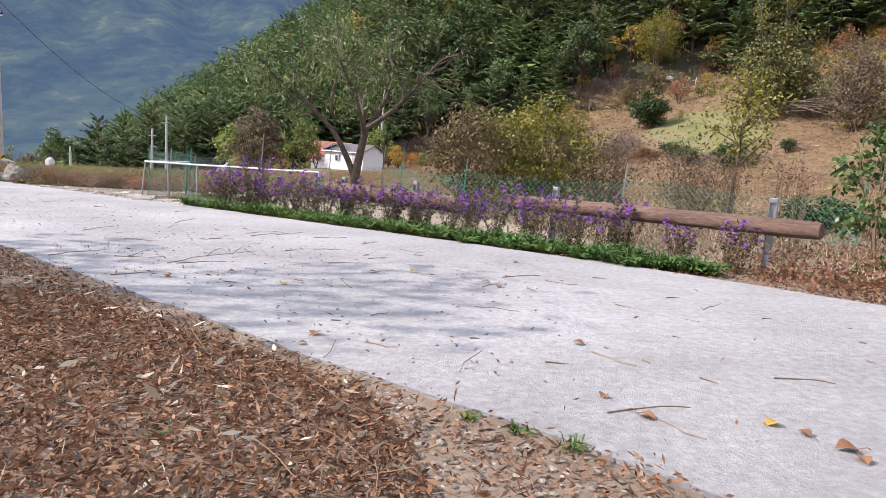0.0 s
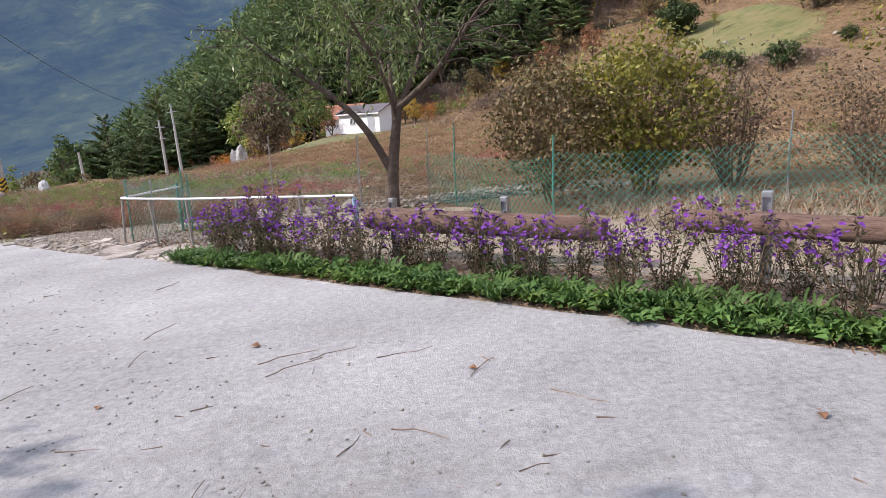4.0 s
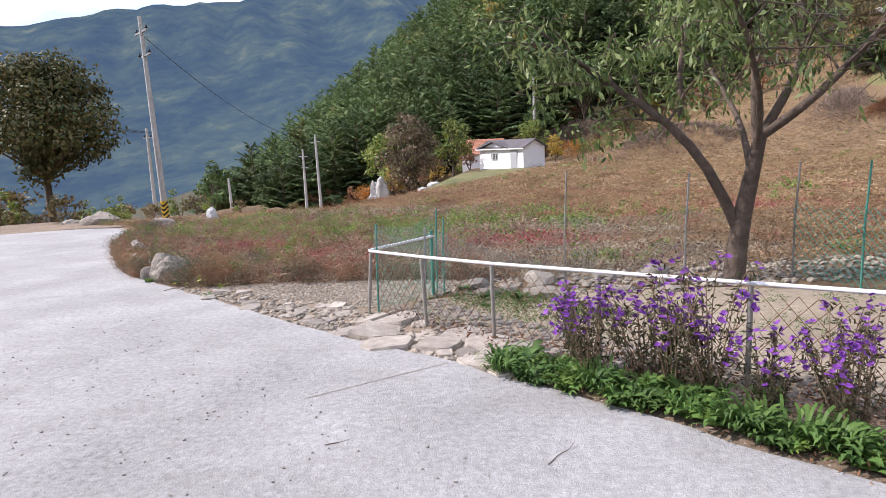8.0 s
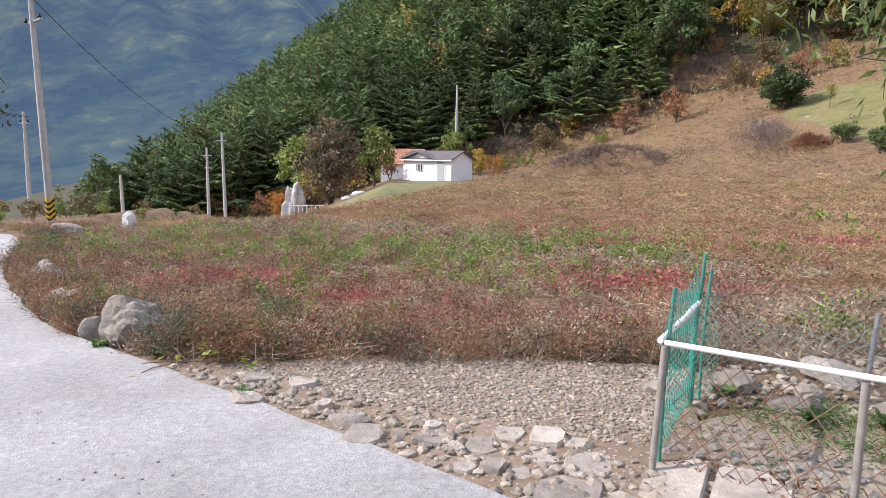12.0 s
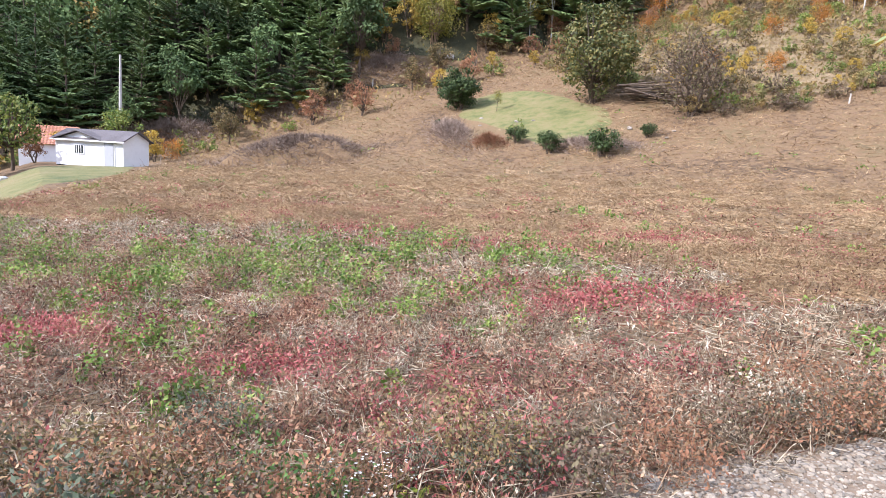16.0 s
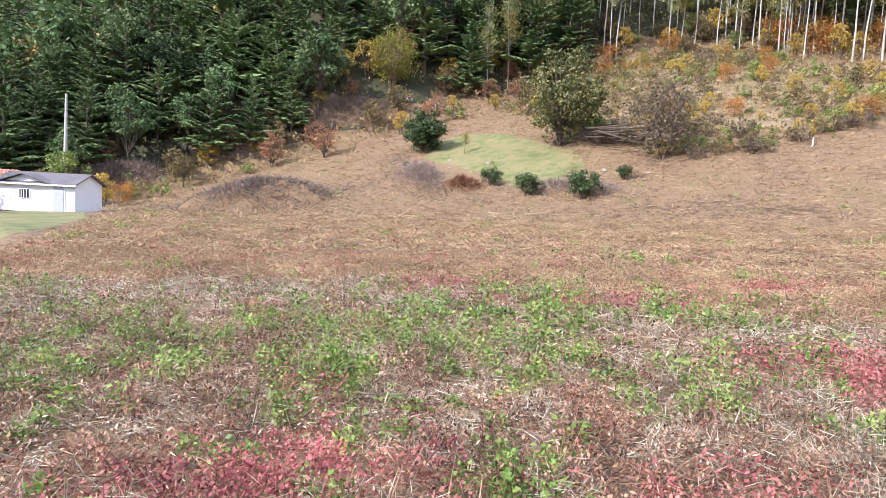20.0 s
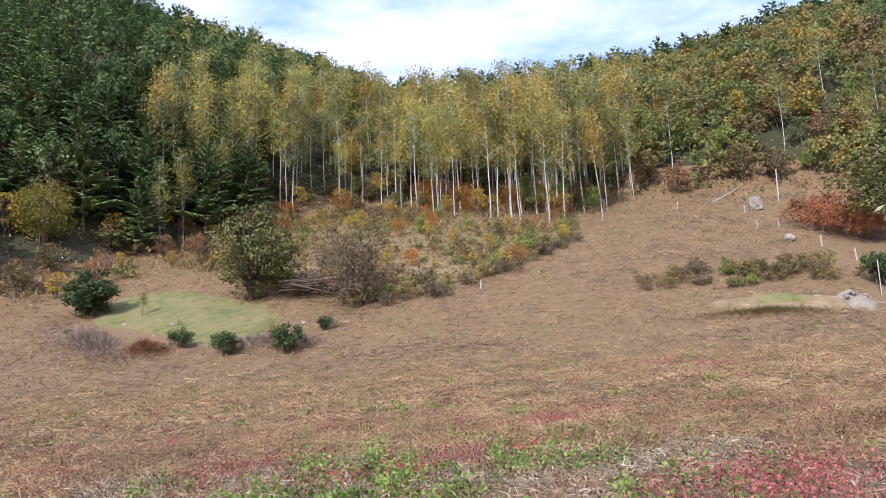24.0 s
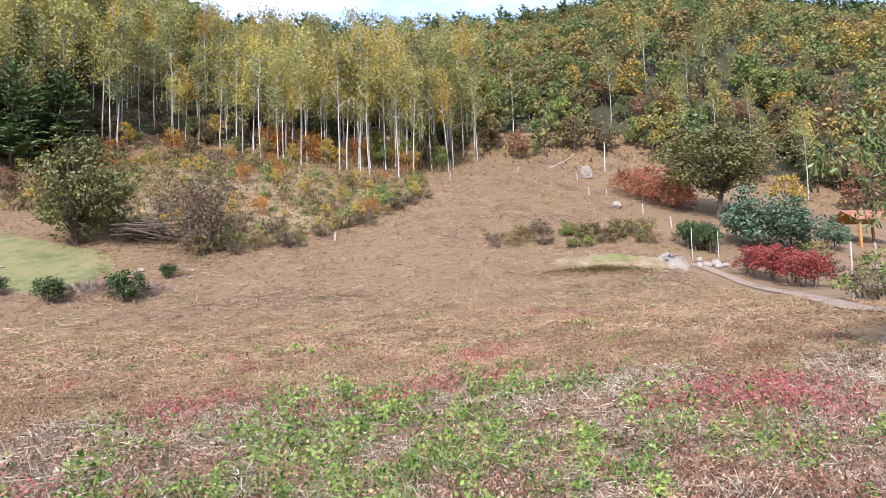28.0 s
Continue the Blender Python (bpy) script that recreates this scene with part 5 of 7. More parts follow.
WEEDS = [rosette(34, 0.16, 0.6, 0.036).mesh("weed", F_border), rosette(28, 0.14, 0.5, 0.05).mesh("weed", F_border), rosette(44, 0.18, 0.8, 0.022).mesh("weed", F_border), rosette(30, 0.12, 0.7, 0.042).mesh("weed", F_greenweed)]
edge_line = smooth_line([(1.35, -2.15), (3.05, -3.72), (4.55, -5.1), (5.95, -6.4), (7.0, -7.45), (7.7, -8.2)], 60)
for k in range(298):
    q = edge_line[k % 60] + np.array([0.68, 0.73]) * abs(RNG.normal()) * 0.19 + np.array([0.05, 0.05]) + RNG.normal(size=2) * 0.05
    thing("weed_clump", "leafy green weed growing at the road's edge", "weed", pose(q[0], q[1], float(plain(*q)) + 0.03, 0, 0, RNG.uniform(0, 360)) @ Matrix.Scale(RNG.uniform(0.6, 1.15), 4), "weeds along the road", WEEDS[RNG.integers(0, 4)])
for x, y, s in ((-3.6, 2.45, 0.8), (-2.6, 1.35, 0.5), (-4.3, 2.85, 0.9), (1.6, 0.35, 0.8), (1.9, 0.45, 0.7), (1.2, 0.5, 0.7), (0.9, 1.1, 0.7), (5.12, -11.72, 0.35), (5.27, -11.84, 0.3), (4.1, -11.9, 0.3), (3.6, -12.0, 0.25), (5.42, -11.98, 0.3)):
    thing("weed_clump", "leafy green weed in gravel", "weed", pose(x, y, float(plain(x, y)) + 0.02, 0, 0, x * 70) @ Matrix.Scale(s, 4), "weeds in gravel", WEEDS[int(abs(x * 10)) % 4])

low = Soup()
q = np.concatenate([spots_in([(0.7, 0.7), (1.3, 0.9), (2.2, 0.2), (2.8, -0.6), (1.6, -0.7)], 260), spots_in(PEN, 420)])
q = np.repeat(q, 16, 0) + RNG.normal(size=(len(q) * 16, 2)) * 0.05
low.leaves(np.column_stack([q, plain(q[:, 0], q[:, 1]) + 0.015 + np.abs(RNG.normal(size=len(q))) * 0.025]), RNG.normal(size=(len(q), 3)) * [1, 1, 0.3] + [0, 0, 0.35], RNG.uniform(0.02, 0.06, len(q)), 0.009)
thing("pen_weeds", "sparse low green weeds on the pen's sandy floor", "weeds", Matrix.Identity(4), "", low.mesh("pen_weeds", F_border), "stuff")
for x, y, r, sd in ((1.95, 0.5, 0.3, 31), (1.25, 0.75, 0.2, 32), (2.75, 0.55, 0.22, 33), (3.3, 0.5, 0.16, 34)):
    rock(x, y, r, r * 0.5, r * 0.36, sd + 0.5, "flat buff stone at the pen's back edge", turn=-12, name="edge_stone", level=2)

# ---- litter and twigs ----
def litter(name, label, spots, size, mat, dz):
    s = Soup()
    n = len(spots)
    z = plain(spots[:, 0], spots[:, 1]) + dz + np.abs(RNG.normal(size=n)) * 0.026
    way = RNG.normal(size=(n, 3)) * [1, 1, 0.45]
    turn = RNG.normal(size=(n, 3)) * [0.8, 0.8, 0.8]
    s.leaves(np.column_stack([spots, z]), way, size * RNG.uniform(0.5, 1.5, n), size * RNG.uniform(0.14, 0.42, n), turn)
    return thing(name, label, "leaf litter", Matrix.Identity(4), "", s.mesh(name, mat), "stuff")


bank = [(1.3, -7.9), (3.0, -9.75), (4.0, -10.75), (4.75, -11.45), (5.0, -12.4), (4.6, -13.6), (2.0, -14.2), (-0.5, -12), (-0.8, -9.4)]
near_bank = [(2.6, -9.7), (3.3, -10.15), (4.75, -11.5), (4.95, -12.3), (4.6, -13.2), (3.0, -13.4), (2.2, -11.5)]
stony_bank = [(4.7, -11.5), (5.5, -12.1), (6.2, -13.2), (5.2, -13.6), (4.7, -12.6)]
litter("leaf_litter", "deep red-brown dry leaves and straw on the roadside bank", np.concatenate([spots_in(bank, 22000), spots_in(near_bank, 30000), spots_in(stony_bank, 1500)]), 0.036, F_litter, 0.03)
litter("straw_litter", "broken straw stalks lying among dead leaves", spots_in(bank, 1500), 0.07, F_straw, 0.045)
litter("strewn_leaves", "small dead leaves blown over the road's edge", np.concatenate([spots_in([(1.6, -8.1), (3.2, -9.7), (4.7, -11.25), (5.7, -12.2), (6.4, -12.0), (4.6, -10.0), (2.4, -7.8)], 110), spots_in([(5.4, -9.6), (6.6, -9.0), (8.4, -11.2), (7.4, -12.4)], 25)]), 0.032, F_litter, 0.05)
litter("edge_litter", "dead leaves and crumbs along the road's broken edge", spots_in([(1.3, -7.8), (3.2, -9.75), (4.7, -11.3), (5.7, -12.2), (6.4, -13.2), (5.9, -13.2), (4.6, -11.8), (3.0, -10.0), (1.0, -8.2)], 3600), 0.034, F_litter, 0.035)
litter("road_crumbs", "crumbs of dead leaf and soil on the concrete", np.concatenate([spots_in([(2.9, -9.0), (3.3, -7.8), (4.3, -7.9), (4.2, -8.8)], 240), spots_in([(2.4, -8.2), (5.0, -10.6), (6.2, -9.4), (3.4, -6.6)], 160)]), 0.014, F_litter, 0.046)
stalk_soup = Soup()
for x, y in np.concatenate([spots_in(near_bank, 260), spots_in(bank, 160)]):
    a = RNG.uniform(0, 6.28)
    stalk_soup.tube(bent((x, y, float(plain(x, y)) + 0.05), (np.cos(a), np.sin(a), 0.08), RNG.uniform(0.1, 0.4), 4, 0.22, -0.03), 0.0022, 4)
thing("dry_stalks", "thin bent dry stalks strewn over the leaf litter", "stalk", Matrix.Identity(4), "", stalk_soup.mesh("dry_stalks", M_twig), "stuff")
litter("bed_litter", "dry leaves under the asters", spots_in([(1.5, -2.2), (2.6, -1.9), (7.8, -6.4), (9.4, -8.8), (10.5, -10.6), (9.8, -10.7), (8.5, -9.2), (6.0, -6.5), (3.0, -3.8)], 9000), 0.034, F_litter, 0.03)
litter("fence_litter", "dead leaves caught along the fence foot", spots_in([(0.0, 0.0), (0.2, 0.1), (3.9, -3.0), (3.6, -3.25), (1.3, -1.45)], 900), 0.05, F_litter, 0.03)
TWIGS = [Soup().tube(bent((0, 0, 0), (1, RNG.normal() * 0.3, 0), 1, 6, 0.16) * [1, 1, 0.15], np.linspace(0.0038, 0.002, 7), 4).mesh("twig", M_twig) for _ in range(6)]
TWIG_AT = [(4.35, -8.3, 0.6, 20), (3.1, -8.6, 0.9, 35), (3.3, -8.2, 0.5, 60), (2.6, -8.0, 0.5, 10), (5.9, -9.2, 0.5, -20), (6.4, -9.7, 0.6, -35), (6.9, -9.4, 0.4, 5), (5.4, -9.9, 0.4, -60), (4.6, -9.4, 0.35, 80), (5.2, -8.7, 0.4, 15), (4.0, -7.4, 0.4, -10), (5.0, -7.2, 0.35, -30), (3.0, -6.9, 0.4, 12), (2.2, -5.4, 0.3, 35), (4.6, -6.9, 0.3, 25), (1.2, -4.8, 0.35, 60), (2.9, -4.9, 0.3, -15), (1.7, -3.7, 0.3, 70), (0.4, -3.4, 0.3, 20), (2.1, -8.4, 0.5, 15), (2.9, -9.2, 0.4, 0), (5.9, -8.3, 0.4, -25), (3.7, -9.3, 0.5, 30), (2.4, -7.2, 0.6, 5), (6.6, -8.6, 0.4, -12), (3.6, -6.3, 0.35, -5), (1.6, -6.6, 0.45, 40), (-0.5, -2.9, 0.3, 15)]
strewn = np.random.default_rng(41)
for _ in range(46):
    u, v = strewn.uniform(0, 1), 0.06 + 0.8 * strewn.uniform() ** 1.3
    TWIG_AT.append(((1.3 + 4.4 * u) * (1 - v) + (3.0 + 6.0 * u) * v, (-7.8 - 4.4 * u) * (1 - v) + (-3.8 - 6.2 * u) * v, strewn.uniform(0.12, 0.45), strewn.normal() * 40))
for k, (x, y, ln, a) in enumerate(TWIG_AT):
    thing("fallen_twig", "thin dry twig lying on the concrete road", "twig", pose(x, y, float(plain(x, y)) + 0.05, 0, 0, a) @ Matrix.Diagonal((ln, ln, 1, 1)), "twigs on the road", TWIGS[k % 6])


def dead_leaf(size, mat):
    """A curled dead leaf: a bowed blade with a stalk."""
    s = Soup()
    u = np.linspace(0, 1, 6)
    wid = np.array([0.02, 0.3, 0.42, 0.36, 0.2, 0.02]) * size
    bow = np.sin(u * 3.1) * size * 0.14
    left = np.stack([u * size, wid, bow + wid * 0.2], 1)
    mid = np.stack([u * size, u * 0, bow], 1)
    right = np.stack([u * size, -wid, bow + wid * 0.35], 1)
    v = np.concatenate([left, mid, right])
    s.add(v, [(k, k + 1, k + 7, k + 6) for k in range(5)] + [(6 + k, 7 + k, 13 + k, 12 + k) for k in range(5)])
    s.tube([(0, 0, 0), (-size * 0.3, 0.01, 0.01), (-size * 0.6, 0.0, 0.0)], 0.0016, 3)
    return s.mesh("dead_leaf", mat)


LEAF_BROWN, LEAF_YELLOW = dead_leaf(0.07, F_litter), dead_leaf(0.07, F_gold)
for k, (x, y, yellow) in enumerate([(4.4, -10.85, 0), (4.46, -10.7, 0), (5.85, -10.75, 0), (5.7, -11.5, 0), (5.75, -11.7, 0), (6.2, -11.8, 1), (6.3, -11.9, 0), (6.4, -12.0, 0), (6.36, -12.05, 0), (5.6, -8.95, 0), (3.6, -9.05, 1), (3.3, -9.2, 0), (3.7, -8.9, 0), (2.9, -8.9, 0), (4.7, -8.7, 0), (5.68, -9.2, 0), (4.65, -6.8, 0), (5.1, -8.6, 1), (4.1, -9.3, 1), (4.2, -9.25, 0), (2.4, -6.7, 0), (3.2, -5.9, 0), (6.1, -7.8, 0), (2.7, -8.3, 0)]):
    thing("fallen_leaf", ("yellow" if yellow else "brown curled") + " fallen leaf lying on the concrete road", "leaf", pose(x, y, float(plain(x, y)) + 0.05, 0, 0, k * 77) @ Matrix.Scale(0.7 + 0.5 * ((k * 37) % 10) / 10, 4), "leaves on the road", LEAF_YELLOW if yellow else LEAF_BROWN)

# ---- the white cabin and what stands round it ----
def cabin(x, y, z, turn, L, D):
    """A small white prefabricated cabin: siding, dark roof with a small front gable, door and barred window."""
    ob = thing("cabin", "small white prefab cabin with dark gabled roof and barred window", "house", pose(x, y, z, 0, 0, turn))
    H, R, o = 2.28, 0.7, 0.28
    part("wall", Soup().block(0.01, L - 0.01, 0.0, D - 0.01, 0.1, H).mesh("wall", M_white_wall), ob, "white horizontal siding")
    for k in range(15):
        z0, z1 = 0.12 + k * 0.144, 0.12 + (k + 1) * 0.144 - 0.012
        part("siding_board", Soup().block(L - 0.01, L + 0.012, -0.004, D + 0.004, z0, z1).mesh("siding_board", M_white_wall), ob)
    for gx0 in (0.005, L - 0.02):
        part("gable", Soup().add([(gx0, 0, H), (gx0, D, H), (gx0, D / 2, H + R), (gx0 + 0.015, 0, H), (gx0 + 0.015, D, H), (gx0 + 0.015, D / 2, H + R)], [(0, 1, 2), (3, 5, 4)]).mesh("gable", M_white_wall), ob)
    wx = L * 0.36
    gab = Soup().add([(wx - 2.0, -0.03, H - 0.03), (wx + 2.0, -0.03, H - 0.03), (wx, -0.03, H + 0.56)], [(0, 1, 2)])
    part("front_gable", gab.mesh("front_gable", M_white_wall), ob)
    roof = Soup()
    for s_ in (0, 1):
        y0, y1 = (-o, D / 2) if s_ == 0 else (D + o, D / 2)
        z0 = H - o * R / (D / 2)
        v = [(-o, y0, z0), (L + o, y0, z0), (L + o, y1, H + R), (-o, y1, H + R)]
        v += [(a, b, c + 0.09) for a, b, c in v]
        roof.add(v, [(0, 3, 2, 1), (4, 5, 6, 7), (0, 1, 5, 4), (1, 2, 6, 5), (2, 3, 7, 6), (3, 0, 4, 7)])
    for sg in (-1, 1):
        v = [(wx, -0.36, H + 0.6), (wx + sg * 2.3, -0.36, H - 0.1), (wx + sg * 2.3, 0.5, H + 0.05), (wx, 1.35, H + 0.6)]
        v += [(a, b, c + 0.07) for a, b, c in v]
        roof.add(v, [(0, 3, 2, 1), (4, 5, 6, 7), (0, 1, 5, 4), (1, 2, 6, 5), (2, 3, 7, 6), (3, 0, 4, 7)])
    part("roof", roof.mesh("roof", M_shingle), ob, "dark grey shingle roof")
    fas = Soup()
    fas.block(-o, L + o, -o - 0.03, -o, H - 0.2, H - 0.08)
    part("fascia", fas.mesh("fascia", M_white_wall), ob)
    win = part("window", Soup().block(wx - 0.45, wx + 0.45, -0.06, -0.02, 1.05, 1.8).mesh("window", M_white_pipe), ob, "small window with white frame and bars")
    part("pane", Soup().block(wx - 0.39, wx + 0.39, -0.075, -0.055, 1.11, 1.74).mesh("pane", M_glass), win)
    for bx in (-0.22, 0.0, 0.22):
        part("bar", Soup().block(wx + bx - 0.025, wx + bx + 0.025, -0.1, -0.076, 1.11, 1.74).mesh("bar", M_white_pipe), win)
    dx = L * 0.8
    door = part("door", bevelled_box("door", 0.86, 0.07, 1.95, M_grey_door, 0.012, (dx, -0.05, 0.14)), ob, "plain grey door")
    part("door_frame", Soup().block(dx - 0.52, dx - 0.44, -0.06, 0.0, 0.12, 2.15).block(dx + 0.44, dx + 0.52, -0.06, 0.0, 0.12, 2.15).block(dx - 0.52, dx + 0.52, -0.06, 0.0, 2.1, 2.18).mesh("door_frame", M_white_pipe), ob)
    part("handle", Soup().tube([(dx + 0.33, -0.13, 1.05), (dx + 0.33, -0.13, 1.2)], 0.015, 6).mesh("handle", M_steel), door)
    for sx in (0.25, L * 0.5, L - 0.25):
        part("skid", Soup().block(sx - 0.12, sx + 0.12, 0.0, D - 0.05, -0.35, 0.11).mesh("skid", M_black), ob)
    pal = thing("pallet", "turquoise plastic pallet before the cabin door", "pallet", pose(x, y, z, 0, 0, turn) @ pose(dx - 0.7, -1.3, -0.12))
    deck = Soup()
    for k in range(6):
        deck.block(0, 1.6, k * 0.19, k * 0.19 + 0.13, 0.12, 0.15)
    part("deck", deck.mesh("deck", M_pallet), pal)
    part("bearer", Soup().block(0, 0.1, 0, 1.08, 0, 0.12).block(0.75, 0.85, 0, 1.08, 0, 0.12).block(1.5, 1.6, 0, 1.08, 0, 0.12).mesh("bearer", M_pallet), pal)


CABIN = (-1.6, 62.6, 46.2, 6.47)
cabin(CABIN[0], CABIN[1], -1.15, -CABIN[2], CABIN[3], 3.0)


def tiled_roof(name, label, w, d, low, high, m, wall_h, posts=False, category="house"):
    """A building under a pitched roof of orange tiles; walls or wooden posts below."""
    ob = thing(name, label, category, m)
    base = Soup()
    for k in range(12):
        for j in range(int(w / 0.3)):
            u0, u1 = k / 12, (k + 1) / 12
            x0 = j * 0.3
            z0, z1 = low + (high - low) * u0, low + (high - low) * u1
            y0, y1 = d * u0, d * u1
            for y_a, y_b in ((y0, y1), (2 * d - y0, 2 * d - y1)):
                base.add([(x0, y_a, z0 + 0.04), (x0 + 0.15, y_a, z0 + 0.1), (x0 + 0.3, y_a, z0 + 0.04), (x0 + 0.3, y_b, z1), (x0 + 0.15, y_b, z1 + 0.06), (x0, y_b, z1)], [(0, 1, 4, 5), (1, 2, 3, 4)])
    part("roof", base.mesh("roof", M_tile), ob, "orange tiled roof")
    part("roof_base", Soup().add([(0, 0, low), (w, 0, low), (w, d, high), (0, d, high), (0, 2 * d, low), (w, 2 * d, low)], [(0, 1, 2, 3), (3, 2, 5, 4)]).mesh("roof_base", M_honey_wood), ob)
    if posts:
        for px_, py_ in ((0.4, 0.4), (w - 0.4, 0.4), (0.4, 2 * d - 0.4), (w - 0.4, 2 * d - 0.4)):
            part("post", bevelled_box("post", 0.22, 0.22, wall_h, M_honey_wood, 0.03, (px_, py_, low - wall_h)), ob, "round honey-coloured wooden post")
    else:
        part("wall", Soup().block(0.3, w - 0.3, 0.3, 2 * d - 0.3, low - wall_h, low).mesh("wall", M_white_wall), ob, "white plastered wall")
    return ob


tiled_roof("farmhouse", "farmhouse with orange tiled roof behind the cabin", 5.2, 3.0, 0.6, 2.4, pose(-4.6, 73.5, -0.3, 0, 0, -8), 2.6)
tiled_roof("pavilion", "open wooden pavilion with orange tiled roof", 5.0, 2.2, 2.5, 3.6, pose(60.0, -21.0, float(height(61, -22)), 0, 0, -75), 2.6, True, "pavilion")

rock(-11.6, 58.0, 1.0, 0.7, 2.4, 14.3, "tall rough white standing rock behind the field", M_white_rock, 15, "standing_rock", 4, 0.6)
balustrade = thing("railing", "low white railing beside the standing rock", "railing", pose(*at(-11.8, 56.2), 0, 0, 10))
for k in range(9):
    part("baluster", Soup().tube([(k * 0.38, 0, -0.1), (k * 0.38, 0, 1.25)], 0.04, 5).mesh("baluster", M_white_pipe), balustrade)
part("top_bar", Soup().tube([(0, 0, 1.25), (3.04, 0, 1.25)], 0.045, 5).mesh("top_bar", M_white_pipe), balustrade)
part("lower_bar", Soup().tube([(0, 0, 0.35), (3.04, 0, 0.35)], 0.04, 5).mesh("lower_bar", M_white_pipe), balustrade)
for x, y, r in ((-6.2, 50.5, 0.5), (-5.4, 50.9, 0.6), (-4.9, 50.2, 0.4)):
    rock(x, y, r, r * 0.8, r * 0.5, x, "pale rock on the grass near the cabin", M_white_rock, x * 20, "pale_rock", 2)

# ---- utility poles and cables ----
def utility_pole(x, y, z, h, lean, stripes=False, arms=1):
    ob = thing("utility_pole", "grey concrete utility pole" + (" with yellow and black warning band" if stripes else " at the wood's edge"), "utility pole", pose(x, y, z, 0, lean, -40), "utility poles")
    part("shaft", Soup().tube([(0, 0, -0.5), (0, 0, h * 0.5), (0, 0, h)], [0.19, 0.15, 0.1], 12).mesh("shaft", M_concrete_pole, True), ob)
    for k in range(arms):
        zz = h - 0.9 - k * 1.3
        part("crossarm", Soup().block(-0.9 + 0.5 * (k % 2), 0.9, -0.05, 0.05, zz, zz + 0.09).mesh("crossarm", M_steel), ob)
        for ix in (-0.7, 0.75):
            part("insulator", Soup().tube([(ix, 0, zz + 0.08), (ix, 0, zz + 0.16), (ix, 0, zz + 0.3)], [0.05, 0.09, 0.04], 8).mesh("insulator", M_black), ob)
    if stripes:
        band = part("warning_band", Soup().tube([(0, 0, 0.35), (0, 0, 1.35)], [0.2, 0.193], 16).mesh("warning_band", M_yellow, True), ob, "yellow band with black slanting stripes")
        for k in range(4):
            w = np.linspace(0, 6.28, 17)
            lo = np.stack([0.204 * np.cos(w), 0.204 * np.sin(w), 0.36 + 0.25 * k + 0.1 * np.sin(w * 2)], 1)
            hi = lo + [0, 0, 0.12]
            part("stripe", Soup().add(np.concatenate([lo, hi]), [(a, a + 1, a + 18, a + 17) for a in range(16)]).mesh("stripe", M_black), band)
    return ob


utility_pole(-18.4, 29.0, -2.0, 11.7, -2.4, True, 2)
utility_pole(-20.6, 67.6, -5.0, 8.6, -1.0, False, 1)
utility_pole(-22.6, 68.5, -5.0, 7.0, 0.5, False, 2)
utility_pole(-31, 50, -4.5, 9.0, 1.0, False, 1)
utility_pole(-27.2, 58, -5.2, 4.6, -2, False, 0)
utility_pole(4.7, 76.2, 2.0, 7.7, 0.5, False, 0)


def cable(a, b, sag):
    u = np.linspace(0, 1, 14)[:, None]
    p = np.array(a) * (1 - u) + np.array(b) * u
    p[:, 2] -= sag * 4 * (u * (1 - u))[:, 0]
    thing("cable", "black overhead cable sagging between poles", "cable", Matrix.Identity(4), "overhead cables", Soup().tube(p, 0.022, 4).mesh("cable", M_wire))


for d in (-0.5, 0.0, 0.5):
    cable((-31 + d, 50, 4.1), (-52 + d, 14, 12.5 + d * 0.6), 0.8)
cable((-18.9, 29.4, 8.8), (-20.9, 67.4, 3.0), 1.4)
cable((-20.7, 67.6, 1.4), (-27.2, 58, -0.8), 0.5)

# ---- the covered heap by the bend ----
heap = thing("covered_heap", "heap covered with black sheeting above green tarpaulin", "heap", pose(*at(-25.2, 20.8), 0, 0, 30))
part("sheet", rock_mesh("sheet", 2.1, 1.6, 2.1, M_black, 2.5, 3, 0.14), heap, "black plastic sheeting")
part("tarpaulin", rock_mesh("tarpaulin", 2.25, 1.7, 0.9, M_tarp_green, 3.5, 3, 0.1), heap, "green tarpaulin skirt")
part("rope", Soup().tube([(1.5, -1.35, 0.2), (1.2, -1.5, 1.2), (0.7, -1.2, 2.1)], 0.03, 5).mesh("rope", M_rust), heap)

# ---- trees of each kind ----
PINE_S = [pine_kind(11.5, 10, 3, l) for l in (-0.5, 0.6)] + [lumpy_kind(11.5, 0.17, c, 2.7, 34, 40, 0.46, 0.55) for c in (0.2, 0.3)]
PINE_FAR = [pine_kind(11.5, 8, 2, l, False) for l in (0.3, -0.4)] + [lumpy_kind(11.3, 0.16, 0.2, 2.7, 20, 16, 0.72, 0.55, 1, False)]
K_pine = kinds("pine", PINE_S, M_bark_dark, [F_pine])
BIRCH_S = [leafy_kind(18.0, 0.095, c, 2.0, 28, 125, 11, 0.31, 1, l, 0.75, 1.4) for l, c in ((0.0, 0.44), (0.03, 0.36), (-0.03, 0.4), (0.02, 0.5))]
K_birch = kinds("birch", BIRCH_S, M_birch_bark, [F_birch, F_birch, F_gold, F_birch])
K_birch_far = [leafy_kind(14.0, 0.09, 0.4, 1.7, 12, 60, 5, 0.5, 1, 0, 0.6, 1.5) for _ in range(2)]
ROUND_S = [lumpy_kind(8.12, 0.19, 0.18, 3.0, 34, 46, 0.36) for _ in range(2)]
K_green = kinds("green_tree", ROUND_S, M_bark_dark, [F_green, F_olive])
K_gold = kinds("gold_tree", [lumpy_kind(6.38, 0.116, 0.12, 2.3, 26, 42, 0.32, 0.3, 2)], M_bark_dark, [F_gold])
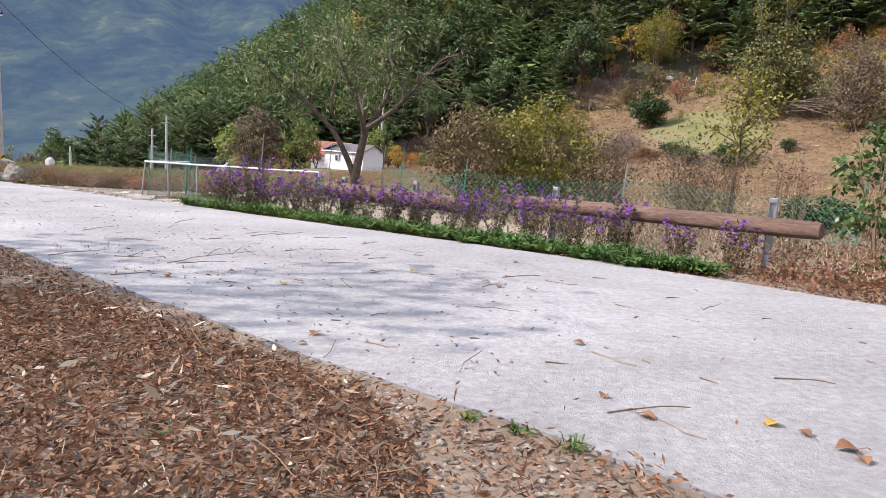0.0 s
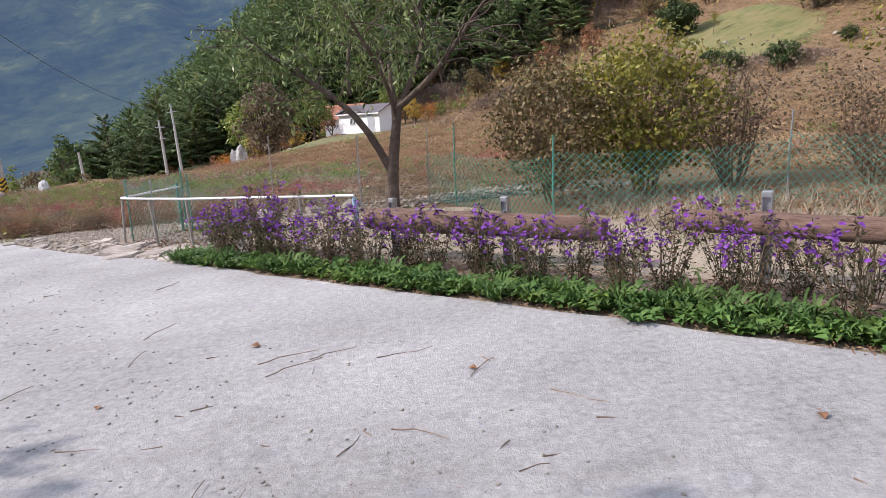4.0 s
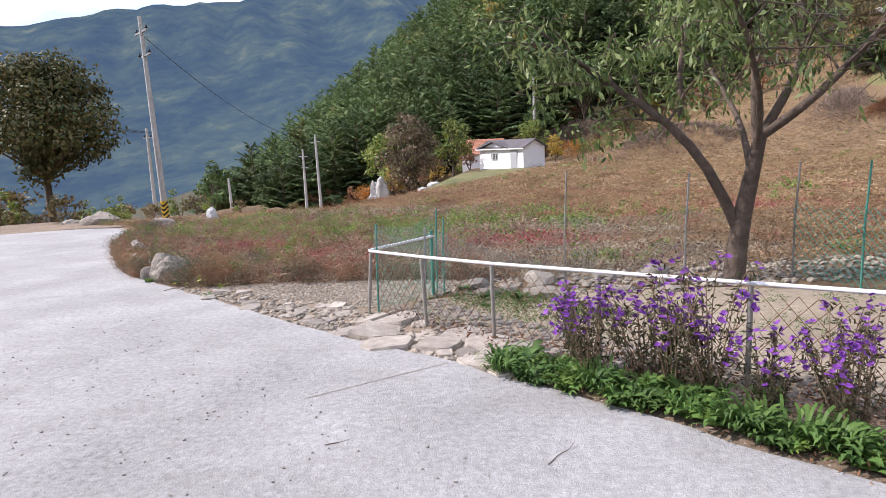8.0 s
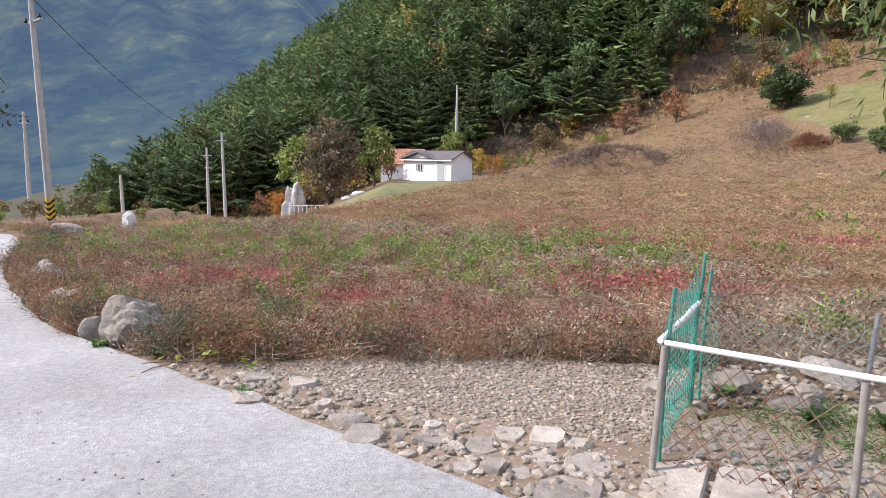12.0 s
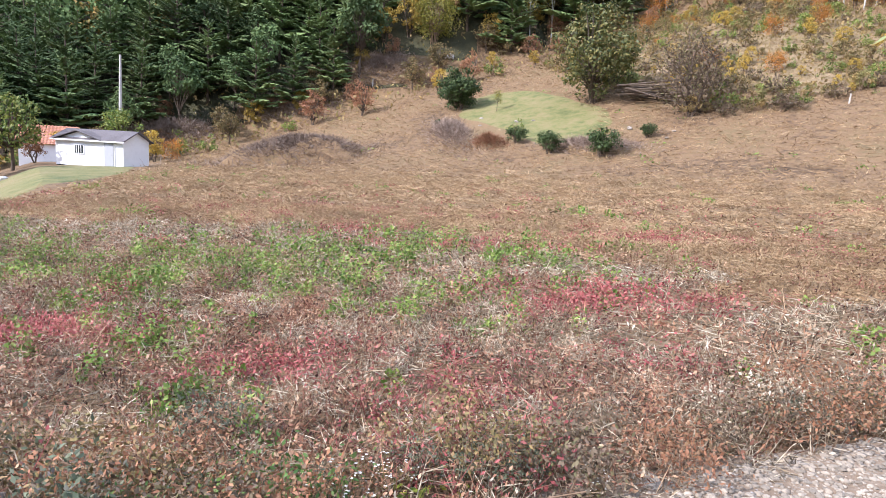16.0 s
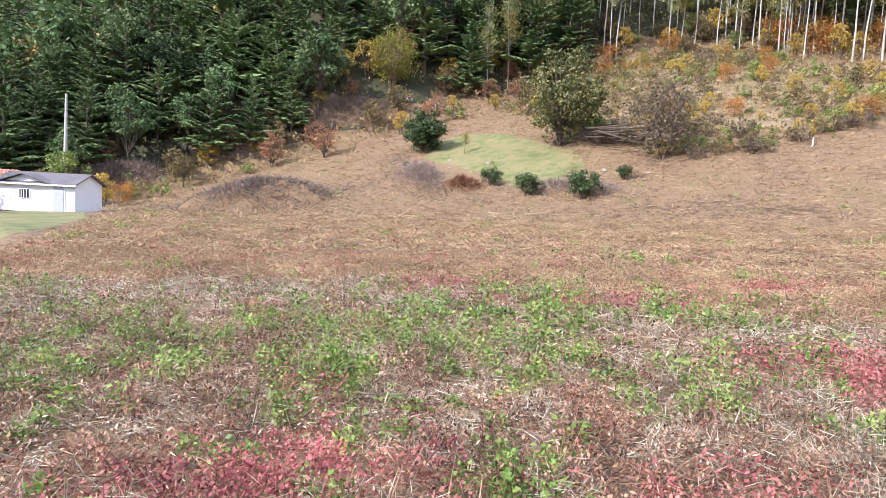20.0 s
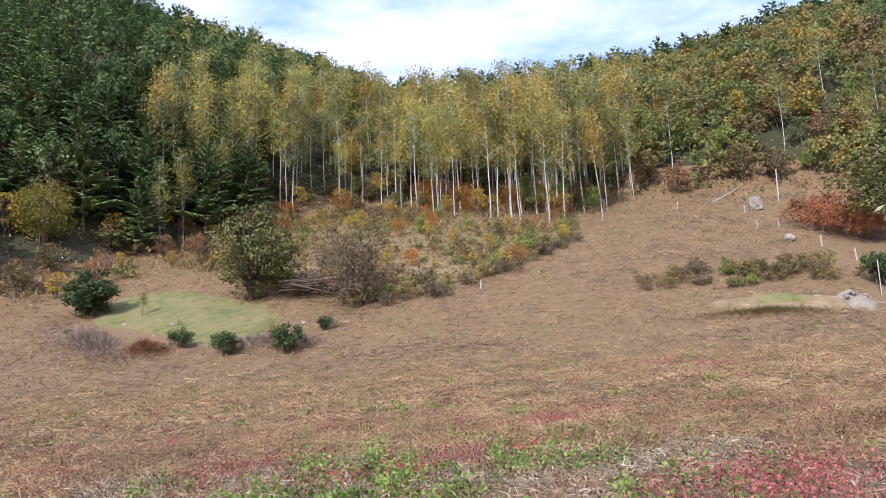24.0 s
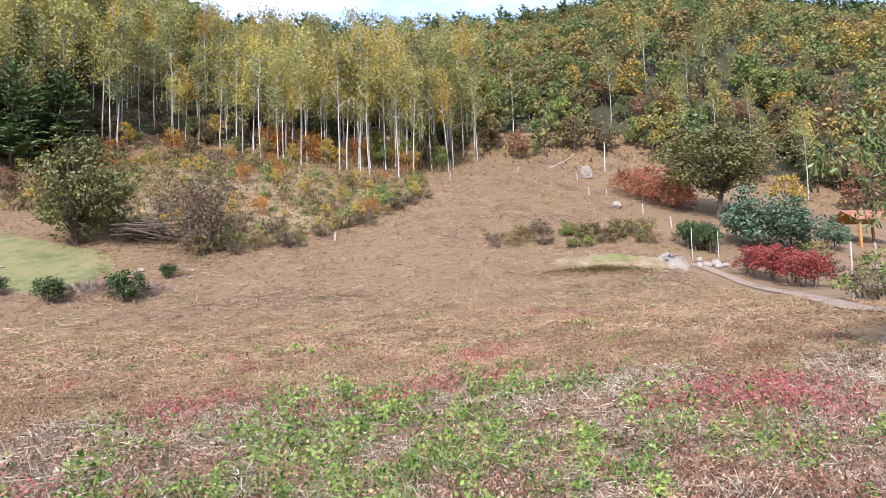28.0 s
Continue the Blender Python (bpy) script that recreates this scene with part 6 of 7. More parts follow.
K_orange = kinds("orange_tree", [leafy_kind(4.64, 0.0696, 0.12, 2.09, 30, 150, 7, 0.302, 4, 0, 0.7)], M_twig, [F_orange])
K_copper = kinds("copper_shrub", [lumpy_kind(4.0, 0.05, 0.03, 2.4, 34, 60, 0.22, 0.1, 5)], M_twig, [F_shrub_red])
K_rust = kinds("rust_tree", [lumpy_kind(6.96, 0.139, 0.12, 2.7, 30, 42, 0.33, 0.3, 2)], M_bark_dark, [F_rust])
K_brownish = kinds("brown_tree", [lumpy_kind(7.0, 0.14, 0.06, 3.0, 60, 60, 0.28, 0.2, 3)], M_bark_dark, [F_dull])
K_shrubs = kinds("shrub", [lumpy_kind(2.0, 0.03, 0.0, 1.2, 13, 34, 0.19, 0.2, 4) for _ in range(4)], M_twig, [F_green, F_undergrowth, F_dull, F_olive])
FAR_LEAFY = [lumpy_kind(9.0, 0.14, 0.08, 3.0, 20, 21, 0.6, 0.3, 1, False) for _ in range(3)]

# ---- the tree at the bend, the trees by the cabin ----
K_bend = kinds("bend_tree", [lumpy_kind(8.6, 0.2, 0.24, 3.5, 90, 190, 0.21, 0.4)], M_bark_dark, [F_dark_bronze])
plant("bend_tree", "round dark tree with bronze-tipped leaves beside the road bend", "tree", K_bend[0], -20.6, 22.6, 1.05, 20)
for x, y, s in ((-18.3, 20.4, 0.9), (-22.6, 21.5, 1.0), (-24.0, 24, 1.3), (-12.2, 22.5, 0.7)):
    plant("verge_shrub", "low brownish shrub beyond the road bend", "shrub", K_shrubs[RNG.choice([0, 3, 3])], x, y, s, wood_part="stem", leaf_part="foliage", group="verge shrubs")
for x, y in apart_spots([(-27, 22), (-21, 21), (-20.5, 27), (-20, 31), (-15.5, 31), (-11.0, 22), (-9.5, 26), (-14, 33), (-24, 35)], 26, 1.5):
    plant("verge_shrub", "low brownish shrub beyond the road bend", "shrub", K_shrubs[RNG.choice([0, 2, 3, 3])], x, y, RNG.uniform(0.5, 0.95), wood_part="stem", leaf_part="foliage", group="verge shrubs")
plant("brown_tree", "round tree with dull purple-brown leaves beside the cabin", "tree", K_brownish[0], -8.2, 57.0, 1.15, 10)
plant("green_tree", "round green tree beside the cabin", "tree", K_green[0], -4.6, 64.5, 0.85, 50)
plant("green_tree", "bright green tree behind the standing rock", "tree", K_green[0], -12.5, 68, 1.1, 150)
for x, y, s, k in ((4.4, 73.4, 0.72, K_green), (3.2, 75.6, 0.45, K_gold), (5.8, 75.2, 0.4, K_rust), (-9.8, 60, 0.7, K_gold), (-6.2, 60.5, 0.5, K_gold), (6.8, 69, 0.55, K_gold), (8.4, 70, 0.5, K_orange), (-3.0, 68, 0.5, K_rust), (-13.5, 62, 0.6, K_orange)):
    plant("autumn_shrub", "autumn-coloured shrub at the foot of the wood", "shrub", k[0], x, y, s, group="autumn shrubs by the wood")

# ---- terrace with clipped shrubs ----
K_clip = kinds("clipped_shrub", [lumpy_kind(1.16, 0.05, 0.16, 0.78, 30, 70, 0.085, 0.1, 3)], M_bark_dark, [F_dark])
K_juniper = kinds("juniper", [lumpy_kind(3.5, 0.1, 0.0, 1.8, 70, 80, 0.19, -0.1, 3)], M_bark_dark, [F_dark])
plant("juniper", "dark dense upright juniper on the terrace", "bush", K_juniper[0], 34.1, 57.4, 1.3, 40, wood_part="stem", leaf_part="foliage")
for x, y, s in ((29.6, 38, 1.6), (30.9, 33.7, 1.85), (35.6, 33.8, 1.0), (30.1, 42.5, 1.3), (30.1, 54.7, 0.6)):
    plant("clipped_shrub", "small rounded dark evergreen shrub on the terrace edge", "shrub", K_clip[0], x, y, s, wood_part="stem", leaf_part="foliage", group="clipped shrubs")
plant("low_shrub", "spreading pale green shrub on the lawn", "shrub", K_shrubs[0], 31.6, 44.6, 0.75, 30, wood_part="stem", leaf_part="foliage")
plant("young_tree", "slender yellow-green young tree on the lawn", "tree", K_sapling[0], 35.3, 52.5, 0.65, 10)
for x, y, r in ((34.0, 47.5, 0.4), (34.8, 46.2, 0.3), (33.2, 52.0, 0.35), (31.8, 50.2, 0.3), (36.5, 36.5, 0.45), (36.0, 32.4, 0.35), (37.4, 33.0, 0.3)):
    rock(x, y, r * 0.7, r * 0.5, r * 0.35, x * 1.7, "pale stone lying on the terrace lawn", M_boulder, x * 31, "lawn_stone", 2)
K_big = kinds("large_bush", [lumpy_kind(7.4, 0.12, 0.0, 3.3, 80, 90, 0.24, 0.3, 5)], M_bark_dark, [F_bush])
plant("large_bush", "large dense green bush at the foot of the bank", "bush", K_big[0], 40.5, 44.8, 1.32, 10, wood_part="stem", leaf_part="foliage")
K_thin = kinds("thin_tree", [leafy_kind(6.0, 0.09, 0.1, 2.8, 80, 520, 7, 0.22, 4, 0, 0.7)], M_bark, [F_dull])
plant("thin_tree", "half-bare spreading tree with pale forked stem", "tree", K_thin[0], 40.6, 34.1, 1.15, 60)
logs = thing("log_pile", "heap of thin pale felled trunks under the bank", "log pile", pose(*at(42.9, 38.3, 0.2), 0, 0, -58))
for k in range(24):
    a = np.array([RNG.uniform(-4.6, -2.0), RNG.normal() * 0.8, 0.02 + 0.045 * k + RNG.uniform(0, 0.12)])
    b = a + [RNG.uniform(3.4, 6.8), RNG.normal() * 1.2, RNG.normal() * 0.45]
    part("trunk", Soup().tube([a, (a + b) / 2 + RNG.normal(size=3) * 0.06, b], [0.065, 0.055, 0.035], 6).mesh("trunk", M_bark_dark if k % 3 else M_bark), logs)


def dome(name, x, y, rx, ry, h, turn, mat, power=1.0, rings=12, n=48):
    """A heap that lies on the land as it slopes, its foot in the ground; in coordinates from its base."""
    w = np.linspace(0, 2 * np.pi, n, endpoint=False)
    u = np.linspace(0, 1, rings + 1)[1:, None]
    edge = 1 + 0.1 * np.sin(3 * w + x) + 0.06 * np.sin(7 * w + y)
    lx, ly = u * edge * np.cos(w) * rx, u * edge * np.sin(w) * ry
    c, q = np.cos(radians(turn)), np.sin(radians(turn))
    gx_, gy_ = lx * c - ly * q, lx * q + ly * c
    bump_ = np.array([[0.16 * noise.noise(Vector((a * 0.9, b * 0.9, x))) + 0.08 * noise.noise(Vector((a * 2.6, b * 2.6, y))) for a, b in zip(ra, rb)] for ra, rb in zip(gx_, gy_)])
    z0 = float(height(x, y))
    up = h * np.maximum(0, 1 - u ** 2) ** power * (1 + bump_ * 2)
    gz = height(x + gx_, y + gy_) - z0 + up - 0.06
    v = np.concatenate([[[0, 0, h]], np.stack([gx_, gy_, gz], -1).reshape(-1, 3)])
    i_, j_ = np.meshgrid(np.arange(rings - 1), np.arange(n), indexing="ij")
    s = Soup().add(v, 1 + np.stack([i_ * n + j_, (i_ + 1) * n + j_, (i_ + 1) * n + (j_ + 1) % n, i_ * n + (j_ + 1) % n], -1).reshape(-1, 4))
    s.f.append(np.stack([np.zeros(n, int), 1 + np.arange(n), 1 + (np.arange(n) + 1) % n], 1))
    return s.mesh(name, mat)


def brush_heap(name, label, x, y, rx, ry, h, turn, n, mat, blade):
    """A mound of dead stalks over a lump of earth."""
    ob = thing(name, label, "brush", pose(*at(x, y)))
    part("earth", dome("earth", x, y, rx, ry, h * 0.6, turn, M_field, 0.8), ob)
    s = Soup()
    n *= 3
    a, r = RNG.uniform(0, 6.28, n), np.abs(RNG.normal(size=n)) * 0.62
    lx, ly = r * np.cos(a) * rx, r * np.sin(a) * ry
    c, q = np.cos(radians(turn)), np.sin(radians(turn))
    px_, py_ = lx * c - ly * q, lx * q + ly * c
    pz = height(x + px_, y + py_) - float(height(x, y)) + h * 0.58 * np.maximum(0, 1 - r ** 2) ** 0.8 * RNG.uniform(0.85, 1.05, n)
    way = np.column_stack([px_ / rx * 0.6 + RNG.normal(size=n) * 0.9, py_ / ry * 0.6 + RNG.normal(size=n) * 0.9, np.abs(RNG.normal(size=n)) * 0.6 + 0.1])
    s.leaves(np.column_stack([px_, py_, pz]), way, blade * RNG.uniform(0.4, 1.3, n), blade * 0.075)
    part("brush", s.mesh("brush", mat), ob)
    return ob


brush_heap("brush_mound", "broad grey-brown mound of dead brush in the field", 16.5, 57, 6.3, 3.5, 3.4, -30, 3600, F_brush, 0.7)
brush_heap("brush_bank", "grey dead brush on the terrace bank", 28.7, 50.5, 1.7, 5.4, 1.3, -22, 2400, F_brush, 0.6)
brush_heap("brush_bank", "grey dead brush on the terrace bank", 32.2, 35.8, 1.5, 4.0, 0.8, 15, 1800, F_brush, 0.5)
brush_heap("rusty_brush", "rust-coloured dry weeds on the terrace bank", 28.8, 44.6, 1.0, 1.6, 1.0, 0, 900, F_rust, 0.6)
brush_heap("thicket", "dry reddish thicket above the cabin", 10.0, 80.5, 5.8, 2.6, 2.8, -20, 2600, F_brush, 0.9)
brush_heap("thicket", "dry reddish thicket along the wood's edge", 24.0, 77.5, 7.0, 2.1, 1.9, -30, 2000, F_brush, 0.8)
brush_heap("thicket", "dry reddish thicket along the wood's edge", 34.5, 76.0, 5.8, 1.9, 1.6, -30, 1700, F_brush, 0.8)

# ---- along the upper field edge ----
def stake(x, y, h, lean=0.0):
    thing("boundary_stake", "short whitened boundary stake in the grass", "stake", pose(*at(x, y, -0.1), lean, lean * 0.5, 0), "boundary stakes", Soup().tube([(0, 0, 0), (0, 0, h * 0.6), (0.02, 0, h)], [0.07, 0.065, 0.05], 6).mesh("stake", M_pale_post))


for x, y, h in ((32.7, 74.9, 1.0), (20.7, 80.2, 1.0), (45.8, 71.8, 1.0), (52.4, 68.5, 1.1), (83.2, 11.4, 1.1), (74.8, 19.6, 1.1), (71, 2.7, 1.1), (72, 0.6, 0.9), (63.6, -2.2, 1.2), (58.8, -4.1, 1.2), (46.7, 25.4, 0.8), (80.5, 3.5, 1.1)):
    stake(x, y, h, RNG.normal() * 4)
rock(82.8, 2.1, 1.05, 0.8, 1.25, 21.2, "large pale rock at the field's top edge", M_boulder, 10, "white_rock", 4)
rock(65.6, 0.2, 0.6, 0.5, 0.5, 22.8, "pale rounded rock in the field's corner", M_boulder, 40, "white_rock", 3)
rock(42.8, 73.5, 0.7, 0.5, 0.5, 23.1, "pale rock at the wood's edge", M_white_rock, 0, "white_rock", 2)
thing("leaning_pole", "tall thin white pole leaning at the wood's edge", "pole", pose(*at(88.8, -0.8), 2, 5, 0), "", Soup().tube([(0, 0, -0.3), (0, 0, 2.2), (0, 0, 4.4)], [0.085, 0.08, 0.06], 8).mesh("leaning_pole", M_pale_post))
thing("fallen_branch", "bare pale fallen branch at the wood's edge", "branch", pose(*at(85.9, 7.1, 0.5), 0, 0, -75), "", Soup().tube(bent((0, 0, 0), (1, 0, 0.25), 4.2, 7, 0.12), np.linspace(0.1, 0.03, 8), 6).mesh("fallen_branch", M_birch_bark))

# ---- garden to the right ----
for x, y, s in ((70.5, -3.2, 1.05), (68.1, -4.9, 1.1), (72.6, -5.0, 1.2), (66.3, -6.4, 0.9), (73.5, -2.2, 1.0), (70.2, -6.4, 1.1)):
    plant("red_shrub", "spreading shrub with copper-red autumn leaves", "shrub", K_copper[0], x, y, s, wood_part="stem", leaf_part="foliage", group="red shrubs", squash=0.9)
K_wide = kinds("wide_tree", [lumpy_kind(9.0, 0.2, 0.2, 4.2, 80, 110, 0.25, 0.25, 1)], M_bark_dark, [F_bush])
plant("wide_tree", "broad spreading tree with thinning brownish leaves", "tree", K_wide[0], 63.8, -9.6, 1.55, 30, squash=0.75)
K_garden_pine = kinds("garden_pine", [lumpy_kind(5.4, 0.11, 0.08, 2.7, 46, 80, 0.26, 0.25)], M_bark_dark, [foliage("blue_pine_needles", [(0.05, 0.09, 0.05), (0.09, 0.14, 0.08), (0.13, 0.19, 0.11)], 0.6, 0.15, 0.15)])
plant("garden_pine", "spreading young blue-green pine", "tree", K_garden_pine[0], 53.5, -10.2, 1.25, 0, squash=0.85)
plant("garden_pine", "spreading young blue-green pine", "tree", K_garden_pine[0], 54.8, -13.2, 1.05, 130, squash=0.85)
plant("garden_pine", "spreading young blue-green pine", "tree", K_garden_pine[0], 57.1, -17.6, 0.6, 70)
plant("yellow_tree", "slender tree with yellow-green leaves", "tree", K_gold[0], 69.6, -18.4, 0.9, 0)
K_hedge = kinds("hedge_bush", [lumpy_kind(2.0, 0.03, 0.03, 1.2, 26, 70, 0.12, 0.1, 5)], M_twig, [F_red])
for x, y, s in ((45.0, -7.0, 1.3), (43.4, -7.9, 1.45), (41.6, -8.6, 1.45), (39.8, -8.6, 1.35), (38.6, -9.0, 1.2)):
    plant("hedge_bush", "rounded bush with deep red leaves beside the path", "bush", K_hedge[0], x, y, s, wood_part="stem", leaf_part="foliage", group="red hedge")
for x, y, s, k in ((24.6, -5.6, 0.95, 0), (22.8, -5.4, 0.85, 2), (26, -7.1, 1.1, 0), (18.4, -5.5, 0.9, 3), (29.8, -8.8, 1.0, 0), (48.7, -12.3, 0.9, 0), (51.6, -14.7, 1.0, 1), (45.5, -12.7, 0.9, 2), (49.2, -16.4, 0.9, 3), (55.2, -14.2, 0.8, 0), (43, -13.6, 0.7, 3), (60.6, -14.8, 0.9, 2)):
    plant("garden_shrub", "low garden shrub in autumn leaf", "shrub", K_shrubs[k], x, y, s, wood_part="stem", leaf_part="foliage", group="garden shrubs")
for x, y in ((51.8, -4.8), (52.2, -5.5), (51.4, -5.8), (52.3, -4.2)):
    plant("thuja", "narrow dark green thuja", "shrub", K_clip[0], x, y, 1.5, wood_part="stem", leaf_part="foliage", group="thujas", squash=1.5)
for x, y, h in ((25.7, -5.8, 2.6), (25.9, -6.9, 2.5), (49.5, -3.9, 2.6), (49.8, -6, 2.4)):
    thing("plant_stake", "tall thin pale stake among garden shrubs", "stake", pose(*at(x, y, -0.1), 1, -1, 0), "plant stakes", Soup().tube([(0, 0, 0), (0, 0, h)], 0.035, 6).mesh("plant_stake", M_pale_post))
garden_path = smooth_line([(47.9, -3.7), (44.5, -5.4), (39, -6.0), (33.4, -5.8), (24, -4.0), (17.5, -2.4), (14.5, -2.6), (12.4, -5)], 60)
gp_side = np.gradient(garden_path, axis=0)[:, ::-1] * [1, -1]
gp_side /= np.linalg.norm(gp_side, axis=1, keepdims=True)
gp_v = np.concatenate([garden_path - gp_side * 0.5, garden_path + gp_side * 0.5])
tagged(new("garden_path", Soup().add(np.column_stack([gp_v, height(gp_v[:, 0], gp_v[:, 1]) + 0.05]), [(a, a + 1, a + 61, a + 60) for a in range(59)]).mesh("garden_path", M_dirt)), kind="structure")
mound = thing("earth_mound", "low mound of pale earth topped with yellow-green grass", "mound", pose(*at(46.1, 2.6)))
part("earth", dome("mound_earth", 46.1, 2.6, 5.6, 1.9, 0.62, -72, M_bank, 0.5), mound)
part("turf", dome("turf", 46.1, 2.6, 3.2, 1.2, 0.8, -72, M_lawn, 0.6), mound, "yellow-green turf")
brush_heap("dark_edge", "dark dry weeds along the mound's foot", 44, 3.6, 0.7, 4.8, 0.5, 18, 1500, F_olive, 0.4)
rubble = thing("rubble_heap", "grey heap of broken stone beside the mound", "rubble", pose(*at(47.4, -1.9)))
part("earth", dome("rubble", 47.4, -1.9, 1.7, 1.2, 0.75, 20, M_pebble, 0.7), rubble)
for k in range(26):
    a, r = RNG.uniform(0, 6.28), RNG.uniform(0.1, 1.0)
    part("stone", rock_mesh("stone", RNG.uniform(0.12, 0.26), 0.15, 0.13, M_pale_rock, k * 2.1, 1, 0.4), rubble, "", pose(1.6 * r * np.cos(a), 1.15 * r * np.sin(a), 0.7 * (1 - r * r) + 0.05, 0, 0, k * 40))
for k in range(14):
    x, y = 47.9 + RNG.normal() * 0.5, -3.7 - k * 0.18 + RNG.normal() * 0.2
    rock(x, y, 0.3, 0.25, 0.22, k * 1.3, "grey stone of the low border wall", None, k * 50, "border_stone", 2)
for k in range(56):
    u = k / 55
    x, y = 50.2 + 5.2 * u + RNG.normal() * 1.2, 12.0 - 14.0 * u + RNG.normal() * 0.8
    plant("bank_shrub", "tangled low shrub on the bank behind the mound", "shrub", K_shrubs[RNG.choice([1, 2, 3, 0])], x, y, RNG.uniform(0.4, 0.95) * (0.75 + 0.35 * u), wood_part="stem", leaf_part="foliage", group="bank shrubs")

# ---- birch grove, bank and woods ----
GROVE = [(52.7, 69.8), (58.9, 68.4), (71.1, 63.2), (82.4, 55.7), (72.9, 38.5), (72.1, 27.1), (77.2, 20.9), (85.5, 19.1), (101.2, 17.9), (104.3, 47.5), (83.7, 76.7), (58.8, 79)]
grove = apart_spots(GROVE, 175, 1.7)
for x, y in grove:
    yellow = RNG.random() < 0.22
    kind = K_birch[2] if yellow else K_birch[RNG.choice([0, 1, 3])]
    plant("birch", "tall slender birch, white trunk, " + ("golden" if yellow else "yellow-green") + " leaves", "tree", kind, x, y, RNG.uniform(0.76, 1.32), group="birch grove")
for x, y, s in ((52.6, 69.7, 0.8), (56, 69.3, 0.85), (74.1, 24.1, 0.95), (75.5, 26.3, 0.75), (82, 33.5, 0.9), (90.8, 17.6, 0.9), (94.6, 22.9, 0.85)):
    plant("birch", "tall slender birch standing before the grove", "tree", K_birch[1], x, y, s, group="birch grove")
BANK = [(47.9, 61.5), (55.1, 65.2), (71.2, 60.5), (79, 51), (66.3, 33.1), (71, 22.1), (64.2, 20.8), (54.3, 23.8), (45.5, 27.8), (41.5, 33.0), (43.0, 41.0)]
for x, y in apart_spots(BANK, 260, 1.3):
    k = RNG.choice(6, p=[0.36, 0.14, 0.05, 0.18, 0.07, 0.2])
    s = RNG.uniform(0.4, 1.15)
    if k == 5:
        plant("bank_bush", "golden autumn bush on the sandy bank", "shrub", K_gold[0], x, y, s * 0.36, group="bushes on the bank", wood_part="stem", leaf_part="foliage")
    elif k == 4:
        plant("bank_bush", "orange autumn bush on the sandy bank", "shrub", K_orange[0], x, y, s * 0.5, group="bushes on the bank", wood_part="stem", leaf_part="foliage")
    else:
        plant("bank_bush", "scrubby autumn bush on the sandy bank", "shrub", K_shrubs[k], x, y, s, group="bushes on the bank", wood_part="stem", leaf_part="foliage")
for u in np.linspace(0, 1, 34):
    x, y = smooth_line([(42.5, 43), (41.2, 37), (41.0, 33.2), (45.0, 27.6), (54.0, 23.6), (63.5, 20.6)], 35)[int(u * 34)] + RNG.normal(size=2) * 0.5
    if 36.5 < y < 40.5:
        continue
    plant("foot_shrub", "dark tangled shrub along the foot of the bank", "shrub", K_shrubs[RNG.choice([2, 2, 3, 1])], x, y, RNG.uniform(0.45, 0.95), wood_part="stem", leaf_part="foliage", group="shrubs along the bank's foot")
for x, y in apart_spots(GROVE, 70, 2.2):
    k = RNG.choice(4)
    plant("understorey_tree", ("golden", "green", "yellow-green", "golden")[k] + " young tree between the birch trunks", "tree", (K_gold[0], K_green[1], K_green[0], K_gold[0])[k], x, y, RNG.uniform(0.4, 0.75), group="young trees under birches")
cover = Soup()
q = np.concatenate([spots_in(BANK, 2600), spots_in(GROVE, 2200)])
cluster(cover, np.column_stack([q, height(q[:, 0], q[:, 1]) + RNG.uniform(0.05, 0.5, len(q))]), 5, 0.3, 0.34, 0.16, 0.4, -0.4)
thing("undergrowth", "low tangle of autumn weeds under birches and over the bank", "undergrowth", Matrix.Identity(4), "", cover.mesh("undergrowth", F_undergrowth), "stuff")
for x, y, s in ((83.2, 47.4, 1.0), (77.3, 39, 0.9), (79.5, 32.2, 0.9), (78.1, 59.8, 0.8), (74.5, 25.3, 0.8), (70, 64.2, 0.8), (84.3, 41.9, 1.0)):
    plant("orange_tree", "low tree with glowing orange leaves under birches", "tree", K_orange[0], x, y, s, group="orange trees under birches")
plant("gold_tree", "rounded yellow-green tree before the dark pines", "tree", K_yellow[0], 41.6, 75.7, 2.9, 30, group="wood edge trees", squash=1.15)
for x, y, s in ((39.1, 77.9, 0.9), (49, 72.9, 0.7), (36, 78.9, 0.8)):
    plant("gold_tree", "rounded tree turning gold at the wood's edge", "tree", K_gold[0], x, y, s, group="wood edge trees")
plant("rust_tree", "purple-brown tree at the wood's edge", "tree", K_rust[0], 45.6, 77.7, 0.9, group="wood edge trees")


def polar_spots(az0, az1, n, lo, hi, gap):
    """Places between the foot of the slopes and their ridges."""
    out = []
    for _ in range(n * 8):
        a = RNG.uniform(az0, az1)
        f, rg = np.interp(a, AZ, FOOT), np.interp(a, AZ, RIDGE)
        r = f + (rg - f) * (lo + (hi - lo) * RNG.random() ** 0.8)
        q = np.array([r * math.sin(radians(a)), r * math.cos(radians(a))])
        if all((q[0] - o[0]) ** 2 + (q[1] - o[1]) ** 2 > gap * gap for o in out):
            out.append(q)
            if len(out) == n:
                break
    return np.array(out)


